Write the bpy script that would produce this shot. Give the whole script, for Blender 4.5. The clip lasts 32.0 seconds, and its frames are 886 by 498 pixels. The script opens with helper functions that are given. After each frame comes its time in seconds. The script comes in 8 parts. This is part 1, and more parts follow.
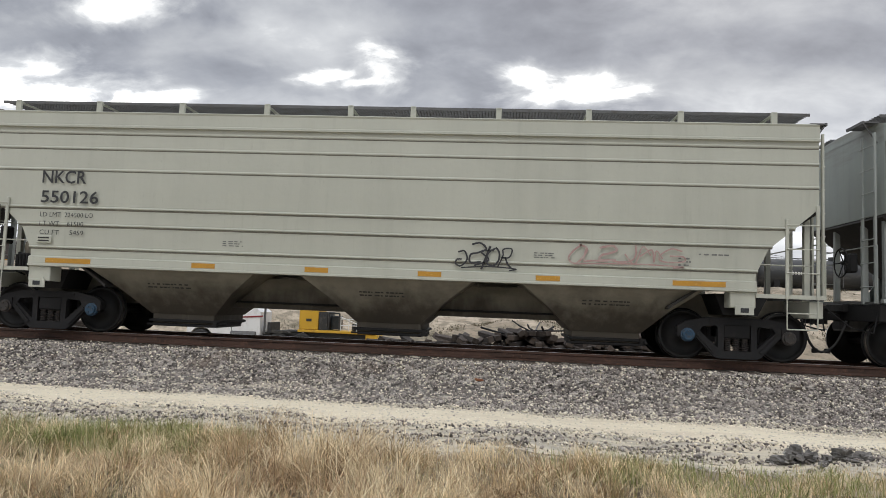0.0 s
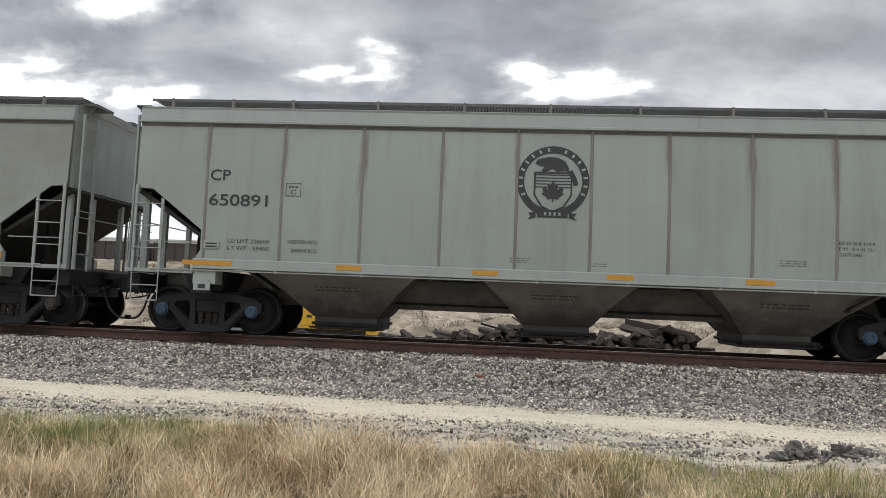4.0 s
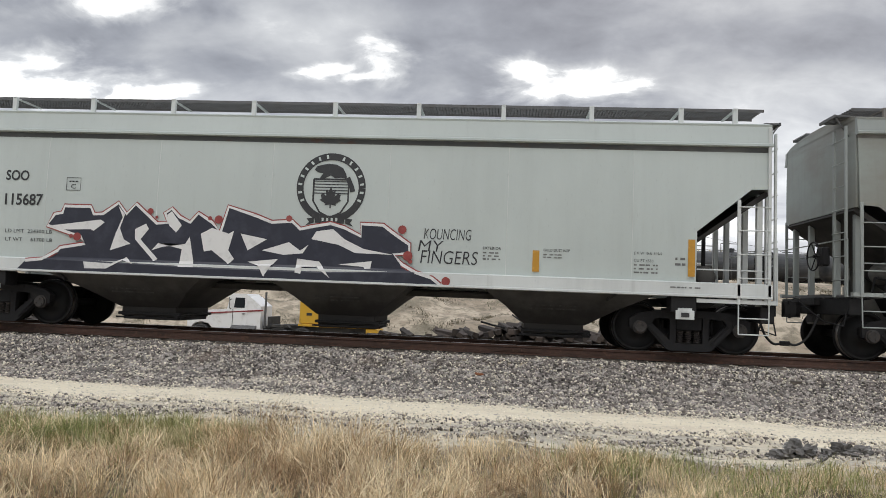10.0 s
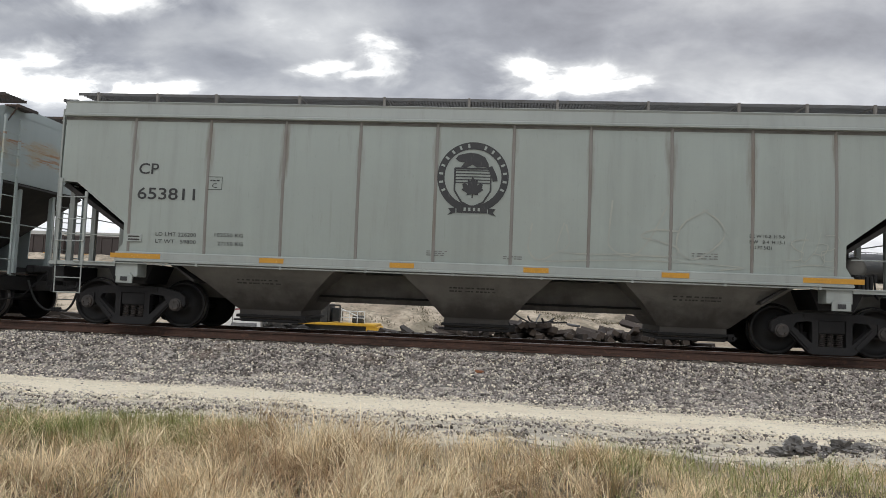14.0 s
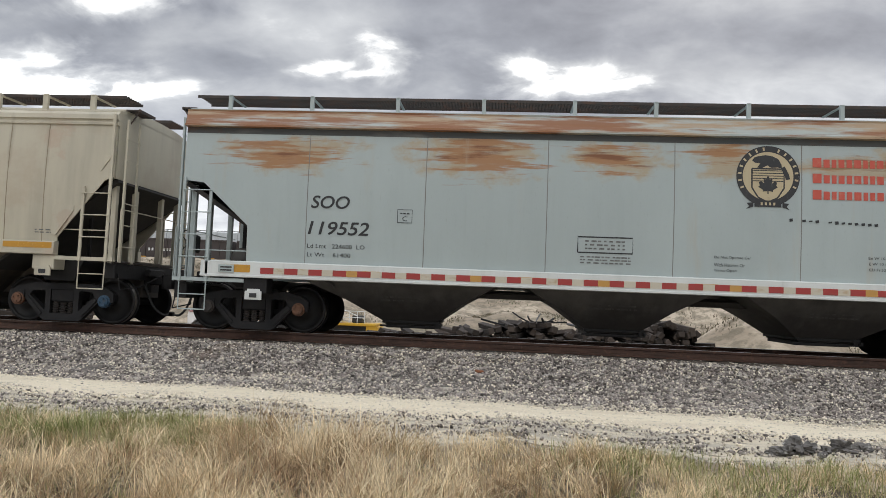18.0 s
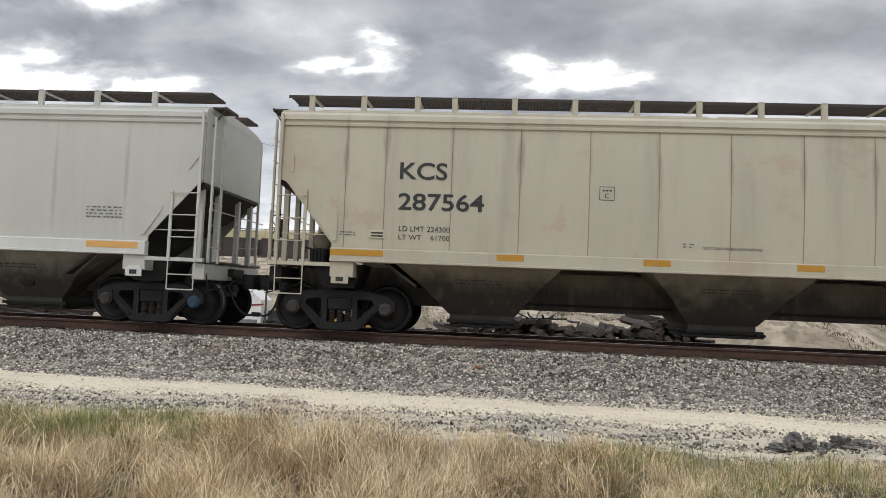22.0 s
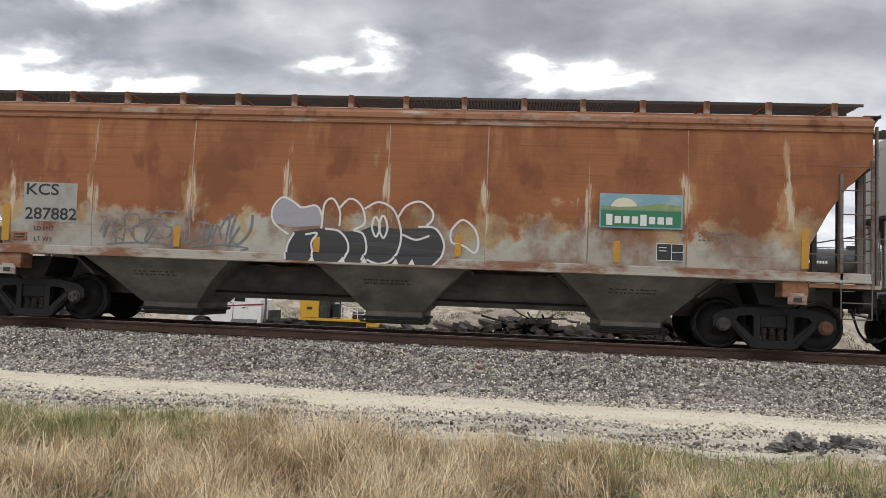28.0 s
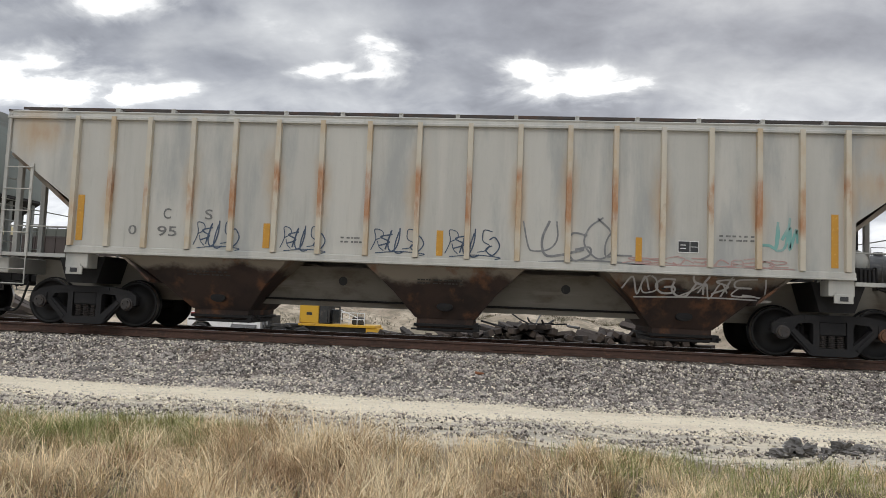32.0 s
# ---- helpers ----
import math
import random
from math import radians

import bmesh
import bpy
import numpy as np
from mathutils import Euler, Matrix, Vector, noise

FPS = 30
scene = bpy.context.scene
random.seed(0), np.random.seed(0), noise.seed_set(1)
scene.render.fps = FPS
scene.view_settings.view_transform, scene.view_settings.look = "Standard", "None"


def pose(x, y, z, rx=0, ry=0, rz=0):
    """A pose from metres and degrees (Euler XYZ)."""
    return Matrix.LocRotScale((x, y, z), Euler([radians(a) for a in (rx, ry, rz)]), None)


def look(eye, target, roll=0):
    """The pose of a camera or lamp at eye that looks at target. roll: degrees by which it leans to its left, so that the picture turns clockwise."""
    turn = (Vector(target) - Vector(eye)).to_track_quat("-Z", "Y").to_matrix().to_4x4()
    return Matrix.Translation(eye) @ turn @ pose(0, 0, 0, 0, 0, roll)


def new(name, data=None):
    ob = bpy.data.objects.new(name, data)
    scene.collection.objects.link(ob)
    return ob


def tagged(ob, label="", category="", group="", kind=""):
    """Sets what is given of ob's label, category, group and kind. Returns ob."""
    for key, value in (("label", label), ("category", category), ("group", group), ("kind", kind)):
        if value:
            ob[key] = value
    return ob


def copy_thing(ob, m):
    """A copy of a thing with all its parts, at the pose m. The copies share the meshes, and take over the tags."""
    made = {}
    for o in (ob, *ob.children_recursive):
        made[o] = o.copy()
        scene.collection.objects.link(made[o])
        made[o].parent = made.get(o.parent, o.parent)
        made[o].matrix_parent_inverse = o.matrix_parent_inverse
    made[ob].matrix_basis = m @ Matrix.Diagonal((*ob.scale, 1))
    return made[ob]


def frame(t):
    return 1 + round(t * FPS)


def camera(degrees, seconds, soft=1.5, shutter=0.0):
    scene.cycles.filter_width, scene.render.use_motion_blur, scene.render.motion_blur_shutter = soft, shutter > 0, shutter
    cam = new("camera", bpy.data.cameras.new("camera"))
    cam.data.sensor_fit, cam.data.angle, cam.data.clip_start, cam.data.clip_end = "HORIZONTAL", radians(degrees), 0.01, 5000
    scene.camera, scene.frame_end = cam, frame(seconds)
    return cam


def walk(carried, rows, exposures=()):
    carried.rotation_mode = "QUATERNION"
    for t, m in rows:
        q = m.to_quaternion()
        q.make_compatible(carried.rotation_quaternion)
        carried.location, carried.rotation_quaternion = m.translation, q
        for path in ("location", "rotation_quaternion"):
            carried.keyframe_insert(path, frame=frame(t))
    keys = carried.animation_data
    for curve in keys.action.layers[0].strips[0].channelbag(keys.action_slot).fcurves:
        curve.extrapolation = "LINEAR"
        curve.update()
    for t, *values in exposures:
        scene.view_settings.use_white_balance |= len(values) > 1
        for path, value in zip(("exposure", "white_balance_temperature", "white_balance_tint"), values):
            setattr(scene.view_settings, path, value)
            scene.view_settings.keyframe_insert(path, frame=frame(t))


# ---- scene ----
# The camera stands still beside the track and only nods a little.
cam = camera(64.2, 32.0, soft=0.6)
EYE = Vector((0.0, -14.404, 0.8))
YAW, ROLL = -4.82, 2.294


def aim(pitch):
    """The pose at the standpoint, tipped up by pitch degrees."""
    a, b = radians(YAW), radians(pitch)
    return look(EYE, EYE + Vector((math.sin(a) * math.cos(b), math.cos(a) * math.cos(b), math.sin(b))) * 10, ROLL)


walk(cam, [(t, aim(a)) for t, a in [(0.0, 4.598), (0.5, 4.553), (1.0, 4.51), (1.5, 4.475), (2.0, 4.457), (2.5, 4.457), (3.0, 4.405), (3.5, 4.282), (5.5, 4.351), (6.0, 4.351), (6.5, 4.351), (7.0, 4.351), (7.5, 4.334), (8.0, 4.282), (8.5, 4.216), (9.0, 4.167), (9.5, 4.145), (10.0, 4.141), (10.5, 4.141), (11.0, 4.141), (11.5, 4.141), (12.0, 4.141), (12.5, 4.141), (13.0, 4.106), (13.5, 4.018), (14.0, 3.939), (14.5, 3.895), (16.5, 3.931), (17.0, 3.931), (17.5, 3.931), (18.0, 3.927), (18.5, 3.905), (19.0, 3.873), (19.5, 3.86), (20.0, 3.843), (20.5, 3.791), (21.0, 3.721), (21.5, 3.667), (22.0, 3.649), (22.5, 3.649), (23.0, 3.662), (23.5, 3.694), (24.0, 3.717), (24.5, 3.721), (25.0, 3.721), (25.5, 3.721), (27.5, 3.597), (28.0, 3.636), (28.5, 3.667), (29.0, 3.712), (29.5, 3.756), (30.0, 3.8), (30.5, 3.86), (31.0, 3.931), (31.5, 4.001), (32.0, 4.071)]])

# ---- light: a broken overcast, brighter behind the train ----
SUN_EL, SUN_AZ = 44, 20
world = bpy.data.worlds.new("sky")
scene.world = world
world.use_nodes = True
wt = world.node_tree
wl = wt.links.new


def wnode(kind, **inputs):
    n = wt.nodes.new(kind)
    for k, v in inputs.items():
        n.inputs[k].default_value = v
    return n


bg = wt.nodes["Background"]
sky = wnode("ShaderNodeTexSky")
sky.sky_type, sky.sun_disc = "NISHITA", False
sky.sun_elevation, sky.sun_rotation = radians(SUN_EL), radians(SUN_AZ)
sky.air_density, sky.dust_density = 1.0, 2.0
tc = wnode("ShaderNodeTexCoord")
sep = wnode("ShaderNodeSeparateXYZ")
wl(tc.outputs["Generated"], sep.inputs[0])
# the cloud layer: directions thrown onto a plane overhead
lift = wnode("ShaderNodeMath")
lift.operation = "ADD"
lift.inputs[1].default_value = 0.34
wl(sep.outputs[2], lift.inputs[0])
flat = wnode("ShaderNodeVectorMath")
flat.operation = "DIVIDE"
wl(tc.outputs["Generated"], flat.inputs[0])
comb = wnode("ShaderNodeCombineXYZ")
for i in range(3):
    wl(lift.outputs[0], comb.inputs[i])
wl(comb.outputs[0], flat.inputs[1])
place = wnode("ShaderNodeMapping")
place.inputs["Location"].default_value = (8.6, 4.1, 0.0)
place.inputs["Scale"].default_value = (1.0, 1.25, 0.0)
wl(flat.outputs[0], place.inputs[0])
big = wnode("ShaderNodeTexNoise", Scale=1.9, Detail=6.0, Roughness=0.5, Distortion=0.25)
small = wnode("ShaderNodeTexNoise", Scale=6.0, Detail=8.0, Roughness=0.58, Distortion=0.3)
wl(place.outputs[0], big.inputs["Vector"])
wl(place.outputs[0], small.inputs["Vector"])
blend = wnode("ShaderNodeMix")
blend.data_type = "FLOAT"
blend.inputs[0].default_value = 0.30
wl(big.outputs[0], blend.inputs[2])
wl(small.outputs[0], blend.inputs[3])
# breaks in the cloud where the sun behind shines through: (u, v, half width, half depth) on the cloud plane
BREAKS = [(-0.66, 1.175, 0.09, 0.030), (-0.93, 1.385, 0.11, 0.045), (-1.03, 1.30, 0.12, 0.05), (-0.78, 1.45, 0.09, 0.022), (-0.255, 1.415, 0.045, 0.055), (-0.37, 1.43, 0.055, 0.022), (-0.30, 1.455, 0.07, 0.018), (0.11, 1.50, 0.11, 0.052), (0.04, 1.46, 0.045, 0.045)]
# and heavy, darker bellies of cloud
BELLIES = [(-0.11, 1.37, 0.14, 0.10), (-0.52, 1.36, 0.14, 0.08), (0.24, 1.35, 0.20, 0.06), (-0.78, 1.25, 0.12, 0.05), (0.62, 1.30, 0.2, 0.05), (-0.2, 1.22, 0.2, 0.05)]


def lobes(spots):
    """The distance to the nearest of some lobes on the cloud plane, in lobe radii."""
    best = None
    for u, v, ru, rv in spots:
        mb = wnode("ShaderNodeMapping")
        mb.vector_type = "TEXTURE"
        mb.inputs["Location"].default_value, mb.inputs["Scale"].default_value = (u, v, 0), (ru, rv, 1000)
        wl(flat.outputs[0], mb.inputs[0])
        ln = wnode("ShaderNodeVectorMath")
        ln.operation = "LENGTH"
        wl(mb.outputs[0], ln.inputs[0])
        if best is None:
            best = ln.outputs["Value"]
        else:
            mn = wnode("ShaderNodeMath")
            mn.operation = "SMOOTH_MIN"
            mn.inputs[2].default_value = 0.5
            wl(best, mn.inputs[0])
            wl(ln.outputs["Value"], mn.inputs[1])
            best = mn.outputs[0]
    return best


def ragged_lobes(spots, tear, lo, hi, amount):
    """A soft-edged value inside the lobes, their rims torn by the cloud noise."""
    torn = wnode("ShaderNodeMath")
    torn.operation = "MULTIPLY_ADD"
    torn.inputs[1].default_value = -tear
    wl(small.outputs[0], torn.inputs[0])
    wl(lobes(spots), torn.inputs[2])
    out = wnode("ShaderNodeMapRange")
    out.interpolation_type = "SMOOTHSTEP"
    out.inputs[1].default_value, out.inputs[2].default_value, out.inputs[3].default_value, out.inputs[4].default_value = lo, hi, amount, 0.0
    wl(torn.outputs[0], out.inputs[0])
    return out.outputs[0]


glow = wnode("ShaderNodeMath")
glow.operation = "ADD"
wl(ragged_lobes(BREAKS, 3.4, -1.5, 0.25, 0.27), glow.inputs[0])
wl(ragged_lobes(BELLIES, 2.4, -1.1, 0.8, -0.055), glow.inputs[1])
total = wnode("ShaderNodeMath")
total.operation = "ADD"
wl(blend.outputs[0], total.inputs[0])
wl(glow.outputs[0], total.inputs[1])
ramp = wnode("ShaderNodeValToRGB")
wl(total.outputs[0], ramp.inputs[0])
el = ramp.color_ramp.elements
el[0].position, el[0].color = 0.38, (0.27, 0.28, 0.315, 1)
el[1].position, el[1].color = 0.73, (1.5, 1.5, 1.47, 1)
for pos, col in ((0.45, (0.38, 0.395, 0.435, 1)), (0.52, (0.52, 0.535, 0.565, 1)), (0.60, (0.68, 0.695, 0.715, 1))):
    e = el.new(pos)
    e.color = col
veil = wnode("ShaderNodeMix")
veil.data_type = "RGBA"
veil.inputs[0].default_value = 0.92
dim = wnode("ShaderNodeMix")
dim.data_type, dim.blend_type = "RGBA", "MULTIPLY"
dim.inputs[0].default_value = 1.0
dim.inputs[7].default_value = (0.1, 0.1, 0.1, 1)
wl(sky.outputs[0], dim.inputs[6])
wl(dim.outputs[2], veil.inputs[6])
wl(ramp.outputs[0], veil.inputs[7])
# an overcast sky is brightest overhead
high = wnode("ShaderNodeMapRange")
high.interpolation_type = "SMOOTHSTEP"
high.inputs[1].default_value, high.inputs[2].default_value, high.inputs[3].default_value, high.inputs[4].default_value = 0.40, 0.95, 1.0, 2.7
wl(sep.outputs[2], high.inputs[0])
zenith = wnode("ShaderNodeVectorMath")
zenith.operation = "SCALE"
wl(veil.outputs[2], zenith.inputs[0])
wl(high.outputs[0], zenith.inputs["Scale"])
low = wnode("ShaderNodeMapRange")
low.inputs[1].default_value, low.inputs[2].default_value, low.inputs[3].default_value, low.inputs[4].default_value = 0.03, 0.30, 1.75, 1.0
wl(sep.outputs[2], low.inputs[0])
haze = wnode("ShaderNodeVectorMath")
haze.operation = "SCALE"
wl(zenith.outputs[0], haze.inputs[0])
wl(low.outputs[0], haze.inputs["Scale"])
wl(haze.outputs[0], bg.inputs[0])
bg.inputs[1].default_value = 1.0

sun = new("sun", bpy.data.lights.new("sun", "SUN"))
sun.data.energy, sun.data.angle, sun.data.color = 0.7, radians(25), (1.0, 0.985, 0.95)
a, b = radians(SUN_AZ + 180), radians(SUN_EL)
sun.matrix_world = look((0, -20, 30), Vector((0, -20, 30)) - Vector((math.sin(a) * math.cos(b), math.cos(a) * math.cos(b), math.sin(b))))
scene.view_settings.exposure = 0.0


# ---- materials ----
def mat(name, base, layers=(), rough=0.6, metal=0.0, bump=0.0, bump_scale=40.0, island=0.0, coat=0.0):
    """A node material in the thing's own space. A layer: colour, stretch of its noise, low and high mark, strength,
    and at will (z0, k) to bias it with height or (lo, hi) to keep it between two heights."""
    m = bpy.data.materials.new(name)
    m.use_nodes = True
    nt = m.node_tree
    p = nt.nodes["Principled BSDF"]
    p.inputs["Roughness"].default_value, p.inputs["Metallic"].default_value = rough, metal
    p.inputs["Coat Weight"].default_value = coat
    co = nt.nodes.new("ShaderNodeTexCoord").outputs["Object"]
    rgb = nt.nodes.new("ShaderNodeRGB")
    rgb.outputs[0].default_value = (*base, 1)
    col = rgb.outputs[0]
    if island:
        geo = nt.nodes.new("ShaderNodeNewGeometry")
        info = nt.nodes.new("ShaderNodeObjectInfo")
        add = nt.nodes.new("ShaderNodeMath")
        add.operation = "ADD"
        nt.links.new(geo.outputs["Random Per Island"], add.inputs[0])
        nt.links.new(info.outputs["Random"], add.inputs[1])
        fr = nt.nodes.new("ShaderNodeMath")
        fr.operation = "FRACT"
        nt.links.new(add.outputs[0], fr.inputs[0])
        mr = nt.nodes.new("ShaderNodeMapRange")
        mr.inputs[3].default_value, mr.inputs[4].default_value = 1 - island, 1 + island
        nt.links.new(fr.outputs[0], mr.inputs[0])
        mx = nt.nodes.new("ShaderNodeVectorMath")
        mx.operation = "SCALE"
        nt.links.new(col, mx.inputs[0])
        nt.links.new(mr.outputs[0], mx.inputs["Scale"])
        col = mx.outputs[0]
    for i, ly in enumerate(layers):
        c, stretch, lo, hi, amount = ly[:5]
        mp = nt.nodes.new("ShaderNodeMapping")
        mp.inputs["Scale"].default_value = stretch
        mp.inputs["Location"].default_value = (i * 3.7, i * 1.9, i * 5.3)
        nt.links.new(co, mp.inputs[0])
        no = nt.nodes.new("ShaderNodeTexNoise")
        no.inputs["Scale"].default_value, no.inputs["Detail"].default_value, no.inputs["Roughness"].default_value = 1.0, 6.0, 0.62
        nt.links.new(mp.outputs[0], no.inputs["Vector"])
        val = no.outputs[0]
        extra = ly[5] if len(ly) > 5 else None
        if extra:
            sx = nt.nodes.new("ShaderNodeSeparateXYZ")
            nt.links.new(co, sx.inputs[0])
            if extra[0] == "blobs":
                best = None
                for bx, bz, rx, rz in extra[1]:
                    mb = nt.nodes.new("ShaderNodeMapping")
                    mb.vector_type = "TEXTURE"
                    mb.inputs["Location"].default_value, mb.inputs["Scale"].default_value = (bx, 0, bz), (rx, 1000, rz)
                    nt.links.new(co, mb.inputs[0])
                    ln = nt.nodes.new("ShaderNodeVectorMath")
                    ln.operation = "LENGTH"
                    nt.links.new(mb.outputs[0], ln.inputs[0])
                    if best is None:
                        best = ln.outputs["Value"]
                    else:
                        mn = nt.nodes.new("ShaderNodeMath")
                        mn.operation = "MINIMUM"
                        nt.links.new(best, mn.inputs[0])
                        nt.links.new(ln.outputs["Value"], mn.inputs[1])
                        best = mn.outputs[0]
                keen = nt.nodes.new("ShaderNodeMath")
                keen.operation = "MULTIPLY_ADD"
                gain = extra[2] if len(extra) > 2 else 1.3
                keen.inputs[1].default_value, keen.inputs[2].default_value = gain, 0.51 - 0.5 * gain
                nt.links.new(val, keen.inputs[0])
                ad = nt.nodes.new("ShaderNodeMath")
                ad.operation = "MULTIPLY_ADD"
                ad.inputs[1].default_value = -0.38
                nt.links.new(best, ad.inputs[0])
                nt.links.new(keen.outputs[0], ad.inputs[2])
                val = ad.outputs[0]
            if extra[0] == "bias":
                sub = nt.nodes.new("ShaderNodeMath")
                sub.operation = "MULTIPLY_ADD"
                sub.inputs[1].default_value, sub.inputs[2].default_value = extra[2], -extra[1] * extra[2]
                nt.links.new(sx.outputs[2], sub.inputs[0])
                ad = nt.nodes.new("ShaderNodeMath")
                ad.operation = "ADD"
                nt.links.new(sub.outputs[0], ad.inputs[0])
                nt.links.new(val, ad.inputs[1])
                val = ad.outputs[0]
        mr = nt.nodes.new("ShaderNodeMapRange")
        mr.interpolation_type = "SMOOTHSTEP"
        mr.inputs[1].default_value, mr.inputs[2].default_value, mr.inputs[4].default_value = lo, hi, amount
        nt.links.new(val, mr.inputs[0])
        fac = mr.outputs[0]
        if extra and extra[0] == "band":
            for k, (z0, z1) in enumerate(((extra[1], extra[1] + 0.25), (extra[2], extra[2] - 0.25))):
                w = nt.nodes.new("ShaderNodeMapRange")
                w.inputs[1].default_value, w.inputs[2].default_value = (z0, z1) if k == 0 else (z1, z0)
                w.inputs[3].default_value, w.inputs[4].default_value = (0, 1) if k == 0 else (1, 0)
                nt.links.new(sx.outputs[2], w.inputs[0])
                mu = nt.nodes.new("ShaderNodeMath")
                mu.operation = "MULTIPLY"
                nt.links.new(fac, mu.inputs[0])
                nt.links.new(w.outputs[0], mu.inputs[1])
                fac = mu.outputs[0]
        mix = nt.nodes.new("ShaderNodeMix")
        mix.data_type = "RGBA"
        mix.inputs[7].default_value = (*c, 1)
        nt.links.new(fac, mix.inputs[0])
        nt.links.new(col, mix.inputs[6])
        col = mix.outputs[2]
    nt.links.new(col, p.inputs["Base Color"])
    if bump:
        no = nt.nodes.new("ShaderNodeTexNoise")
        no.inputs["Scale"].default_value, no.inputs["Detail"].default_value = bump_scale, 5.0
        nt.links.new(co, no.inputs["Vector"])
        bp = nt.nodes.new("ShaderNodeBump")
        bp.inputs["Strength"].default_value, bp.inputs["Distance"].default_value = bump, 0.02
        nt.links.new(no.outputs[0], bp.inputs["Height"])
        nt.links.new(bp.outputs[0], p.inputs["Normal"])
    return m


def scaled(c, k):
    return tuple(min(1.0, v * k) for v in c)


RUST, RUST_DARK, GRIME = (0.215, 0.076, 0.03), (0.10, 0.034, 0.016), (0.10, 0.085, 0.068)


def paint(name, base, rust=0.0, dirt=0.35, extra=(), island=0.035):
    """Freight car paint: long streaks, blotches and a little road dirt; each sheet has aged by itself."""
    ly = [(scaled(base, 0.62), (1.1, 1.1, 0.10), 0.5, 0.74, dirt * 0.8), ((base[0] * 0.60, base[1] * 0.585, base[2] * 0.53), (7.0, 7.0, 0.22), 0.6, 0.8, dirt * 0.9), (scaled(base, 0.78), (2.6, 2.6, 0.16), 0.42, 0.72, dirt), (scaled(base, 1.12), (0.5, 0.5, 0.35), 0.4, 0.7, 0.5),
          (GRIME, (5.0, 5.0, 0.5), 0.56, 0.85, dirt * 0.6), (scaled(base, 0.7), (30, 30, 9), 0.6, 0.75, 0.35)]
    if rust:
        ly.append((RUST, (3.0, 3.0, 1.1), 0.66 - rust * 0.2, 0.86 - rust * 0.2, 0.8))
    ly += extra
    return mat(name, base, ly, rough=0.5, bump=0.12, bump_scale=7.0, island=island)


def under(name, base, mud_shade, low=None):
    """Hopper sheets with blotches of soot and brake dust; low: the height below which painted-in shade darkens them."""
    # the layer that grows downwards is shade under the car, put into the colour
    spray = [(scaled(mud_shade, 0.8), (1.6, 1.6, 0.7), 0.28, 0.74, 0.95, ("bias", low, -0.75))] if low else []
    return mat(name, base, spray + [(mud_shade, (1.2, 1.2, 1.6), 0.28, 0.62, 0.35 if low else 0.85), (scaled(mud_shade, 0.55), (0.8, 0.8, 2.2), 0.45, 0.75, 0.5 if low else 0.8),
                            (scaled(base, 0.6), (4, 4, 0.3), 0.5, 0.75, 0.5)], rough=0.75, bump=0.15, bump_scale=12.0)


steel_dark = mat("dark steel", (0.007, 0.0065, 0.007), [((0.015, 0.013, 0.012), (5, 5, 5), 0.45, 0.75, 0.6), ((0.028, 0.018, 0.013), (14, 14, 14), 0.6, 0.75, 0.4)], 0.72, 0.1, 0.3, 45)
cast_steel = mat("dusty cast steel", (0.012, 0.0115, 0.0125), [((0.034, 0.03, 0.028), (4, 4, 4), 0.50, 0.76, 0.6), ((0.03, 0.021, 0.017), (12, 12, 12), 0.58, 0.75, 0.5)], 0.75, 0.1, 0.3, 45)
# slope sheets kept near black to stand in for the shadow over the trucks
shaded_slope = mat("slope sheet with shade in its colour", (0.03, 0.028, 0.026), [((0.06, 0.054, 0.047), (1.5, 1.5, 1.5), 0.45, 0.7, 0.6)], 0.85, 0, 0.2, 14)
steel_wheel = mat("wheel steel", (0.007, 0.0065, 0.0065), [((0.018, 0.014, 0.012), (6, 6, 6), 0.45, 0.7, 0.7)], 0.62, 0.25, 0.2, 40)
tread = mat("polished tread", (0.42, 0.40, 0.38), [((0.2, 0.17, 0.15), (9, 9, 9), 0.5, 0.7, 0.6)], 0.3, 0.9)
cap_blue = mat("blue bearing cap", (0.025, 0.068, 0.12), [((0.05, 0.045, 0.04), (16, 16, 16), 0.5, 0.68, 0.75)], 0.5, 0.1, 0.2)
cap_rust = mat("rusty bearing cap", (0.17, 0.085, 0.05), [((0.06, 0.045, 0.04), (12, 12, 12), 0.48, 0.7, 0.8)], 0.7, 0.3, 0.2)
cap_dark = mat("dark bearing cap", (0.06, 0.055, 0.052), [((0.10, 0.075, 0.06), (12, 12, 12), 0.5, 0.7, 0.7)], 0.6, 0.4, 0.2)
galv = mat("galvanised grating", (0.14, 0.14, 0.14), [((0.10, 0.09, 0.08), (6, 6, 6), 0.45, 0.7, 0.7)], 0.6, 0.5)
grate_rust = mat("dark rusty grating", (0.06, 0.052, 0.047), [((0.11, 0.06, 0.04), (5, 5, 5), 0.45, 0.7, 0.7)], 0.75, 0.2)
rubber = mat("black rubber", (0.02, 0.02, 0.02), [((0.06, 0.055, 0.05), (12, 12, 12), 0.5, 0.7, 0.6)], 0.7)
yellow = mat("yellow reflective tape", (0.50, 0.25, 0.025), [((0.32, 0.17, 0.04), (4, 4, 9), 0.5, 0.75, 0.6), ((0.7, 0.42, 0.1), (20, 20, 20), 0.55, 0.7, 0.5)], 0.4)
red_tape = mat("red reflective tape", (0.34, 0.04, 0.035), [((0.2, 0.08, 0.05), (6, 6, 12), 0.5, 0.75, 0.6)], 0.45)
letter_black = mat("black lettering paint", (0.03, 0.031, 0.033), [((0.12, 0.12, 0.115), (22, 22, 7), 0.55, 0.8, 0.6)], 0.6)
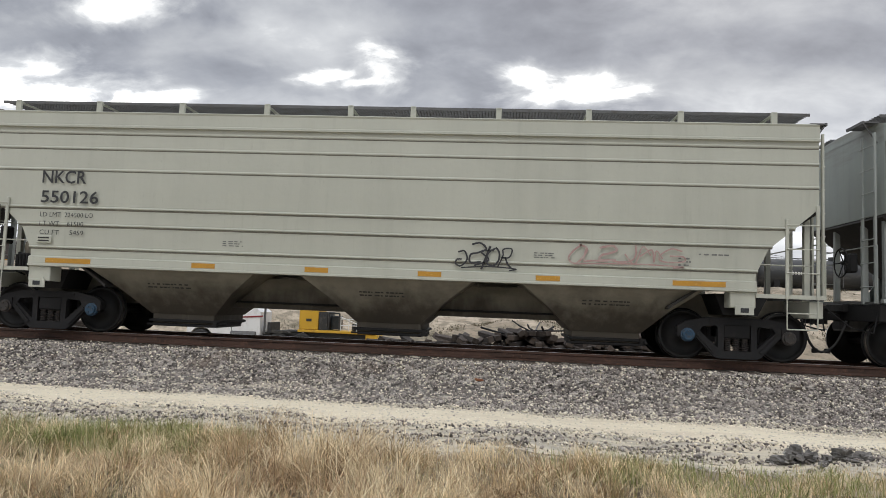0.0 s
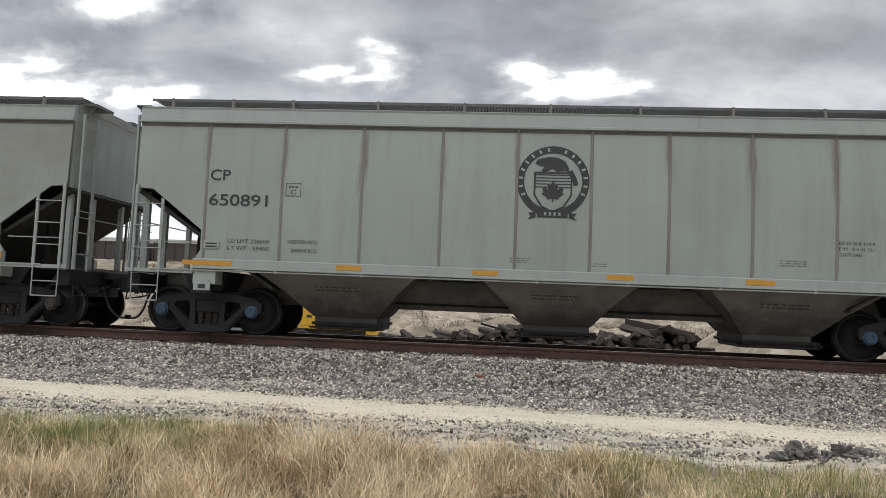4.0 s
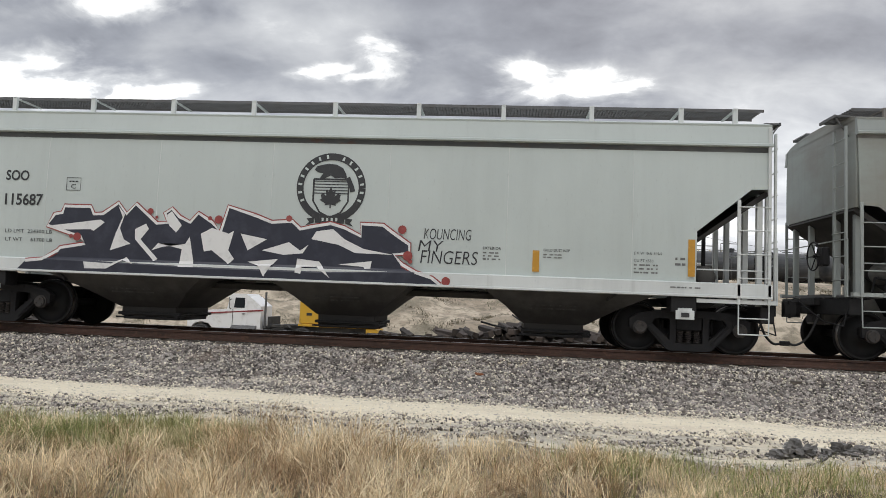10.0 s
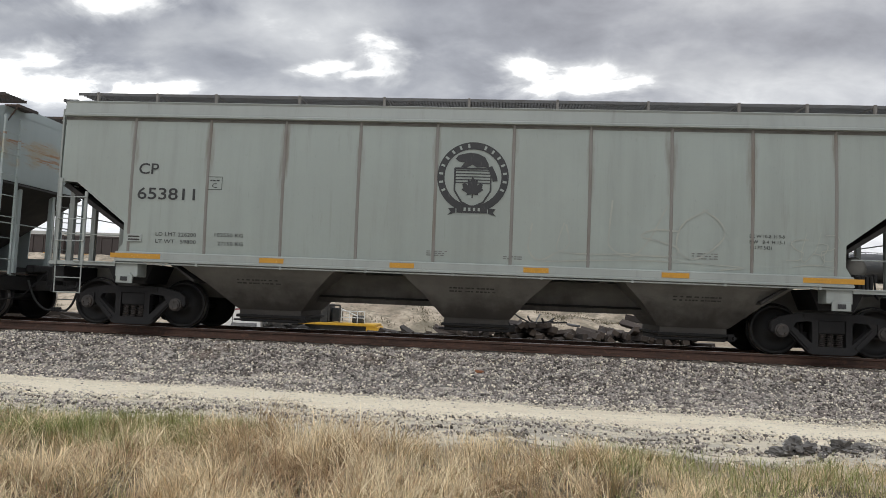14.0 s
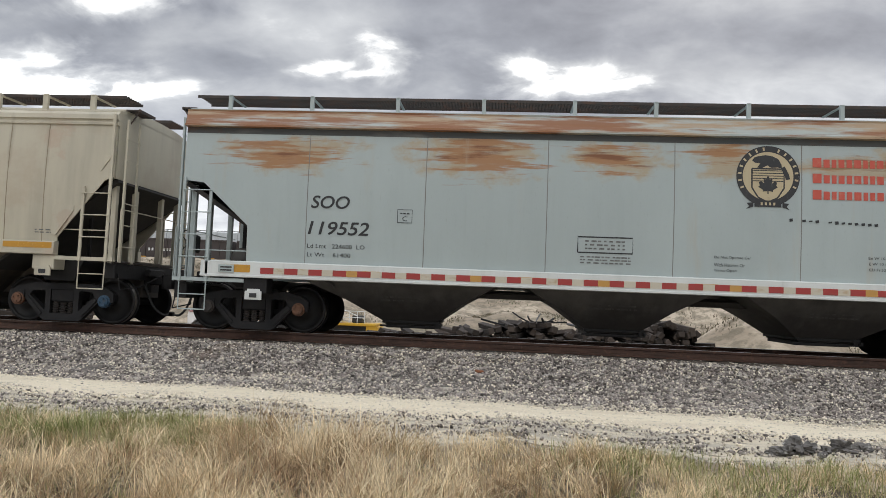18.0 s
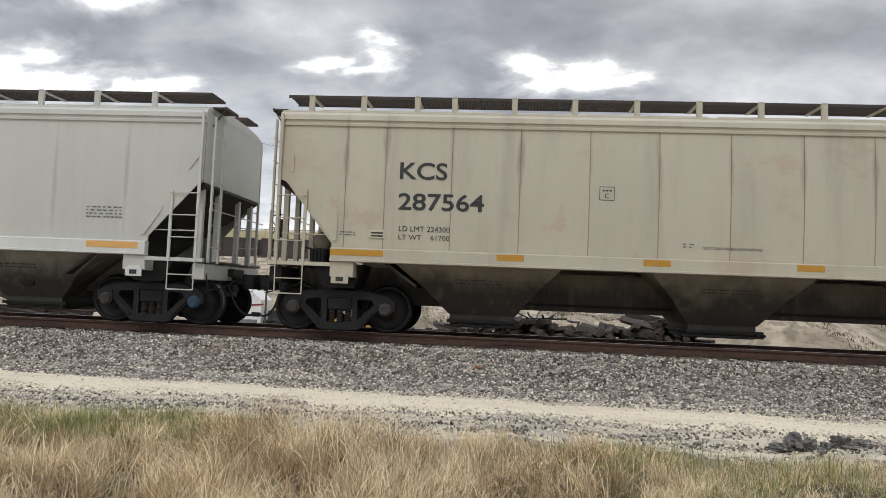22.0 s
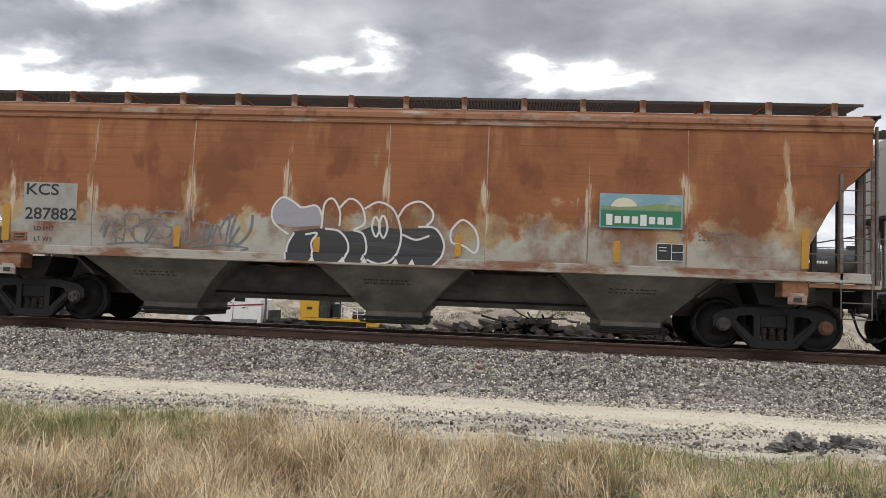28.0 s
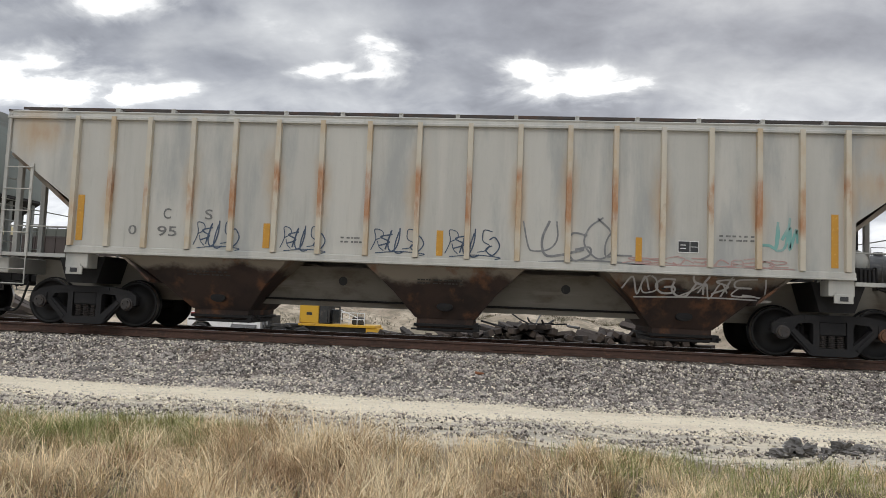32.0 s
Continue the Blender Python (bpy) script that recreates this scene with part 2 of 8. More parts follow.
stencil = mat("dark stencil paint", (0.035, 0.033, 0.03), [((0.09, 0.085, 0.075), (14, 14, 7), 0.45, 0.75, 0.7)], 0.7)
letter_faded = mat("faded lettering paint", (0.14, 0.14, 0.135), [((0.3, 0.3, 0.28), (14, 14, 7), 0.45, 0.75, 0.7)], 0.65)
letter_white = mat("white lettering paint", (0.72, 0.72, 0.70), [((0.45, 0.44, 0.42), (14, 14, 7), 0.5, 0.75, 0.5)], 0.6)
letter_red = mat("red lettering paint", (0.52, 0.09, 0.06), [((0.5, 0.22, 0.14), (10, 10, 6), 0.5, 0.72, 0.6)], 0.6)
spray_navy = mat("navy spray paint", (0.016, 0.018, 0.032), [((0.035, 0.037, 0.055), (3, 3, 3), 0.45, 0.7, 0.8)], 0.45)
spray_white = mat("white spray paint", (0.72, 0.71, 0.69), [((0.52, 0.5, 0.49), (5, 5, 5), 0.5, 0.7, 0.6)], 0.5)
spray_red = mat("red spray paint", (0.27, 0.045, 0.04), [((0.4, 0.12, 0.1), (6, 6, 6), 0.5, 0.75, 0.6)], 0.5)
spray_black = mat("black spray paint", (0.03, 0.03, 0.034), [((0.1, 0.1, 0.1), (16, 16, 16), 0.55, 0.75, 0.5)], 0.5)
spray_grey = mat("thin grey spray paint", (0.17, 0.175, 0.18), [((0.32, 0.32, 0.31), (12, 12, 12), 0.45, 0.7, 0.6)], 0.55)
spray_pale = mat("pale faded spray paint", (0.42, 0.40, 0.385), [((0.36, 0.355, 0.34), (9, 9, 9), 0.4, 0.65, 0.7)], 0.55)
spray_pink = mat("faded pink spray paint", (0.40, 0.25, 0.23), [((0.44, 0.38, 0.34), (9, 9, 9), 0.45, 0.7, 0.8)], 0.55)
spray_blue = mat("dark blue spray paint", (0.045, 0.07, 0.115), [((0.2, 0.23, 0.26), (12, 12, 12), 0.52, 0.75, 0.5)], 0.55)
spray_teal = mat("teal spray paint", (0.17, 0.36, 0.33), [((0.33, 0.38, 0.36), (9, 9, 9), 0.45, 0.7, 0.7)], 0.55)
spray_dull = mat("charcoal spray paint", (0.045, 0.046, 0.05), [((0.13, 0.115, 0.105), (0.8, 3, 14), 0.5, 0.75, 0.7)], 0.55)
spray_lilac = mat("lilac spray paint", (0.36, 0.355, 0.39), [((0.28, 0.2, 0.17), (2, 3, 7), 0.5, 0.75, 0.7)], 0.55)


# ---- building helpers ----
def part(name, bm, material, parent=None, label=""):
    """Links a bmesh (or a finished mesh) as ONE mesh object under a thing or part."""
    if isinstance(bm, bmesh.types.BMesh):
        me = bpy.data.meshes.new(name)
        bm.to_mesh(me)
        bm.free()
    else:
        me = bm
    if material and not me.materials:
        me.materials.append(material)
    ob = new(name, me)
    if parent:
        ob.parent = parent
    if label:
        ob["label"] = label
    return ob


def slab(bm, x0, x1, y0, y1, z0, z1, m=None):
    """Adds a box to bm, placed by its limits and then moved by m."""
    vs = [bm.verts.new((x, y, z)) for x in (x0, x1) for y in (y0, y1) for z in (z0, z1)]
    for q in ((0, 1, 3, 2), (4, 6, 7, 5), (0, 4, 5, 1), (2, 3, 7, 6), (0, 2, 6, 4), (1, 5, 7, 3)):
        bm.faces.new([vs[i] for i in q])
    if m is not None:
        for v in vs:
            v.co = m @ v.co
    return bm


def block(x0, x1, y0, y1, z0, z1, bevel=0.0, m=None):
    bm = slab(bmesh.new(), x0, x1, y0, y1, z0, z1)
    if bevel:
        bmesh.ops.bevel(bm, geom=bm.edges[:], offset=bevel, segments=1, affect="EDGES")
    if m is not None:
        bm.transform(m)
    return bm


def rod(bm, p, q, r, n=6):
    """Adds a round bar from p to q to bm."""
    p, q = Vector(p), Vector(q)
    d = (q - p).normalized()
    u = d.orthogonal().normalized()
    w = d.cross(u)
    rings = [[bm.verts.new(c + (u * math.cos(k * math.tau / n) + w * math.sin(k * math.tau / n)) * r) for k in range(n)] for c in (p, q)]
    for k in range(n):
        bm.faces.new((rings[0][k], rings[0][(k + 1) % n], rings[1][(k + 1) % n], rings[1][k]))
    bm.faces.new(rings[0][::-1])
    bm.faces.new(rings[1])
    return bm


def rods(path, r, n=6):
    bm = bmesh.new()
    for p, q in zip(path, path[1:]):
        rod(bm, p, q, r, n)
    return bm


def tube(path, r, n=8):
    """One unbroken round tube along a line."""
    bm = bmesh.new()
    path = [Vector(p) for p in path]
    rings, u = [], None
    for i, c in enumerate(path):
        d = (path[min(i + 1, len(path) - 1)] - path[max(i - 1, 0)]).normalized()
        u = d.orthogonal().normalized() if u is None else (u - d * u.dot(d)).normalized()
        w = d.cross(u)
        rings.append([bm.verts.new(c + (u * math.cos(k * math.tau / n) + w * math.sin(k * math.tau / n)) * r) for k in range(n)])
    for a, b in zip(rings, rings[1:]):
        for k in range(n):
            bm.faces.new((a[k], a[(k + 1) % n], b[(k + 1) % n], b[k])).smooth = True
    bm.faces.new(rings[0][::-1])
    bm.faces.new(rings[-1])
    return bm


def islands(me):
    """The unconnected pieces of a mesh, each as a mesh of its own; the first keeps most of it."""
    n = len(me.vertices)
    root = list(range(n))

    def find(i):
        while root[i] != i:
            root[i] = root[root[i]]
            i = root[i]
        return i

    for p in me.polygons:
        a = find(p.vertices[0])
        for v in p.vertices[1:]:
            root[find(v)] = a
    groups = {}
    for p in me.polygons:
        groups.setdefault(find(p.vertices[0]), []).append(list(p.vertices))
    out = []
    for polys in groups.values():
        ids = sorted({v for q in polys for v in q})
        back = {v: i for i, v in enumerate(ids)}
        piece = bpy.data.meshes.new("letter")
        piece.from_pydata([me.vertices[v].co[:] for v in ids], [], [[back[v] for v in q] for q in polys])
        out.append(piece)
    return out


def lathe(profile, n=32, axis="y"):
    """Turns (along, radius) pairs about an axis."""
    bm = bmesh.new()
    rings = []
    for s, r in profile:
        ring = []
        for k in range(n):
            c, d = r * math.cos(k * math.tau / n), r * math.sin(k * math.tau / n)
            ring.append(bm.verts.new((c, s, d) if axis == "y" else (s, c, d) if axis == "x" else (c, d, s)))
        rings.append(ring)
    for a, b in zip(rings, rings[1:]):
        for k in range(n):
            bm.faces.new((a[k], a[(k + 1) % n], b[(k + 1) % n], b[k]))
    for ring in (rings[0], rings[-1]):
        bm.faces.new(ring)
    bmesh.ops.recalc_face_normals(bm, faces=bm.faces[:])
    return bm


def smooth(bm):
    for f in bm.faces:
        f.smooth = True
    return bm


def prism(bm, pts, y0, y1):
    """Adds a plate to bm: an outline of (x, z) points, from y0 to y1."""
    a = [bm.verts.new((x, y0, z)) for x, z in pts]
    b = [bm.verts.new((x, y1, z)) for x, z in pts]
    bm.faces.new(a)
    bm.faces.new(b[::-1])
    for i in range(len(pts)):
        j = (i + 1) % len(pts)
        bm.faces.new((a[j], a[i], b[i], b[j]))
    return bm


def thing(name, label, category, group="", at=None):
    e = new(name)
    e.empty_display_size = 0.3
    if at is not None:
        e.matrix_world = at
    return tagged(e, label, category, group)


def curve_points(pts, steps=5):
    """A smooth line through the points."""
    if len(pts) < 3:
        return [Vector(p) for p in pts]
    closed = pts[0] == pts[-1]
    P = [Vector(p) for p in pts]
    ext = ([P[-2]] if closed else [2 * P[0] - P[1]]) + P + ([P[1]] if closed else [2 * P[-1] - P[-2]])
    out = []
    for i in range(1, len(ext) - 2):
        p0, p1, p2, p3 = ext[i - 1:i + 3]
        for k in range(steps):
            t = k / steps
            out.append(0.5 * (2 * p1 + (p2 - p0) * t + (2 * p0 - 5 * p1 + 4 * p2 - p3) * t * t + (3 * p1 - p0 - 3 * p2 + p3) * t ** 3))
    return out + [P[-1]]


def ribbon(bm, pts, w, skin, lift, smooth_it=True):
    """Adds a painted stroke of width w along (x, z) points, lying on the skin y = skin(z)."""
    line = curve_points(pts) if smooth_it else [Vector(p) for p in pts]
    n = len(line)
    row = []
    for i, p in enumerate(line):
        d = line[min(i + 1, n - 1)] - line[max(i - 1, 0)]
        s = Vector((-d.y, d.x)).normalized() * w / 2 if d.length > 1e-6 else Vector((0, w / 2))
        row.append([bm.verts.new((q.x, skin(q.y) - lift, q.y)) for q in (p + s, p - s)])
    for a, b in zip(row, row[1:]):
        bm.faces.new((a[0], a[1], b[1], b[0]))


def patch(bm, pts, skin, lift):
    """Adds a filled painted shape."""
    f = bm.faces.new([bm.verts.new((x, 0, z)) for x, z in pts])
    f.normal_update()
    if f.normal.y > 0:
        f.normal_flip()
    new_faces = bmesh.ops.triangulate(bm, faces=[f])["faces"]
    zs_ = [z for _, z in pts]
    cuts = [1.335, 1.43, 1.462] + [min(zs_) + 0.15 * k for k in range(1, int((max(zs_) - min(zs_)) / 0.15) + 1)]
    for z in cuts:
        new_faces = [q for q in new_faces if q.is_valid]
        geom = list({v for q in new_faces for v in q.verts}) + list({e for q in new_faces for e in q.edges}) + new_faces
        cut = bmesh.ops.bisect_plane(bm, geom=geom, plane_co=(0, 0, z), plane_no=(0, 0, 1))
        new_faces = [q for q in bm.faces if all(v.co.y == 0 for v in q.verts)]
    for v in bm.verts:
        if v.co.y == 0:
            v.co.y = skin(v.co.z) - lift


def letters(s, x0, x1, z0, h, skin, lift=0.007, bold=0.0, slant=0.0):
    """A mesh of text that fills a box on a car's side."""
    cu = bpy.data.curves.new("text", "FONT")
    cu.body, cu.resolution_u, cu.offset, cu.shear = s, 4 if h > 0.15 else 2, bold, slant
    ob = bpy.data.objects.new("text", cu)
    me = bpy.data.meshes.new_from_object(ob)
    bpy.data.objects.remove(ob)
    bpy.data.curves.remove(cu)
    xs, ys = [v.co.x for v in me.vertices], [v.co.y for v in me.vertices]
    a, b, c, d = min(xs), max(xs), min(ys), max(ys)
    for v in me.vertices:
        x, z = x0 + (v.co.x - a) / (b - a) * (x1 - x0), z0 + (v.co.y - c) / (d - c) * h
        v.co = (x, skin(z) - lift, z)
    me.materials.clear()
    return me


def sheet(name, verts, faces, material, parent=None, kind=None, label="", category=""):
    """A mesh from arrays, for what is too many to make one by one."""
    me = bpy.data.meshes.new(name)
    me.from_pydata(verts, [], faces)
    me.materials.append(material)
    ob = new(name, me)
    if parent:
        ob.parent = parent
    return tagged(ob, label, category, "", kind or "")


def run(t):
    """Metres that the train has gone at t seconds."""
    return 4.9576 * t - 0.002456 * (t - 16) ** 2 + float(np.interp(t, (0, 0.9, 3.6, 5.4, 7.0, 7.5, 32), (-0.43, -0.36, -0.36, -0.19, -0.19, 0.0, 0.0)))


# ---- ground ----
rng = np.random.default_rng(7)
BED = [(-400, -1.1), (-40, -0.95), (-14, -0.88), (-8, -0.87), (-6.2, -0.82), (-5.2, -0.76), (-3.6, -0.74), (-3.0, -0.67), (-1.75, -0.235), (1.75, -0.235), (3.4, -0.46),
       (7.5, -0.52), (10, -1.0), (14, -1.8), (30, -2.1), (37, -1.5), (47, 2.6), (52, 3.55), (56, 3.75), (58, 3.3), (130, 3.4), (900, 4.0)]
BED_Y, BED_Z = [p[0] for p in BED], [p[1] for p in BED]
MOUNDS = [(-17, 33, 8, 4.0, 2.1), (-9, 38, 7, 5.0, 2.0), (3, 34, 9, 5.0, 1.7), (11.5, 17, 4.2, 4.0, 2.6), (17, 21, 5, 5, 2.4), (-30, 36, 9, 6, 2.0), (24, 30, 9, 6, 2.6), (2.4, 47, 3.0, 3.0, 1.3)]


def ground_z(x, y):
    """Height of the land; works on arrays too."""
    z = np.interp(y, BED_Y, BED_Z)
    for mx, my, rx, ry, h in MOUNDS:
        z = z + h * np.exp(-(((x - mx) / rx) ** 2 + ((y - my) / ry) ** 2) * 1.4)
    rough = np.clip((np.abs(y) - 3) / 3, 0, 1)
    return z + rough * (0.03 * np.sin(x * 1.7 + y * 0.9) + 0.025 * np.sin(x * 3.1 - y * 2.3) + 0.12 * np.clip((y - 15) / 20, 0, 1) * (np.sin(x * 0.8) * np.sin(y * 1.1 + 1) + 0.5 * np.sin(x * 2.3 + 1.7)))


soil = mat("dry soil", (0.32, 0.26, 0.19), [((0.54, 0.455, 0.345), (0.35, 0.35, 0.35), 0.42, 0.60, 0.85), ((0.16, 0.14, 0.095), (0.22, 0.22, 0.22), 0.50, 0.64, 0.7),
                                       ((0.15, 0.13, 0.09), (1.3, 1.3, 1.3), 0.47, 0.60, 0.65), ((0.13, 0.115, 0.08), (3, 3, 3), 0.52, 0.70, 0.6), ((0.48, 0.44, 0.38), (14, 14, 14), 0.58, 0.72, 0.6)], 0.95, 0, 0.6, 9)
xs = np.unique(np.concatenate([np.linspace(-2000, -60, 16), np.linspace(-60, -16, 45), np.linspace(-16, 16, 129), np.linspace(16, 60, 45), np.linspace(60, 2000, 16)]))
ys = np.unique(np.concatenate([np.linspace(-1500, -16, 10), np.linspace(-16, 4, 101), np.linspace(4, 55, 103), np.linspace(55, 140, 18), np.linspace(140, 4000, 14)]))
GX, GY = np.meshgrid(xs, ys, indexing="ij")
GZ = ground_z(GX, GY)
n1, n2 = len(xs), len(ys)
idx = np.arange(n1 * n2).reshape(n1, n2)
faces = np.stack([idx[:-1, :-1], idx[1:, :-1], idx[1:, 1:], idx[:-1, 1:]], -1).reshape(-1, 4)
ground = sheet("ground", np.stack([GX, GY, GZ], -1).reshape(-1, 3).tolist(), faces.tolist(), soil, kind="structure", label="dry sandy ground with low spoil heaps", category="ground")
for f in ground.data.polygons:
    f.use_smooth = True

# the pale crushed limestone strip along the foot of the ballast
lime = mat("crushed limestone", (0.77, 0.685, 0.525), [((0.64, 0.55, 0.42), (0.6, 3.0, 1), 0.45, 0.66, 0.7), ((0.28, 0.26, 0.22), (9, 14, 9), 0.58, 0.70, 0.7), ((0.74, 0.68, 0.56), (25, 25, 25), 0.55, 0.7, 0.6)], 0.95, 0, 0.5, 40)


def strip(name, y0, y1, lift, material, x0=-26, x1=22, label="", rows=7, drift=0.0):
    """A thin layer with ragged edges that lies on the ground."""
    X = np.linspace(x0, x1, 260)
    v, f = [], []
    for i, x in enumerate(X):
        e0 = y0 + drift * x + 0.16 * math.sin(x * 1.3) + 0.1 * math.sin(x * 4.1 + 1) + 0.06 * math.sin(x * 11)
        e1 = y1 + drift * x + 0.07 * math.sin(x * 1.9 + 2) + 0.05 * math.sin(x * 6.1)
        for k in range(rows):
            y = e0 + (e1 - e0) * k / (rows - 1)
            v.append((x, y, float(ground_z(x, y)) + lift * math.sin(math.pi * (k + 0.15) / (rows - 0.7))))
    for i in range(len(X) - 1):
        for k in range(rows - 1):
            a = i * rows + k
            f.append((a, a + rows, a + rows + 1, a + 1))
    return sheet(name, v, f, material, kind="structure", label=label, category="path")


dust = mat("dusty gravel", (0.44, 0.40, 0.33), [((0.66, 0.585, 0.45), (0.9, 5.0, 1), 0.42, 0.58, 0.85), ((0.07, 0.066, 0.06), (4, 14, 6), 0.57, 0.66, 0.8), ((0.5, 0.47, 0.41), (25, 25, 25), 0.55, 0.7, 0.6)], 0.95, 0, 0.6, 40)
strip("gravel_margin", -6.35, -2.9, 0.012, dust, label="dusty grey gravel along the service path", drift=-0.03)
strip("pavement", -5.22, -3.62, 0.036, lime, label="pale crushed limestone service path", drift=-0.05)
PEB = np.array([(1, 0, 0), (-1, 0, 0), (0, 1, 0), (0, -1, 0), (0, 0, 1), (0, 0, -1), (.62, .62, .55), (-.62, .55, .62), (.55, -.62, .62), (-.6, -.6, .5)], float)
PEBF = [(0, 6, 4), (6, 2, 4), (2, 7, 4), (7, 1, 4), (1, 9, 4), (9, 3, 4), (3, 8, 4), (8, 0, 4), (0, 2, 6), (2, 1, 7), (1, 3, 9), (3, 0, 8), (2, 0, 5), (1, 2, 5), (3, 1, 5), (0, 3, 5)]


def stones(name, x, y, z, size, material, label):
    """Thousands of angular stones in one mesh."""
    n = len(x)
    ang = rng.uniform(0, math.tau, n)
    sc = size[:, None] * rng.uniform(0.55, 1.2, (n, 3))
    base = PEB[None] * (1 + rng.uniform(-0.3, 0.3, (n, len(PEB), 1))) * sc[:, None, :]
    c, s = np.cos(ang)[:, None], np.sin(ang)[:, None]
    tilt = rng.uniform(-0.7, 0.7, n)[:, None]
    bx, by, bz = base[..., 0], base[..., 1], base[..., 2]
    by, bz = by * np.cos(tilt) - bz * np.sin(tilt), by * np.sin(tilt) + bz * np.cos(tilt)
    bx, by = bx * c - by * s, bx * s + by * c
    V = np.stack([bx + x[:, None], by + y[:, None], bz + z[:, None]], -1).reshape(-1, 3)
    F = (np.array(PEBF)[None] + (np.arange(n) * len(PEB))[:, None, None]).reshape(-1, 3)
    me = bpy.data.meshes.new(name)
    me.vertices.add(len(V))
    me.vertices.foreach_set("co", V.ravel())
    me.loops.add(F.size)
    me.loops.foreach_set("vertex_index", F.ravel().astype(np.int32))
    me.polygons.add(len(F))
    me.polygons.foreach_set("loop_start", np.arange(0, F.size, 3, dtype=np.int32))
    me.update(calc_edges=True)
    me.materials.append(material)
    return tagged(new(name, me), label, "stones", "", "stuff")


ballast_rock = mat("ballast rock", (0.255, 0.224, 0.2), [((0.56, 0.515, 0.46), (7, 7, 7), 0.52, 0.62, 0.8), ((0.085, 0.066, 0.057), (3, 3, 3), 0.5, 0.66, 0.6), ((0.24, 0.17, 0.12), (1.1, 1.1, 1.1), 0.56, 0.72, 0.35)], 0.9, 0, 0.4, 60, island=0.8)
pale_rock = mat("pale limestone chips", (0.76, 0.69, 0.57), [((0.42, 0.38, 0.31), (3, 3, 3), 0.45, 0.7, 0.7)], 0.95, 0, 0.4, 60, island=0.28)
bed_under = mat("ballast bed", (0.15, 0.137, 0.122), [((0.27, 0.25, 0.225), (18, 18, 18), 0.5, 0.65, 0.7), ((0.06, 0.055, 0.05), (6, 6, 6), 0.5, 0.7, 0.6)], 0.95, 0, 0.8, 30)
strip("ballast_bed", -3.05, 3.0, 0.012, bed_under, -120, 120, label="grey crushed-rock ballast bed")

N = 80000
x = np.where(rng.random(N) < 0.85, rng.uniform(-13, 10, N), rng.uniform(-24, 20, N))
y = -0.85 - 2.75 * rng.random(N) ** 0.9
stones("ballast_stones", x, y, ground_z(x, y) + rng.uniform(0.0, 0.03, N), rng.uniform(0.013, 0.036, N), ballast_rock, "sharp grey crushed rock ballast")
N = 15000
x = rng.uniform(-13, 10, N)
y = -0.85 - 2.9 * rng.random(N)
stones("ballast_stones", x, y, ground_z(x, y) + rng.uniform(0.012, 0.04, N), rng.uniform(0.010, 0.03, N), pale_rock, "pale grey stones among the ballast")
N = 5000
x, y = rng.uniform(-14, 12, N), rng.uniform(-0.66, 2.6, N)
keep = (np.abs(np.abs(y) - 0.72) > 0.09)
x, y = x[keep], y[keep]
stones("ballast_stones", x, y, ground_z(x, y) + 0.01, rng.uniform(0.022, 0.04, len(x)), ballast_rock, "grey ballast between and beyond the rails")
N = 23000
x = rng.uniform(-13, 11, N)
y = np.where(rng.random(N) < 0.34, rng.normal(-3.5, 0.28, N), np.where(rng.random(N) < 0.85, rng.normal(-5.65, 0.34, N), rng.uniform(-6.4, -3.4, N))) - 0.045 * x
lumpy = np.sin(x * 1.1 + 2 * np.sin(x * 0.7) + y * 9) + np.sin(x * 2.1 - y * 14)
keep = rng.random(N) < 0.5 + 0.45 * np.clip(lumpy, -1, 1)
x, y = x[keep], y[keep]
stones("scattered_stones", x, y, ground_z(x, y) + 0.02, rng.uniform(0.009, 0.025, len(x)) * rng.uniform(0.7, 1.3, len(x)), ballast_rock, "loose grey stones along the path edges")
N = 15000
x, y = rng.uniform(-13, 11, N), np.clip(rng.normal(-4.7, 1.0, N), -6.5, -2.8)
stones("limestone_chips", x, y, ground_z(x, y) + 0.024, rng.uniform(0.008, 0.024, N), pale_rock, "pale limestone chips on the service path")

# ---- the grass verge ----
straw = mat("dry grass", (0.67, 0.525, 0.32), [((0.30, 0.20, 0.11), (1.3, 1.3, 0.8), 0.50, 0.68, 0.7), ((0.80, 0.66, 0.42), (2.2, 2.2, 2.2), 0.50, 0.7, 0.8)], 0.8, island=0.5)
bleached = mat("bleached stalks", (0.82, 0.69, 0.45), [((0.55, 0.41, 0.23), (4, 4, 4), 0.5, 0.7, 0.7)], 0.8, island=0.25)
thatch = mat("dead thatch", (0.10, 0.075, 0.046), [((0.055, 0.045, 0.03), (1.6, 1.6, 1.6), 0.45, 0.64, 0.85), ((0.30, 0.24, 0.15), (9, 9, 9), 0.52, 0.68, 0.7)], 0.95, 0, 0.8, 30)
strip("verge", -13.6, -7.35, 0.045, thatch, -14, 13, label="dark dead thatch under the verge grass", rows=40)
fresh = mat("green grass", (0.24, 0.265, 0.085), [((0.34, 0.31, 0.13), (2, 2, 2), 0.42, 0.65, 0.8)], 0.75, island=0.35)


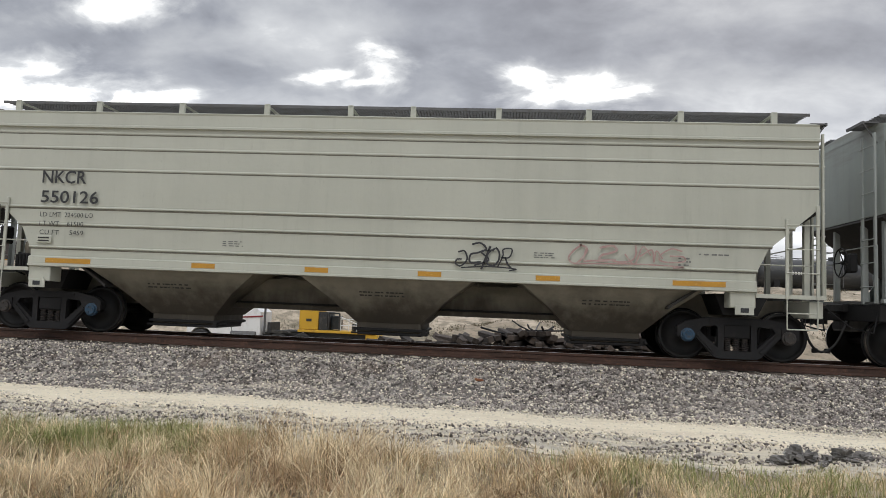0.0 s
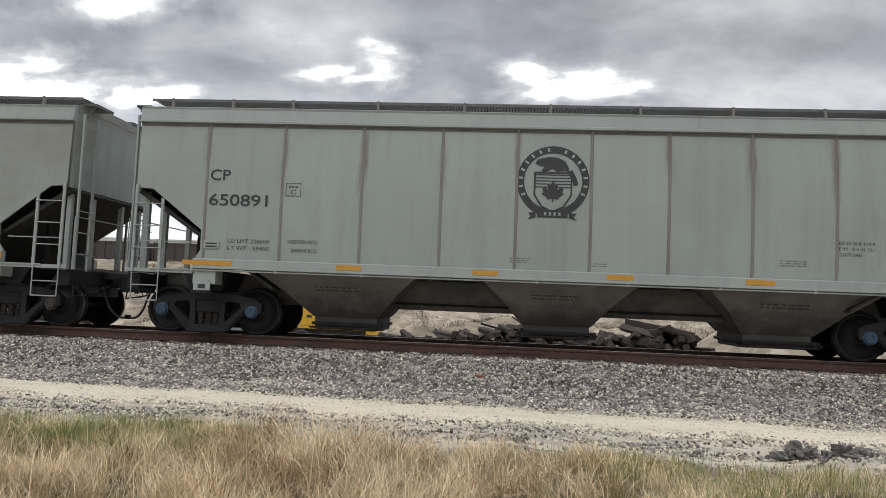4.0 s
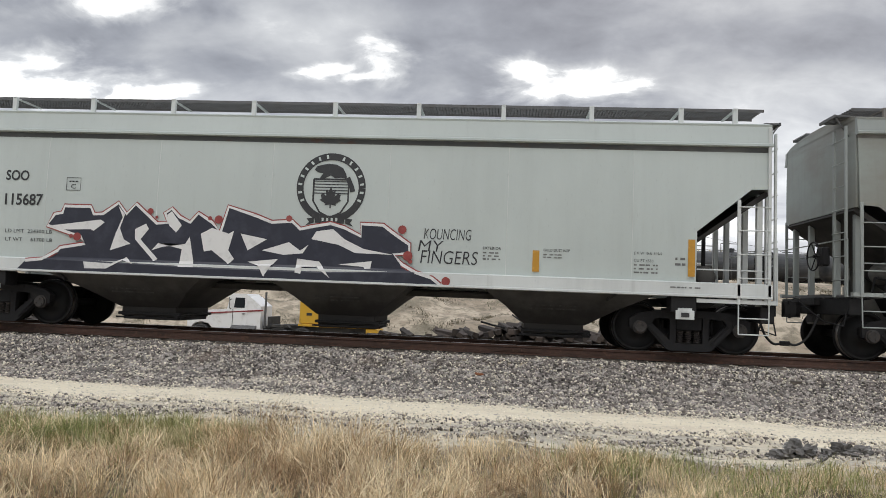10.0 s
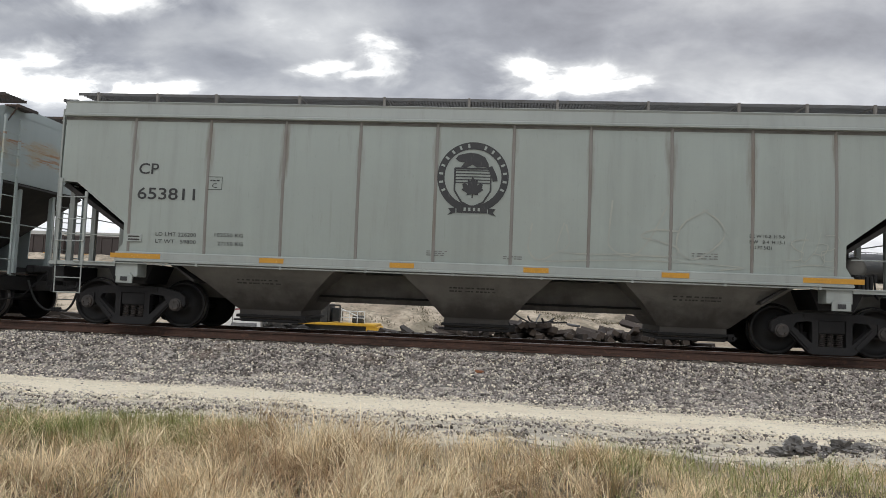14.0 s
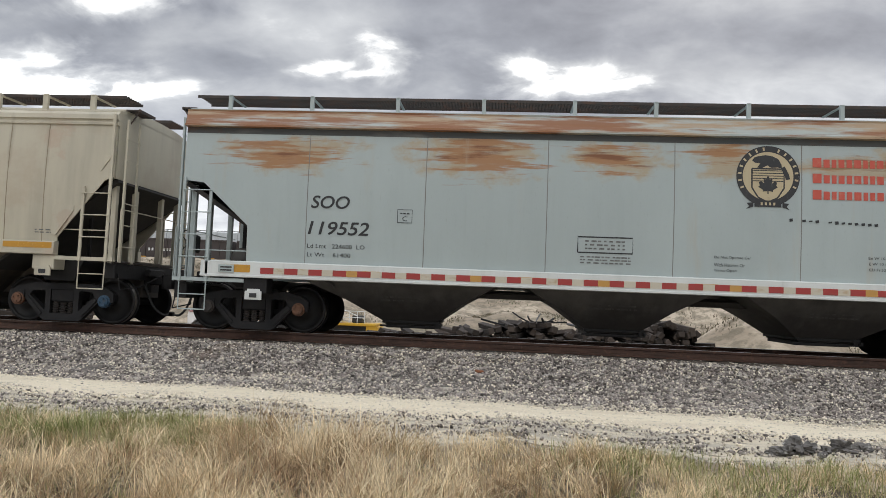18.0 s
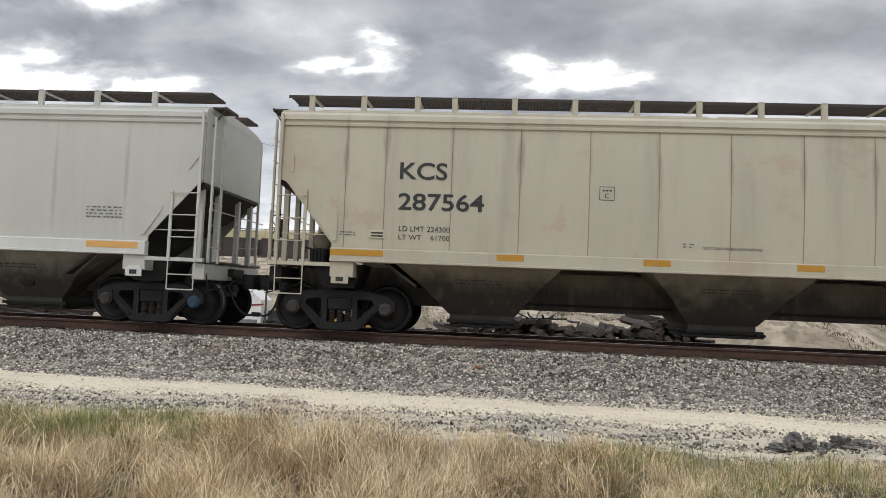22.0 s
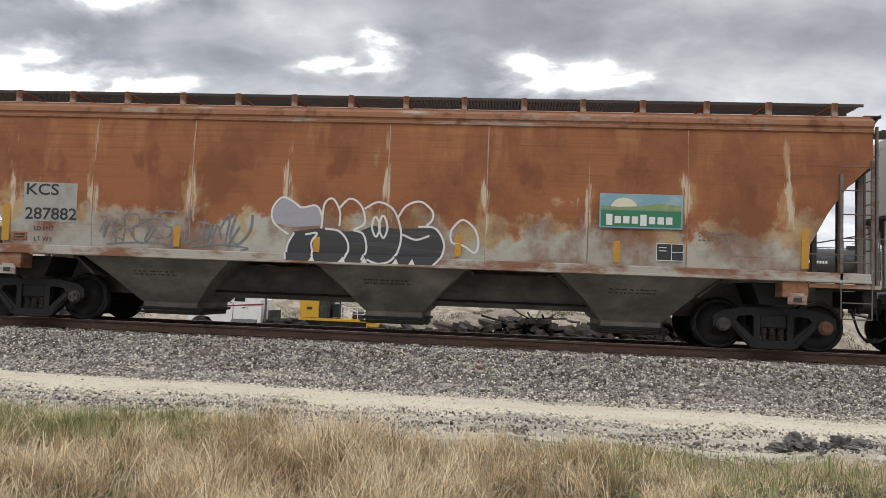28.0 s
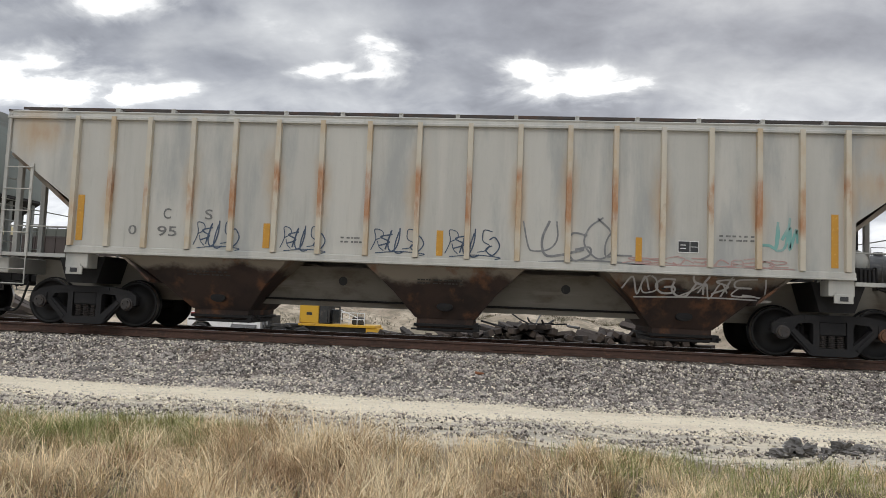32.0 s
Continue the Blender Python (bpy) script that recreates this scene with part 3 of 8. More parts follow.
def grass(name, x, y, height, lean, width, material, label, turn=None):
    """Bent tapering blades, four faces each, in one mesh."""
    n = len(x)
    ang = rng.uniform(0, math.tau, n) if turn is None else turn
    dx, dy = np.cos(ang), np.sin(ang)
    side = ang + math.pi / 2 + rng.uniform(-0.5, 0.5, n)
    sx, sy = np.cos(side), np.sin(side)
    z = ground_z(x, y) - 0.01
    V = np.zeros((n, 9, 3))
    for k in range(5):
        t = k / 4
        out = lean * height * t ** 1.8
        up = height * (t - 0.36 * np.minimum(lean, 1.4) * t ** 2.2)
        w = width * (1 - t) ** 0.7
        for s in ((1, -1) if k < 4 else (0,)):
            i = k * 2 + (0 if s >= 0 else 1)
            V[:, i] = np.stack([x + dx * out + sx * w * s, y + dy * out + sy * w * s, z + up], -1)
    q = np.array([(0, 1, 3, 2), (2, 3, 5, 4), (4, 5, 7, 6), (6, 7, 8, 8)])
    base = (np.arange(n) * 9)[:, None, None]
    quads, tris = (q[:3][None] + base).reshape(-1, 4), (np.array([(6, 7, 8)])[None] + base).reshape(-1, 3)
    me = bpy.data.meshes.new(name)
    me.vertices.add(n * 9)
    me.vertices.foreach_set("co", V.ravel())
    loops = np.concatenate([quads.ravel(), tris.ravel()]).astype(np.int32)
    me.loops.add(len(loops))
    me.loops.foreach_set("vertex_index", loops)
    me.polygons.add(len(quads) + len(tris))
    me.polygons.foreach_set("loop_start", np.concatenate([np.arange(len(quads)) * 4, len(quads) * 4 + np.arange(len(tris)) * 3]).astype(np.int32))
    me.update(calc_edges=True)
    me.materials.append(material)
    return tagged(new(name, me), label, "grass", "", "stuff")


TUFT = {}


def clumps(n, count, x0, x1, y0, y1, spread):
    """Places in tufts."""
    cx, cy = rng.uniform(x0, x1, count), rng.uniform(y0, y1, count)
    k = rng.integers(0, count, n)
    TUFT["tall"], TUFT["turn"] = rng.uniform(0.55, 1.3, count)[k], rng.uniform(0, math.tau, count)[k] + rng.normal(0, 0.9, n)
    return cx[k] + rng.normal(0, spread, n), cy[k] + rng.normal(0, spread, n)


def clump_heights(x, y):
    """Taller straw left of the standpoint's middle, low growth at both ends."""
    return 0.275 + 0.23 * np.exp(-((x + 1.6) / 1.7) ** 2) + 0.06 * np.sin(x * 2.1 + y) - 0.13 * np.clip((x - 0.6) / 1.5, 0, 1)


x, y = clumps(56000, 460, -8, 6.5, -11.4, -6.5, 0.095)
keep = (y < -6.35 + 0.25 * np.sin(x * 1.7) - 0.35 * np.clip(x, 0, 3)) & (y > -11.6)
x, y = x[keep], y[keep]
turn = TUFT["turn"][keep]
h = clump_heights(x, y) * TUFT["tall"][keep] * rng.uniform(0.55, 1.15, len(x)) * np.clip(1.2 - np.abs(y + 8.3) * 0.09, 0.6, 1)
grass("dry_grass", x, y, h, rng.uniform(0.2, 1.4, len(x)), rng.uniform(0.002, 0.005, len(x)), straw, "tall dry straw-coloured verge grass", turn)
russet = mat("russet dead stalks", (0.46, 0.31, 0.175), [((0.27, 0.17, 0.09), (3, 3, 2), 0.48, 0.66, 0.7)], 0.85, island=0.4)
x, y = clumps(8000, 110, -4.2, 1.2, -10.6, -6.7, 0.13)
grass("russet_grass", x, y, clump_heights(x, y) * TUFT["tall"] * rng.uniform(0.5, 1.05, len(x)), rng.uniform(0.2, 1.5, len(x)), rng.uniform(0.002, 0.0045, len(x)), russet, "russet dead stalks among the straw", TUFT["turn"])
x, y = clumps(12000, 110, -7.5, -2.7, -7.6, -6.3, 0.17)
grass("green_grass", x, y, rng.uniform(0.12, 0.3, len(x)), rng.uniform(0.2, 0.9, len(x)), rng.uniform(0.002, 0.0045, len(x)), fresh, "fresh green grass at the path's edge")
x, y = clumps(9000, 160, 0.4, 6.5, -7.7, -6.55, 0.15)
grass("short_grass", x, y, rng.uniform(0.05, 0.17, len(x)), rng.uniform(0.3, 1.3, len(x)), rng.uniform(0.002, 0.004, len(x)), straw, "low dry grass at the path's edge")
x, y = clumps(2600, 70, 0.8, 6.5, -7.7, -6.5, 0.13)
grass("green_grass", x, y, rng.uniform(0.05, 0.18, len(x)), rng.uniform(0.3, 1.1, len(x)), rng.uniform(0.002, 0.004, len(x)), fresh, "low green grass round the broken concrete")
x, y = clumps(26000, 420, -8, 6.5, -11, -6.3, 0.2)
keep = (y < -6.2 - 0.2 * np.clip(x, 0, 3)) & (((x < -2.8) & (rng.random(len(x)) < 0.6)) | ((x > 1.0) & (rng.random(len(x)) < 0.5)) | (rng.random(len(x)) < 0.25))
x, y = x[keep], y[keep]
grass("green_grass", x, y, rng.uniform(0.08, 0.24, len(x)) + 0.09 * np.clip(x, 0, 1), rng.uniform(0.2, 0.9, len(x)), rng.uniform(0.002, 0.0045, len(x)), fresh, "short green grass among the dry straw")
x, y = clumps(2400, 300, -7, 6, -10.6, -6.6, 0.12)
grass("grass_stalks", x, y, clump_heights(x, y) * rng.uniform(1.0, 1.55, len(x)), rng.uniform(0.2, 1.3, len(x)), rng.uniform(0.0026, 0.0045, len(x)), bleached, "long bleached grass stalks")
scrub = mat("dull scrub", (0.17, 0.15, 0.10), [((0.25, 0.215, 0.145), (1, 1, 1), 0.42, 0.65, 0.8)], 0.9, island=0.4)
x, y = clumps(30000, 420, -36, 32, 14, 56, 0.42)
grass("far_scrub", x, y, rng.uniform(0.06, 0.3, len(x)), rng.uniform(0.3, 1.4, len(x)), rng.uniform(0.012, 0.035, len(x)), scrub, "sparse dull scrub on the spoil heaps")
weed = mat("dusty weeds", (0.13, 0.15, 0.07), [((0.20, 0.20, 0.12), (1, 1, 1), 0.45, 0.65, 0.7)], 0.9, island=0.3)
x, y = clumps(900, 24, -1.2, 3.2, 42, 46.5, 0.6)
grass("green_weeds", x, y, rng.uniform(0.06, 0.24, len(x)), rng.uniform(0.3, 1.2, len(x)), rng.uniform(0.015, 0.04, len(x)), weed, "green weeds on the mound below the yard")

# broken concrete at the edge of the grass
concrete = mat("broken concrete", (0.14, 0.13, 0.12), [((0.05, 0.047, 0.042), (6, 6, 6), 0.48, 0.62, 0.8), ((0.5, 0.49, 0.46), (14, 14, 14), 0.55, 0.7, 0.6)], 0.9, 0, 0.6, 20)
for k, (px, py, s) in enumerate(((3.26, -6.02, 0.12), (3.46, -5.96, 0.18), (3.69, -6.02, 0.09), (3.9, -5.94, 0.13), (3.14, -5.98, 0.07), (4.13, -5.9, 0.10), (3.56, -6.2, 0.06))):
    bm = bmesh.new()
    bmesh.ops.create_icosphere(bm, subdivisions=3, radius=1)
    random.seed(k + 20)
    for v in bm.verts:
        v.co = Vector((v.co.x * 1.15, v.co.y * 0.8, v.co.z * 0.6)) * s * (1 + 0.55 * noise.cell(v.co * 1.7 + Vector((k, 0, 0))) - 0.25 + 0.35 * noise.noise(v.co * 3.1 + Vector((k, k, 0))))
    bm.transform(pose(px, py, float(ground_z(px, py)) + s * 0.3, 10, 5, 40 * k))
    tagged(part("concrete_chunk", bm, concrete), "dark weathered chunk of broken concrete in grass", "rubble", "broken concrete by the grass")
wood_dark = mat("old tie wood", (0.115, 0.092, 0.072), [((0.24, 0.205, 0.165), (2, 2, 14), 0.45, 0.68, 0.7), ((0.04, 0.032, 0.027), (5, 5, 5), 0.5, 0.7, 0.7)], 0.9, 0, 0.5, 18, island=0.4)
bm = block(-0.09, 0.09, -0.03, 0.03, 0, 0.06, 0.01)
bm.transform(pose(4.90, -2.17, float(ground_z(4.90, -2.17)) + 0.02, 8, 0, 10))
tagged(part("wood_scrap", bm, wood_dark), "short dark scrap of wood on ballast", "scrap")
bm = block(-0.08, 0.06, -0.05, 0.05, 0, 0.03, 0.008)
bm.transform(pose(-0.31, -2.37, float(ground_z(-0.31, -2.37)) + 0.02, 10, 4, 20))
tagged(part("rust_scrap", bm, mat("rust flake", RUST, [((0.4, 0.27, 0.15), (20, 20, 20), 0.5, 0.7, 0.7)], 0.9)), "small rusty orange scrap on ballast", "scrap")

# ---- the track ----
rail_rust = mat("rusty rail", (0.102, 0.057, 0.042), [((0.055, 0.036, 0.028), (1.5, 6, 9), 0.42, 0.66, 0.8), ((0.19, 0.10, 0.065), (9, 9, 9), 0.52, 0.7, 0.6)], 0.8, 0.25, 0.3, 40)
track = thing("track", "standard gauge track with rusty rails on wooden ties", "railway track")
track["kind"] = "structure"
RAIL = [(-0.075, -0.172), (0.075, -0.172), (0.075, -0.155), (0.012, -0.13), (0.009, -0.05), (0.036, -0.04), (0.036, -0.008), (0.028, 0.0), (-0.028, 0.0), (-0.036, -0.008), (-0.036, -0.04), (-0.009, -0.05), (-0.012, -0.13), (-0.075, -0.155)]
for s in (-1, 1):
    bm = bmesh.new()
    ends = [[bm.verts.new((X, s * 0.755 + yy, zz)) for yy, zz in RAIL] for X in (-160, 120)]
    for i in range(len(RAIL)):
        j = (i + 1) % len(RAIL)
        bm.faces.new((ends[0][i], ends[0][j], ends[1][j], ends[1][i]))
    bm.faces.new(ends[0])
    bm.faces.new(ends[1])
    bmesh.ops.recalc_face_normals(bm, faces=bm.faces[:])
    rail = part("rail", bm, rail_rust, track)
    part("rail_head", slab(bmesh.new(), -160, 120, s * 0.755 - 0.024, s * 0.755 + 0.024, -0.003, 0.003), tread, rail, "bright worn running surface")
joint = bmesh.new()
slab(joint, -0.46, 0.46, -0.805, -0.775, -0.125, -0.055)
for k in range(6):
    rod(joint, (-0.38 + k * 0.152, -0.80, -0.09), (-0.38 + k * 0.152, -0.835, -0.09), 0.017)
joint.transform(pose(0.35, 0, 0))
part("joint_bar", joint, rail_rust, track, "bolted steel joint bar on the near rail")
tie_mesh = None
for k in range(56):
    if tie_mesh is None:
        tie = part("tie", block(-0.115, 0.115, -1.3, 1.3, -0.36, -0.182, 0.012), wood_dark, track)
        tie_mesh = tie.data
    else:
        tie = part("tie", tie_mesh, None, track)
    tie.location.x = -15.4 + k * 0.5 + 0.03 * math.sin(k * 7)


# ---- the train: shared running gear ----
WHEEL_R = 0.457
wheel_bm = bmesh.new()
for s in (-1, 1):
    w = lathe([(s * 0.67, 0.09), (s * 0.67, 0.12), (s * 0.70, 0.14), (s * 0.735, 0.36), (s * 0.69, 0.39), (s * 0.685, 0.487), (s * 0.705, 0.487), (s * 0.722, WHEEL_R),
               (s * 0.815, WHEEL_R - 0.006), (s * 0.82, 0.40), (s * 0.80, 0.385), (s * 0.765, 0.37), (s * 0.80, 0.15), (s * 0.84, 0.13), (s * 0.84, 0.09)], 40)
    tmp = bpy.data.meshes.new("w")
    smooth(w).to_mesh(tmp)
    w.free()
    wheel_bm.from_mesh(tmp)
rod(wheel_bm, (0, -1.16, 0), (0, 1.16, 0), 0.075, 12)
WHEELSET = bpy.data.meshes.new("wheelset")
wheel_bm.to_mesh(WHEELSET)
WHEELSET.materials.append(steel_wheel)
TREADS = []
for s in (-1, 1):
    bm = bmesh.new()
    prof = [(s * 0.725, WHEEL_R + 0.001), (s * 0.812, WHEEL_R - 0.004)]
    rings = [[bm.verts.new((r * math.cos(k * math.tau / 40), a, r * math.sin(k * math.tau / 40))) for k in range(40)] for a, r in prof]
    for k in range(40):
        bm.faces.new((rings[0][k], rings[0][(k + 1) % 40], rings[1][(k + 1) % 40], rings[1][k]))
    me = bpy.data.meshes.new("tread")
    bm.to_mesh(me)
    me.materials.append(tread)
    TREADS.append(me)
CAPS = {}
for key, m in (("blue", cap_blue), ("rust", cap_rust), ("dark", cap_dark)):
    bm = lathe([(-1.10, 0.125), (-1.16, 0.125), (-1.165, 0.105), (-1.20, 0.10), (-1.205, 0.085), (-1.20, 0.03), (-1.20, 0.01)], 20)
    for k in range(3):
        a = k * math.tau / 3
        rod(bm, (0.06 * math.cos(a), -1.2, 0.06 * math.sin(a)), (0.06 * math.cos(a), -1.225, 0.06 * math.sin(a)), 0.019)
    CAPS[key] = bpy.data.meshes.new("bearing_cap")
    bm.to_mesh(CAPS[key])
    CAPS[key].materials.append(m)


def frame_mesh(side):
    """A cast truck side frame with its window and two three-cornered holes, centred over the truck."""
    half = [(0.34, 0.05), (0.41, 0.08), (0.76, 0.45), (1.08, 0.46), (1.08, 0.60), (0.94, 0.70), (0.55, 0.785)]
    loops = [half + [(-a, b) for a, b in half[::-1]], [(-0.24, 0.19), (0.24, 0.19), (0.24, 0.66), (-0.24, 0.66)]]
    for s in (-1, 1):
        loops.append([(s * a, b) for a, b in ((0.345, 0.24), (0.345, 0.61), (0.38, 0.645), (0.62, 0.62), (0.67, 0.54))])
    lo, hi = (-1.11, -0.98) if side < 0 else (0.98, 1.11)
    bm = bmesh.new()
    rings = [[bm.verts.new((a, lo, b)) for a, b in lp] for lp in loops]
    edges = [bm.edges.new((r[k], r[(k + 1) % len(r)])) for r in rings for k in range(len(r))]
    bmesh.ops.triangle_fill(bm, use_beauty=True, edges=edges)
    front = bm.faces[:]
    back = {v: bm.verts.new((v.co.x, hi, v.co.z)) for r in rings for v in r}
    for f in front:
        bm.faces.new([back[v] for v in f.verts][::-1])
    for r in rings:
        for k in range(len(r)):
            a, b = r[k], r[(k + 1) % len(r)]
            bm.faces.new((a, b, back[b], back[a]))
    bmesh.ops.recalc_face_normals(bm, faces=bm.faces[:])
    near, far = (lo - 0.03, lo) if side < 0 else (hi, hi + 0.03)
    for s in (-1, 1):
        slab(bm, s * 0.92 - 0.15, s * 0.92 + 0.15, near, far, 0.43, 0.63)
        m = pose(s * 0.56, (near + far) / 2, 0.33, 0, s * -47, 0)
        slab(bm, -0.22, 0.22, -0.012, 0.012, -0.03, 0.03, m)
    slab(bm, -0.5, 0.5, near + 0.01, far - 0.01 if side > 0 else far, 0.70, 0.76)
    me = bpy.data.meshes.new("side_frame")
    bm.to_mesh(me)
    bm.free()
    me.materials.append(cast_steel)
    return me


FRAMES = {s: frame_mesh(s) for s in (-1, 1)}
spring_prof = []
for k in range(7):
    z = 0.19 + k * 0.034
    spring_prof += [(z, 0.05), (z + 0.012, 0.074), (z + 0.022, 0.05)]
SPRING = bpy.data.meshes.new("spring")
bm = lathe(spring_prof, 12, "z")
bm.to_mesh(SPRING)
SPRING.materials.append(mat("spring steel", (0.05, 0.045, 0.042), [((0.10, 0.075, 0.06), (9, 9, 9), 0.45, 0.7, 0.6)], 0.65, 0.2))
BOLSTER = bpy.data.meshes.new("bolster")
bm = block(-0.24, 0.24, -1.09, 1.09, 0.42, 0.67, 0.02)
slab(bm, -0.2, 0.2, -0.3, 0.3, 0.67, 0.82)
bm.to_mesh(BOLSTER)
BOLSTER.materials.append(cast_steel)
SHOE = bpy.data.meshes.new("brake_beam")
bm = bmesh.new()
for s in (-1, 1):
    slab(bm, s * 0.36 - 0.05, s * 0.36 + 0.05, -0.8, 0.8, 0.34, 0.44)
    for t in (-1, 1):
        slab(bm, s * 0.42 - 0.03, s * 0.42 + 0.03, t * 0.77 - 0.05, t * 0.77 + 0.05, 0.28, 0.6)
bm.to_mesh(SHOE)
SHOE.materials.append(steel_dark)
SPINS = []


def text_lines(car, lines, skin, material, bold=0.012, slant=0.0):
    for s, x0, x1, z0, h in lines:
        me = letters(s, x0, x1, z0, h, skin, 0.008, bold if h > 0.15 else 0.0, slant if h > 0.15 else 0.0)
        if h > 0.15:
            for piece in islands(me):
                part("letter", piece, material, car)
        else:
            tagged(part("lettering", me, material, car), kind="stuff")


def bars(car, x0, x1, z0, z1, rows, skin, material, seed=1):
    """Lines too small to read, as plain bars."""
    r = random.Random(seed)
    bm = bmesh.new()
    for k in range(rows):
        z = z1 - (z1 - z0) * (k + 0.5) / rows
        x = x0
        while x < x1 - 0.03:
            w = min(r.uniform(0.03, 0.10), x1 - x)
            ribbon(bm, [(x, z), (x + w, z)], (z1 - z0) / rows * 0.42, skin, 0.007, False)
            x += w + r.choice((0.015, 0.02, 0.05))
    return tagged(part("small_lettering", bm, material, car), kind="stuff")


def emblem(car, cx, cz, r, skin, ink, pale):
    """A round badge: ring, shield with stripes, a leaf, an animal shape and a ribbon."""
    bm = bmesh.new()
    ring = [(cx + r * 0.89 * math.cos(k * math.tau / 48), cz + r * 0.89 * math.sin(k * math.tau / 48)) for k in range(49)]
    ribbon(bm, ring, r * 0.2, skin, 0.008, False)
    badge = part("emblem", bm, ink, car, "round dark heraldic badge")
    bm = bmesh.new()
    sx, sz = cx, cz - r * 0.18
    out = [(sx - 0.5 * r, sz + 0.42 * r), (sx + 0.5 * r, sz + 0.42 * r), (sx + 0.5 * r, sz - 0.2 * r), (sx + 0.3 * r, sz - 0.52 * r), (sx, sz - 0.66 * r), (sx - 0.3 * r, sz - 0.52 * r), (sx - 0.5 * r, sz - 0.2 * r), (sx - 0.5 * r, sz + 0.42 * r)]
    ribbon(bm, out, r * 0.05, skin, 0.008, False)
    for k in range(5):
        z = sz + 0.36 * r - k * 0.085 * r
        w = 0.5 * r
        ribbon(bm, [(sx - w, z), (sx + w, z)], r * 0.028, skin, 0.008, False)
    tagged(part("shield", bm, ink, badge), kind="stuff")
    bm = bmesh.new()
    leaf = [(0, 0.3), (0.07, 0.16), (0.15, 0.2), (0.13, 0.02), (0.22, 0.1), (0.3, 0.06), (0.27, -0.05), (0.32, -0.1), (0.16, -0.2), (0.17, -0.26), (0.02, -0.23), (0.02, -0.34)]
    leaf = leaf + [(-a, b) for a, b in leaf[::-1]]
    patch(bm, [(sx + a * r * 0.95, sz - 0.08 * r + b * r * 0.95) for a, b in leaf[:-1]], skin, 0.009)
    part("leaf", bm, ink, badge)
    bm = bmesh.new()
    beast = [(-0.5, 0.52), (-0.42, 0.62), (-0.3, 0.66), (-0.1, 0.7), (0.12, 0.68), (0.32, 0.58), (0.42, 0.4), (0.44, 0.26), (0.3, 0.3), (0.1, 0.28), (-0.02, 0.36), (-0.2, 0.26), (-0.34, 0.28), (-0.24, 0.42), (-0.4, 0.44)]
    patch(bm, [(cx + a * r, cz + b * r * 0.98) for a, b in beast], skin, 0.009)
    ribbon(bm, [(cx + 0.46 * r, cz + 0.3 * r), (cx + 0.58 * r, cz + 0.05 * r), (cx + 0.62 * r, cz - 0.1 * r)], 0.14 * r, skin, 0.008)
    part("beast", bm, ink, badge)
    bm = bmesh.new()
    patch(bm, [(cx - 0.42 * r, cz - 1.0 * r), (cx + 0.42 * r, cz - 1.0 * r), (cx + 0.42 * r, cz - 0.8 * r), (cx - 0.42 * r, cz - 0.8 * r)], skin, 0.010)
    for s in (-1, 1):
        patch(bm, [(cx + s * a * r, cz + b * r) for a, b in ((0.45, -1.0), (0.68, -1.08), (0.58, -0.98), (0.66, -0.88), (0.45, -0.86))], skin, 0.010)
    part("scroll", bm, ink, badge)
    bm = bmesh.new()
    for k in range(16):
        a = radians(205 - k * 15.2)
        if k == 8:
            continue
        c, d = cx + r * 0.89 * math.cos(a), cz + r * 0.89 * math.sin(a)
        u, v = math.cos(a) * r * 0.055, math.sin(a) * r * 0.055
        ribbon(bm, [(c - u, d - v), (c + u, d + v)], r * 0.06, skin, 0.012, False)
    for k in range(4):
        ribbon(bm, [(cx + (k - 1.5) * 0.13 * r - 0.03 * r, cz - 0.9 * r), (cx + (k - 1.5) * 0.13 * r + 0.03 * r, cz - 0.9 * r)], r * 0.09, skin, 0.013, False)
    tagged(part("badge_marks", bm, pale, badge), kind="stuff")


GLYPHS = [[[(0.9, 0.95), (0.35, 1.0), (0.1, 0.75), (0.45, 0.55), (0.85, 0.4), (0.7, 0.08), (0.05, 0.1)]], [[(0.55, 1.0), (0.1, 0.7), (0.15, 0.2), (0.6, 0.0), (0.95, 0.35), (0.85, 0.8), (0.5, 1.0)]],
          [[(0.1, 1.0), (0.12, 0.3), (0.35, 0.0), (0.75, 0.1), (0.95, 0.5), (0.9, 1.05)]], [[(0.15, 0.0), (0.2, 0.55), (0.15, 1.0), (0.7, 0.98), (0.75, 0.6), (0.2, 0.5)], [(0.35, 0.5), (0.65, 0.2), (1.05, -0.05)]],
          [[(0.1, 1.0), (0.05, 0.5), (0.1, 0.0), (0.55, 0.02), (1.0, 0.12)]], [[(0.9, 0.9), (0.4, 1.0), (0.1, 0.5), (0.4, 0.0), (0.95, 0.15), (0.9, 0.45), (0.5, 0.45)]],
          [[(0.0, 0.3), (0.3, 1.0), (0.45, 0.0), (0.7, 1.0), (1.1, 0.4)]], [[(0.1, 0.9), (0.9, 0.75), (0.2, 0.4), (1.0, 0.1)], [(0.3, 1.05), (0.5, -0.1)]], [[(0.0, 0.5), (0.45, 1.1), (0.6, -0.1), (1.15, 0.6)]], [[(0.85, 1.0), (0.3, 0.95), (0.25, 0.5), (0.75, 0.5)], [(0.25, 0.5), (0.2, 0.02), (0.9, 0.0)]]]


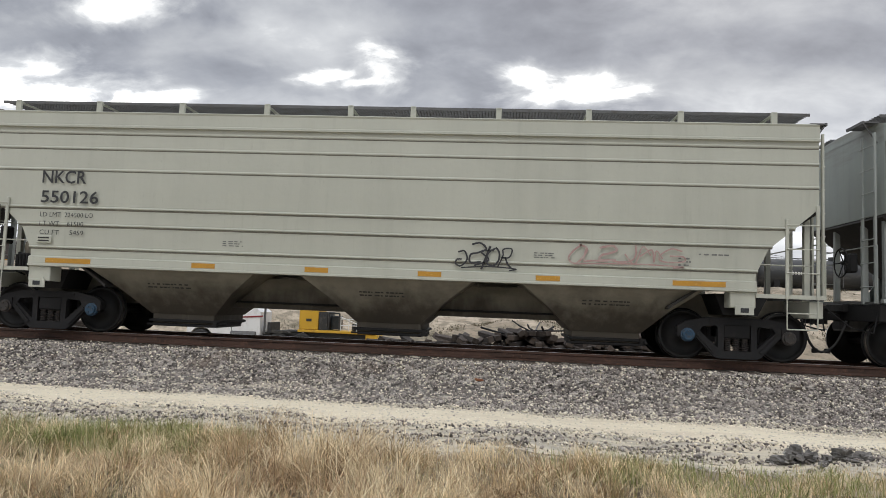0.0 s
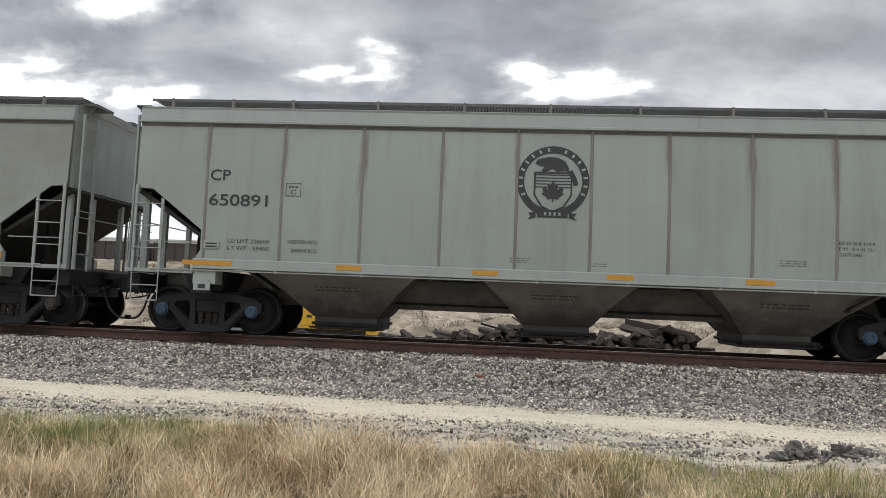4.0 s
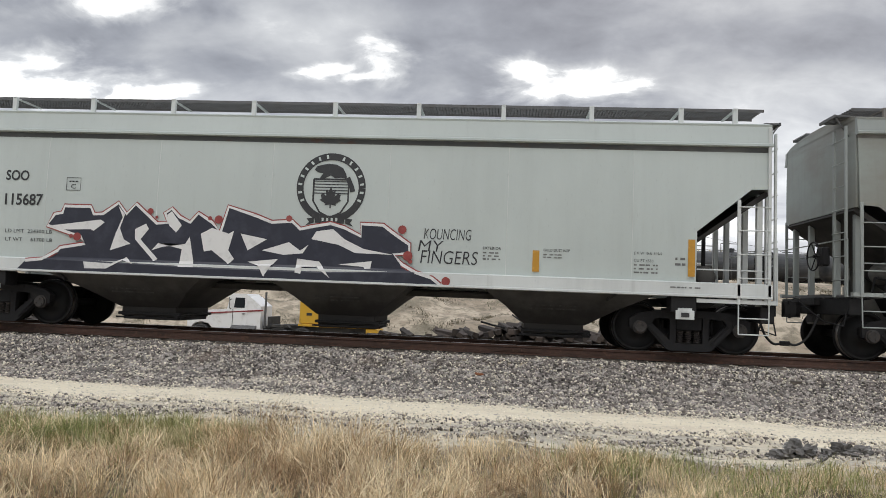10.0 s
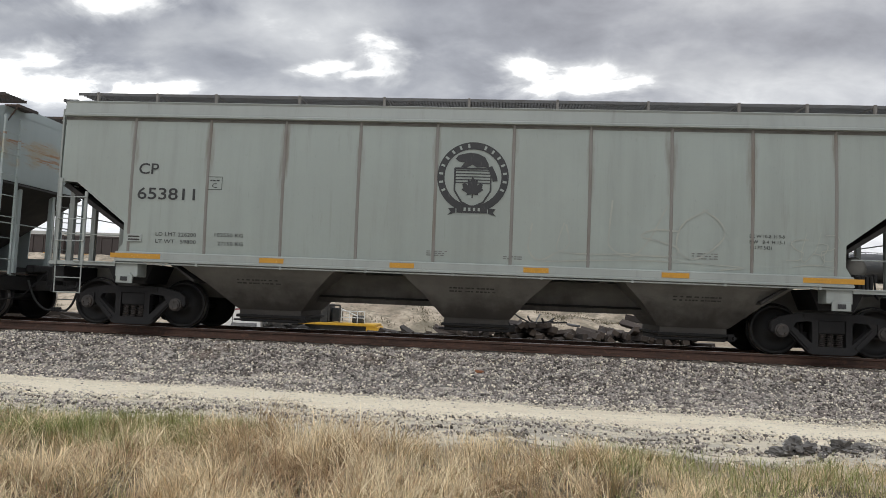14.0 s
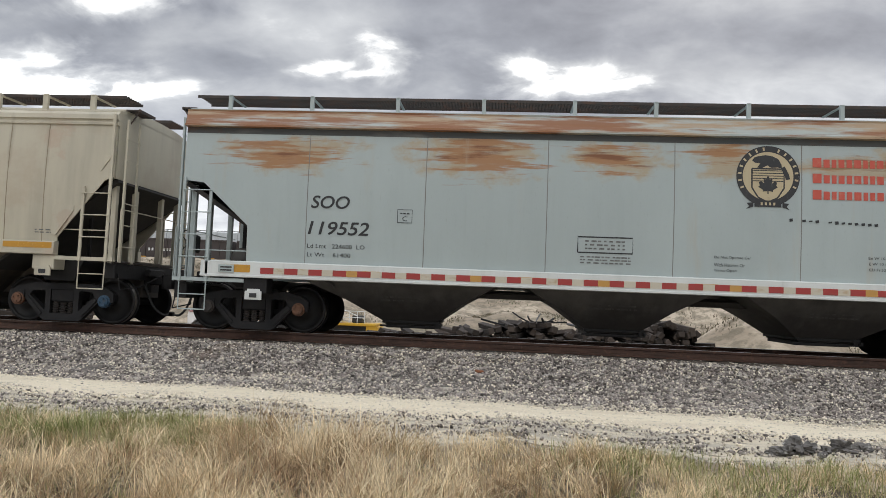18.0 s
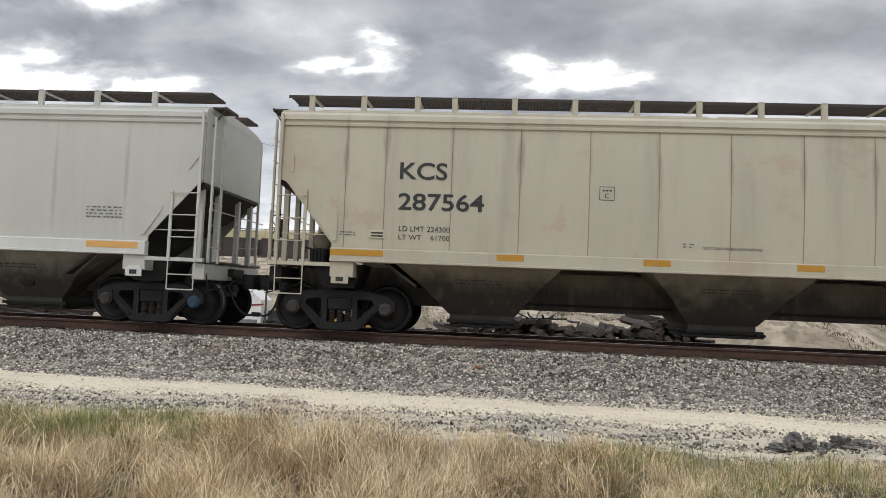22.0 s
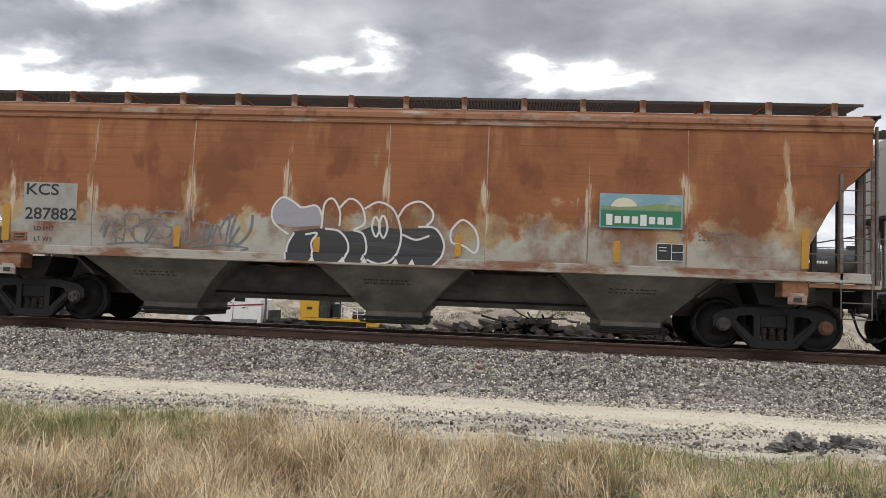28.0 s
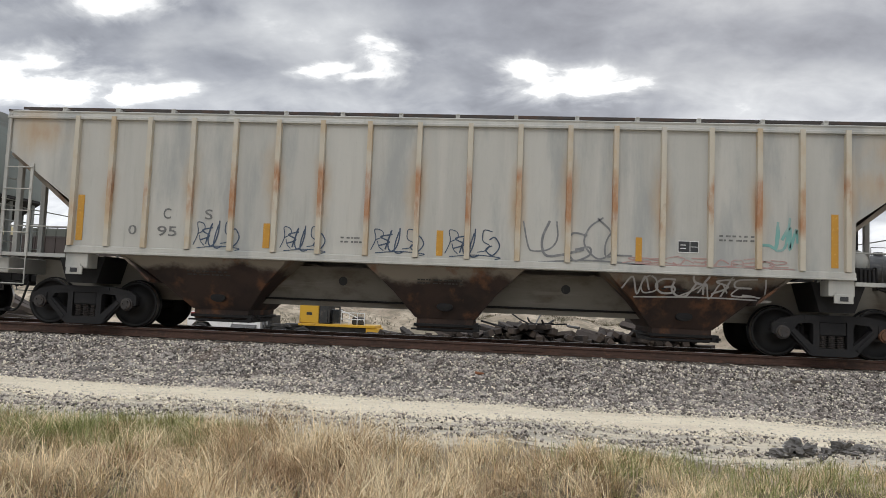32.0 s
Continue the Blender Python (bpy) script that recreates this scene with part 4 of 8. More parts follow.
def tag_marks(car, x0, x1, z0, z1, skin, material, seed, letters_n=5, w=0.03, label="", loops=0.0):
    """A sprayed scrawl that cannot be read: leaning, crowded strokes of uneven size."""
    r = random.Random(seed)
    bm = bmesh.new()
    step, high = (x1 - x0) / letters_n, z1 - z0
    lean, last = r.uniform(0.05, 0.3), -1
    for k in range(letters_n):
        pick = r.choice([i for i in ((1, 2, 0, 5, 4) if r.random() < loops else range(len(GLYPHS))) if i != last])
        last = pick
        width, size, base = step * r.uniform(0.85, 1.35), high * r.uniform(0.62, 1.0), z0 + high * r.uniform(0.0, 0.2)
        flip = r.random() < 0.5
        width *= 1.35
        for stroke in GLYPHS[pick]:
            pts = [(x0 + (k - 0.2) * step + width * ((1 - u if flip else u) + r.uniform(-0.11, 0.11)) + lean * v * size, base + size * (v + r.uniform(-0.07, 0.07))) for u, v in stroke]
            ribbon(bm, pts, w * r.uniform(0.7, 1.15), skin, 0.007 + 0.0004 * k)
    if r.random() < 0.6:
        ribbon(bm, [(x0 + step * 0.5, z0 - high * 0.04), (x0 + (x1 - x0) * 0.6, z0 + high * 0.05), (x1 + step * 0.6, z0 - high * 0.02), (x1, z0 - high * 0.1)], w * 0.7, skin, 0.0068)
    return part("graffiti", bm, material, car, label)


def extrude_x(bm, prof, x0, x1):
    """Adds a bar along x with an outline of (y, z) points."""
    a = [bm.verts.new((x0, y, z)) for y, z in prof]
    b = [bm.verts.new((x1, y, z)) for y, z in prof]
    bm.faces.new(a)
    bm.faces.new(b[::-1])
    for i in range(len(prof)):
        j = (i + 1) % len(prof)
        bm.faces.new((a[i], b[i], b[j], a[j]))
    bmesh.ops.recalc_face_normals(bm, faces=bm.faces[:])
    return bm


def side_panel(outline, x0, x1, z0, z1, skin, mirror=False):
    """The piece of a side between two seams, bent to the side's curve and 25 mm thick."""
    bm = bmesh.new()
    bm.faces.new([bm.verts.new((x, 0, z)) for x, z in outline])
    for co, no in (((x0, 0, 0), (-1, 0, 0)), ((x1, 0, 0), (1, 0, 0)), ((0, 0, z0), (0, 0, -1)), ((0, 0, z1), (0, 0, 1))):
        bmesh.ops.bisect_plane(bm, geom=bm.verts[:] + bm.edges[:] + bm.faces[:], plane_co=co, plane_no=no, clear_outer=True)
    for k in range(1, 8):
        bmesh.ops.bisect_plane(bm, geom=bm.verts[:] + bm.edges[:] + bm.faces[:], plane_co=(0, 0, z0 + (z1 - z0) * k / 8), plane_no=(0, 0, 1))
    if not bm.faces:
        return bm
    for v in bm.verts:
        v.co.y = skin(v.co.z)
    for f in bm.faces:
        f.smooth = True
    bmesh.ops.recalc_face_normals(bm, faces=bm.faces[:])
    if bm.faces[0].normal.y > 0:
        bmesh.ops.reverse_faces(bm, faces=bm.faces[:])
    front, old = bm.faces[:], bm.verts[:]
    lip = {v: bm.verts.new(v.co) for v in old}
    back = {v: bm.verts.new(v.co + Vector((0, 0.025, 0))) for v in old}
    rim = [e for e in bm.edges if len(e.link_faces) == 1]
    for f in front:
        bm.faces.new([back[v] for v in f.verts][::-1])
    for e in rim:
        a, b = e.verts
        bm.faces.new((lip[a], lip[b], back[b], back[a]))
    if mirror:
        bm.transform(Matrix.Diagonal((1, -1, 1, 1)))
        bmesh.ops.reverse_faces(bm, faces=bm.faces[:])
    return bm


def hopper_car(S):
    """One covered hopper car with all its parts, in its own space: x along the track, z over the rail head."""
    car = thing("hopper_car", S["label"], "freight car", "hopper cars of the passing train")
    he, half = S["he"], S["half"]
    zb, zs, ze, zr, zt = S["zb"], S["zs"], S["ze"], S["zr"], S["zt"] + 0.095
    P, U = S["paint"], S["under"]
    trim = S.get("trim", P)
    rungs = S.get("ladder", trim)
    bulge = S.get("bulge", 0.05)
    skin = S["skin"] = lambda z: -1.6 + bulge * ((z - 2.75) / 1.4) ** 2
    right = S["prof"]
    outline = right + [(-x, z) for x, z in right[::-1]]
    sx = right[0][0]
    # sides
    seams = S["seams"]
    edges = [-he - 0.1] + list(seams) + [he + 0.1]
    if S["style"] == "bands":
        levels = [right[0][1]] + S["bands"] + [right[-1][1]]
        for a, b in zip(levels, levels[1:]):
            part("side_panel", side_panel(outline, -20, 20, a, b, skin), P, car)
        for z in S["bands"]:
            xr = next((x0 + (x1 - x0) * (z - z0) / (z1 - z0) for (x0, z0), (x1, z1) in zip(right, right[1:]) if z0 <= z <= z1), he)
            d, g = (0.03, 0.019) if z < 2.8 else (0.012, 0.012)
            bm = extrude_x(bmesh.new(), [(skin(z), z - 0.03), (skin(z) - d, z - 0.012), (skin(z) - d, z + 0.004), (skin(z), z + 0.02)], -xr, xr)
            part("rib", bm, trim, car)
            # the rib's shade on the side, put in as a dark line below it
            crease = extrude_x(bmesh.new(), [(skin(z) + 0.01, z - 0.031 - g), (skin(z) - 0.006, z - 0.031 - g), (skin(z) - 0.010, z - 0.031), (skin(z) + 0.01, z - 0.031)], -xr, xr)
            part("crease", crease, S["crease"], car, "dark line painted in for the rib's shade")
    else:
        for a, b in zip(edges, edges[1:]):
            bm = side_panel(outline, a, b, right[0][1], right[-1][1], skin)
            part("side_panel", bm, P, car)
        for x in seams:
            w, d = S["bead"]
            z0, z1 = zs - 0.005, ze + 0.02
            bm = bmesh.new()
            rows = [(z0 + (z1 - z0) * k / 8) for k in range(9)]
            if d > 0.03:
                a = [[bm.verts.new((x + u, skin(z) - v, z)) for u, v in ((-w, -0.01), (-w * 0.8, d), (w * 0.8, d), (w, -0.01))] for z in rows]
            else:
                a = [[bm.verts.new((x + u, skin(z) - v, z)) for u, v in ((-w, -0.005), (-w * 0.3, d), (w * 0.3, d), (w, -0.005))] for z in rows]
            for p, q in zip(a, a[1:]):
                for k in range(3):
                    bm.faces.new((p[k], p[k + 1], q[k + 1], q[k]))
            bm.faces.new(a[0][::-1])
            bm.faces.new(a[-1])
            part("rib" if d > 0.03 else "weld_seam", bm, S.get("bead_mat", trim), car)
    part("far_side", side_panel(outline, -20, 20, right[0][1], right[-1][1], skin, True), P, car)
    # sill, top chord and roof
    sill_x = S.get("sill_x", sx)
    part("side_sill", extrude_x(bmesh.new(), [(-1.60, zs), (-1.645, zs - 0.02), (-1.645, zb + 0.05), (-1.665, zb + 0.045), (-1.665, zb + 0.01), (-1.60, zb), (-1.5, zb), (-1.5, zs)], -sill_x, sill_x), S.get("sill", trim), car)
    part("far_sill", block(-sill_x, sill_x, 1.5, 1.64, zb, zs), P, car)
    yt, over = skin(ze), S.get("over", 0.06)
    # a dark strip drawn in for the shade of the overhanging chord
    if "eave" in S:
        high, shade_mat = S["eave"]
        part("eave_strip", extrude_x(bmesh.new(), [(yt + 0.02, ze - 0.03), (yt - 0.007, ze - 0.03), (skin(ze - high) - 0.007, ze - high), (skin(ze - high) + 0.02, ze - high)], -he, he), shade_mat, car, "dark strip painted in for the shade under the top chord")
    if S.get("round_eave"):
        chord = [(yt + 0.02, ze - 0.02), (yt - 0.035, ze), (yt - 0.035, ze + 0.04), (yt - 0.01, ze + 0.06), (yt - 0.015, ze + 0.09), (yt - 0.045, ze + 0.11), (yt - 0.03, zr - 0.06), (yt + 0.03, zr), (yt + 0.1, zr), (yt + 0.1, ze)]
    else:
        chord = [(yt + 0.02, ze - 0.05), (yt - over, ze - 0.04), (yt - over, ze - 0.0), (yt - over + 0.03, ze + 0.015), (yt - 0.02, zr - 0.03), (yt - 0.035, zr), (yt + 0.06, zr + 0.015), (yt + 0.06, ze)]
    part("top_chord", extrude_x(bmesh.new(), chord, -he - 0.01, he + 0.01), S.get("chord", trim), car)
    part("far_chord", extrude_x(bmesh.new(), [(-y, z) for y, z in chord], -he - 0.01, he + 0.01), trim, car)
    roof = [(yt + 0.05, zr - 0.02)] + [(yt * math.cos(math.pi * k / 12), zr - 0.02 + 0.2 * math.sin(math.pi * k / 12)) for k in range(1, 12)] + [(-yt - 0.05, zr - 0.02)]
    part("roof", extrude_x(bmesh.new(), roof, -he, he), P, car)
    for k in range(4):
        L = he * 0.46
        c = (k - 1.5) * he * 0.48
        part("hatch_cover", block(c - L / 2, c + L / 2, -0.34, 0.34, zr + 0.1, zt - 0.02, 0.02), P, car)
    # running boards
    G = S.get("grate", galv)
    gl = S.get("board_x", he - 0.03)
    for s in (-1, 1):
        bm = bmesh.new()
        for yy in (1.28, 1.19, 1.10, 1.01, 0.92, 0.83, 0.74, 0.65):
            slab(bm, -gl, gl, s * yy - 0.006, s * yy + 0.006, zt - (0.055 if yy in (1.28, 0.65) else 0.022), zt)
        n = int(gl * 2 / 0.06)
        for k in range(n):
            X = -gl + (k + 0.5) * 2 * gl / n
            slab(bm, X - 0.007, X + 0.007, s * 0.965 - 0.31, s * 0.965 + 0.31, zt - 0.016, zt - 0.004)
        part("running_board", bm, G, car)
    pm = None
    for X in S["posts"]:
        if abs(X) > he - 0.1:
            continue
        if pm is None:
            w = S.get("post_w", 0.05)
            ob = part("board_bracket", slab(block(-w, w, -1.44, -1.38, zr - 0.03, zt - 0.03), -w * 0.6, w * 0.6, -1.44, -0.65, zt - 0.07, zt - 0.045), S.get("post_mat", trim), car)
            pm = ob.data
        else:
            ob = part("board_bracket", pm, None, car)
        ob.location.x = X
    # hoppers, centre sill and end slopes
    hc, bw, zc = S["hc"], S.get("bw", 0.70), S.get("zc", 0.62)
    inner, outer = S.get("inner", 1.58), S.get("outer", 2.0)
    hx = S.get("hx", 0.0)
    for k, c in enumerate((-hc + hx, hx, hc + hx)):
        lo, hi = (c - inner, c + inner) if k == 1 else ((c - outer, c + inner) if k == 0 else (c - inner, c + outer))
        ring_top = [(lo, -1.47), (hi, -1.47), (hi, 1.47), (lo, 1.47)]
        zn = S.get("neck", 0.43)
        zz = [zb + 0.03 + (zn - zb - 0.03) * q for q in (0.0, 0.5, 1.0)]
        mid = [(lo + (c - bw - lo) * 0.56, -1.16), (hi + (c + bw - hi) * 0.56, -1.16)]
        ring_mid = mid + [(x, -y) for x, y in mid[::-1]]
        ring_bot = [(c - bw, -0.80), (c + bw, -0.80), (c + bw, 0.80), (c - bw, 0.80)]
        bm = bmesh.new()
        rings = [[bm.verts.new((x, y, z)) for x, y in r] for r, z in zip((ring_top, ring_mid, ring_bot), zz)]
        for a, b in zip(rings, rings[1:]):
            for i in range(4):
                bm.faces.new((a[i], a[(i + 1) % 4], b[(i + 1) % 4], b[i]))
        bm.faces.new(rings[0])
        bm.faces.new(rings[2])
        bmesh.ops.recalc_face_normals(bm, faces=bm.faces[:])
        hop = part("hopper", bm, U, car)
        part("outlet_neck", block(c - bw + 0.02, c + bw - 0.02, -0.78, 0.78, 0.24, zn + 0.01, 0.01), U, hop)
        g = block(c - bw - 0.03, c + bw + 0.03, -0.84, 0.84, 0.27, 0.325, 0.01)
        slab(g, c - bw + 0.02, c + bw - 0.02, -0.7, 0.7, 0.18, 0.28)
        slab(g, c - bw - 0.08, c + bw + 0.06, -0.82, -0.76, 0.2, 0.235)
        slab(g, c + bw - 0.02, c + bw + 0.10, -0.85, -0.62, 0.2, 0.33)
        rod(g, (c + bw + 0.08, -0.95, 0.26), (c + bw + 0.08, -0.4, 0.26), 0.03)
        part("outlet_gate", g, steel_dark, hop)
        if S.get("pockets"):
            zv = S["pockets"]
            yv = -1.14 + (0.85 - zv) * 0.8
            oval = lathe([(yv + 0.08, 0.02), (yv + 0.08, 0.15), (yv - 0.02, 0.13), (yv - 0.03, 0.05)], 18)
            oval.transform(Matrix.Diagonal((1.15, 1, 0.62, 1)))
            oval.transform(pose(c, 0, zv))
            part("vibrator_pocket", oval, steel_dark, hop)
        bars(car, c - 0.5, c + 0.35, zb - 0.34, zb - 0.22, 2, lambda z, q=zb: -1.49 + (q + 0.03 - z) * 0.55, stencil, k + 3)
    cs = bmesh.new()
    slab(cs, -he - 0.05, he + 0.05, -0.37, 0.37, zc, zb - 0.04)
    for k in range(7):
        X = -he + 0.6 + k * (2 * he - 1.2) / 6
        rod(cs, (X, -0.376, (zc + zb) / 2), (X, -0.38, (zc + zb) / 2), 0.06, 10)
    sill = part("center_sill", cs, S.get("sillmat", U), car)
    if S.get("holes"):
        for X in (-hc / 2 + hx + 0.1, hc / 2 + hx + 0.1):
            part("sill_hole", rods([(X, -0.372, (zc + zb) / 2 + 0.1), (X, -0.377, (zc + zb) / 2 + 0.1)], 0.09, 14), letter_black, sill)
    if S.get("pipe"):
        line = rods([(-he + 0.4, -1.635, zb - 0.025), (he - 0.4, -1.635, zb - 0.025)], 0.014, 6)
        for k in range(9):
            slab(line, -he + 1.2 + k * 1.6, -he + 1.24 + k * 1.6, -1.655, -1.6, zb - 0.045, zb + 0.005)
        part("train_pipe", line, trim, car)
    (bx, bz) = S.get("slope", (he, right[-2][1]))
    for s in (-1, 1):
        L = lambda x: s * x
        bm = bmesh.new()
        pts = [(bx - 0.03, bz), (hc + 1.15, 0.95), (hc + 1.15, 0.90), (bx + 0.02, bz - 0.08)]
        prism(bm, [(L(a), b) for a, b in pts][::s], -1.45, 1.45)
        bmesh.ops.recalc_face_normals(bm, faces=bm.faces[:])
        part("slope_sheet", bm, S.get("slopemat", shaded_slope), car)
        part("end_wall", block(min(L(he - 0.04), L(he)), max(L(he - 0.04), L(he)), -1.52, 1.52, bz - 0.02, zr - 0.01), P, car)
        # bolster web, jacking pad and card holder over the truck
        prism_pts = [(half - 0.45, zb - 0.03), (half + 0.5, zb - 0.03), (half + 0.3, 0.84), (half - 0.3, 0.84)]
        part("body_bolster", prism(bmesh.new(), [(L(a), b) for a, b in prism_pts][::s], -1.25, 1.25), steel_dark, car)
        pad = block(-0.22, 0.22, -1.60, -1.25, zb - 0.28, zb, 0.012)
        pad.transform(pose(L(sx - 0.22), 0, 0))
        part("jacking_pad", pad, S.get("padmat", trim), car)
        card = slab(block(-0.16, 0.16, -1.635, -1.605, zb - 0.40, zb - 0.24, 0.004), -0.12, 0.12, -1.62, -1.58, zb - 0.26, zb - 0.2)
        card.transform(pose(L(sx - 0.2), 0, 0))
        ch = part("card_holder", card, S.get("sill", trim), car)
        hole = block(-0.07, 0.07, -1.645, -1.64, zb - 0.36, zb - 0.28)
        hole.transform(pose(L(sx - 0.2), 0, 0))
        part("card_slot", hole, letter_black, ch)
        # end sill and platform
        e = block(-0.12, 0.12, -1.5, 1.5, zb - 0.42, zb - 0.12, 0.015)
        e.transform(pose(L(he - 0.02), 0, 0))
        part("end_sill", e, trim if S.get("light_ends") else steel_dark, car)
        for yy in (-1.57, 1.57):
            part("platform_edge", slab(bmesh.new(), min(L(sx), L(he + 0.1)), max(L(sx), L(he + 0.1)), yy - 0.05, yy + 0.05, zb - 0.09, zb - 0.02), trim, car)
        deck = part("end_deck", slab(bmesh.new(), min(L(he - 0.45), L(he - 0.42)), max(L(he - 0.45), L(he - 0.42)), -1.5, 1.5, zb - 0.11, zb - 0.06), G, car)
        for k in range(7):
            X = he - 0.40 + k * 0.08
            part("deck_slat", slab(bmesh.new(), min(L(X), L(X + 0.03)), max(L(X), L(X + 0.03)), -1.5, 1.5, zb - 0.10, zb - 0.07), G, deck)
        # ladders: two rails and the rungs
        zl = right[-2][1] + 0.05
        for yy in (-1.625, 1.625):
            for k, (X, top) in enumerate(((he - 0.04, zr - 0.05 if S.get("tall") else zl), (he - 0.56, S.get("ladder_top", zl - 0.25)))):
                part("ladder_rail", block(L(X) - 0.028, L(X) + 0.028, yy - 0.02, yy + 0.02, zb - 0.1, top, 0.006), rungs, car)
            z = zb + 0.36
            while z < zl - 0.1:
                part("rung", rod(bmesh.new(), (L(he - 0.02), yy - 0.03, z), (L(he - 0.58), yy - 0.03, z), 0.011), rungs, car)
                z += 0.42
            st = rods([(L(he - 0.04), yy, zb - 0.08), (L(he - 0.05), yy, zb - 0.62), (L(he - 0.56), yy, zb - 0.62), (L(he - 0.56), yy, zb - 0.08)], 0.012)
            rod(st, (L(he - 0.05), yy, zb - 0.34), (L(he - 0.56), yy, zb - 0.34), 0.011)
            part("sill_step", st, rungs, car)
        ex = L(he + 0.13)
        for yy in (-1.42, -0.98):
            part("end_ladder_rail", block(ex - 0.02, ex + 0.02, yy - 0.03, yy + 0.03, zb - 0.1, zr - 0.12, 0.005), rungs, car)
        z = zb + 0.2
        while z < zr - 0.15:
            part("rung", rod(bmesh.new(), (ex + s * 0.03, -1.44, z), (ex + s * 0.03, -0.96, z), 0.011), rungs, car)
            z += 0.42
        for k, yy in enumerate((-1.3, -0.55, 0.55, 1.3)):
            part("end_post", block(min(L(he - 0.16), L(he - 0.06)), max(L(he - 0.16), L(he - 0.06)), yy - 0.05, yy + 0.05, zb - 0.12, bz - 0.05, 0.008), rungs, car)
        part("slope_post", block(min(L(he - 0.95), L(he - 0.89)), max(L(he - 0.95), L(he - 0.89)), -0.75, -0.69, zb - 0.1, bz - 0.55), steel_dark, car)
        rl = rods([(L(sx + 0.02), -1.5, zb + 0.5), (L(he - 0.1), -1.5, zb + 0.5)], 0.012)
        rod(rl, (L(he + 0.14), -1.5, zb + 0.92), (L(he + 0.14), 1.5, zb + 0.92), 0.012)
        rod(rl, (L(he + 0.14), -1.5, zb + 0.92), (L(he + 0.14), -1.5, zb - 0.1), 0.012)
        part("handrail", rl, rungs, car)
        # roof end platforms on their brackets
        zp, far = zr + 0.09, he + 0.27
        plat = part("roof_end_platform", slab(bmesh.new(), min(L(far - 0.03), L(far)), max(L(far - 0.03), L(far)), -1.30, -0.68, zp - 0.02, zp + 0.035), G, car)
        for k in range(7):
            part("slat", slab(bmesh.new(), min(L(he - 0.02), L(far - 0.03)), max(L(he - 0.02), L(far - 0.03)), -1.29 + k * 0.09, -1.23 + k * 0.09, zp, zp + 0.028), G, plat)
        part("platform_brace", rod(bmesh.new(), (L(he), -1.26, zp - 0.36), (L(far - 0.03), -1.26, zp - 0.01), 0.014), G, plat)
        # coupler, hoses and pipes
        cp = block(min(L(he), L(he + 0.42)), max(L(he), L(he + 0.42)), -0.075, 0.075, 0.82, 0.97, 0.02)
        for z0, z1, grow in ((0.74, 0.80, -0.03), (0.80, 0.985, 0.0), (0.985, 1.04, -0.04)):
            head = [(0.34, -0.09), (0.42, -0.20 - grow * 0.5), (0.60, -0.19 - grow), (0.66, -0.06), (0.58, 0.0), (0.60, 0.12), (0.72, 0.15 + grow), (0.70, 0.22 + grow), (0.5, 0.24 + grow), (0.38, 0.14)]
            low, high = [[cp.verts.new((L(he + a), b * s, z)) for a, b in head] for z in (z0, z1)]
            cp.faces.new(low)
            cp.faces.new(high[::-1])
            for i in range(len(head)):
                cp.faces.new((low[i], low[i - 1], high[i - 1], high[i]))
        rod(cp, (L(he + 0.6), 0.18 * s, 0.72), (L(he + 0.6), 0.18 * s, 1.05), 0.035, 8)
        slab(cp, min(L(he + 0.06), L(he + 0.16)), max(L(he + 0.06), L(he + 0.16)), -0.16, 0.16, 0.66, 0.78)
        bmesh.ops.recalc_face_normals(cp, faces=cp.faces[:])
        slab(cp, min(L(he - 0.35), L(he + 0.08)), max(L(he - 0.35), L(he + 0.08)), -0.28, 0.28, 0.70, 1.08)
        part("coupler", cp, steel_dark, car)
        hz = [(L(he + 0.16), -0.42, 0.82), (L(he + 0.22), -0.42, 0.66), (L(he + 0.34), -0.38, 0.38), (L(he + 0.52), -0.32, 0.22), (L(he + 0.7), -0.3, 0.24)]
        part("air_hose", tube(curve_points(hz, 4), 0.024, 8), rubber, car)
        part("hose_coupling", block(min(L(he + 0.64), L(he + 0.74)), max(L(he + 0.64), L(he + 0.74)), -0.34, -0.26, 0.19, 0.28, 0.015), steel_dark, car)
        yoke = block(min(L(he + 0.02), L(he + 0.2)), max(L(he + 0.02), L(he + 0.2)), -0.34, 0.34, 0.98, 1.14, 0.02)
        part("striker", yoke, steel_dark, car)
        lever = rods([(L(he + 0.1), -1.4, zb - 0.3), (L(he + 0.16), -1.4, zb - 0.62), (L(he + 0.16), -0.6, zb - 0.55), (L(he + 0.4), -0.1, 1.05)], 0.013)
        part("uncoupling_lever", lever, steel_dark, car)
        # truck
        for yy in (-1, 1):
            fr = part("side_frame", FRAMES[yy], None, car)
            fr.location.x = L(half)
            for k in range(3):
                sp = part("spring", SPRING, None, fr)
                sp.location = ((k - 1) * 0.152, yy * 1.03, 0)
        for nm, me in (("bolster", BOLSTER), ("brake_beam", SHOE)):
            part(nm, me, None, car).location.x = L(half)
        for k, dx in enumerate((-0.89, 0.89)):
            ws = part("wheelset", WHEELSET, None, car)
            ws.location = (L(half) + dx, 0, WHEEL_R)
            for me in TREADS:
                part("tread", me, None, ws)
            part("bearing_cap", CAPS[S["caps"][(0 if s < 0 else 2) + k]], None, ws)
            SPINS.append((ws, L(half) + dx, S["x"] + k * 0.7 + s))
    # brake gear at the handbrake end
    s = S["brake"]
    bx2 = s * (he + 0.1)
    bm = block(-0.07, 0.07, -0.74, -0.46, zb + 0.48, zb + 0.84, 0.03)
    bm.transform(pose(bx2 + s * 0.06, 0, 0))
    box = part("handbrake_housing", bm, S.get("handbrake", cast_steel), car)
    wheel = bmesh.new()
    cx = bx2 + s * 0.24
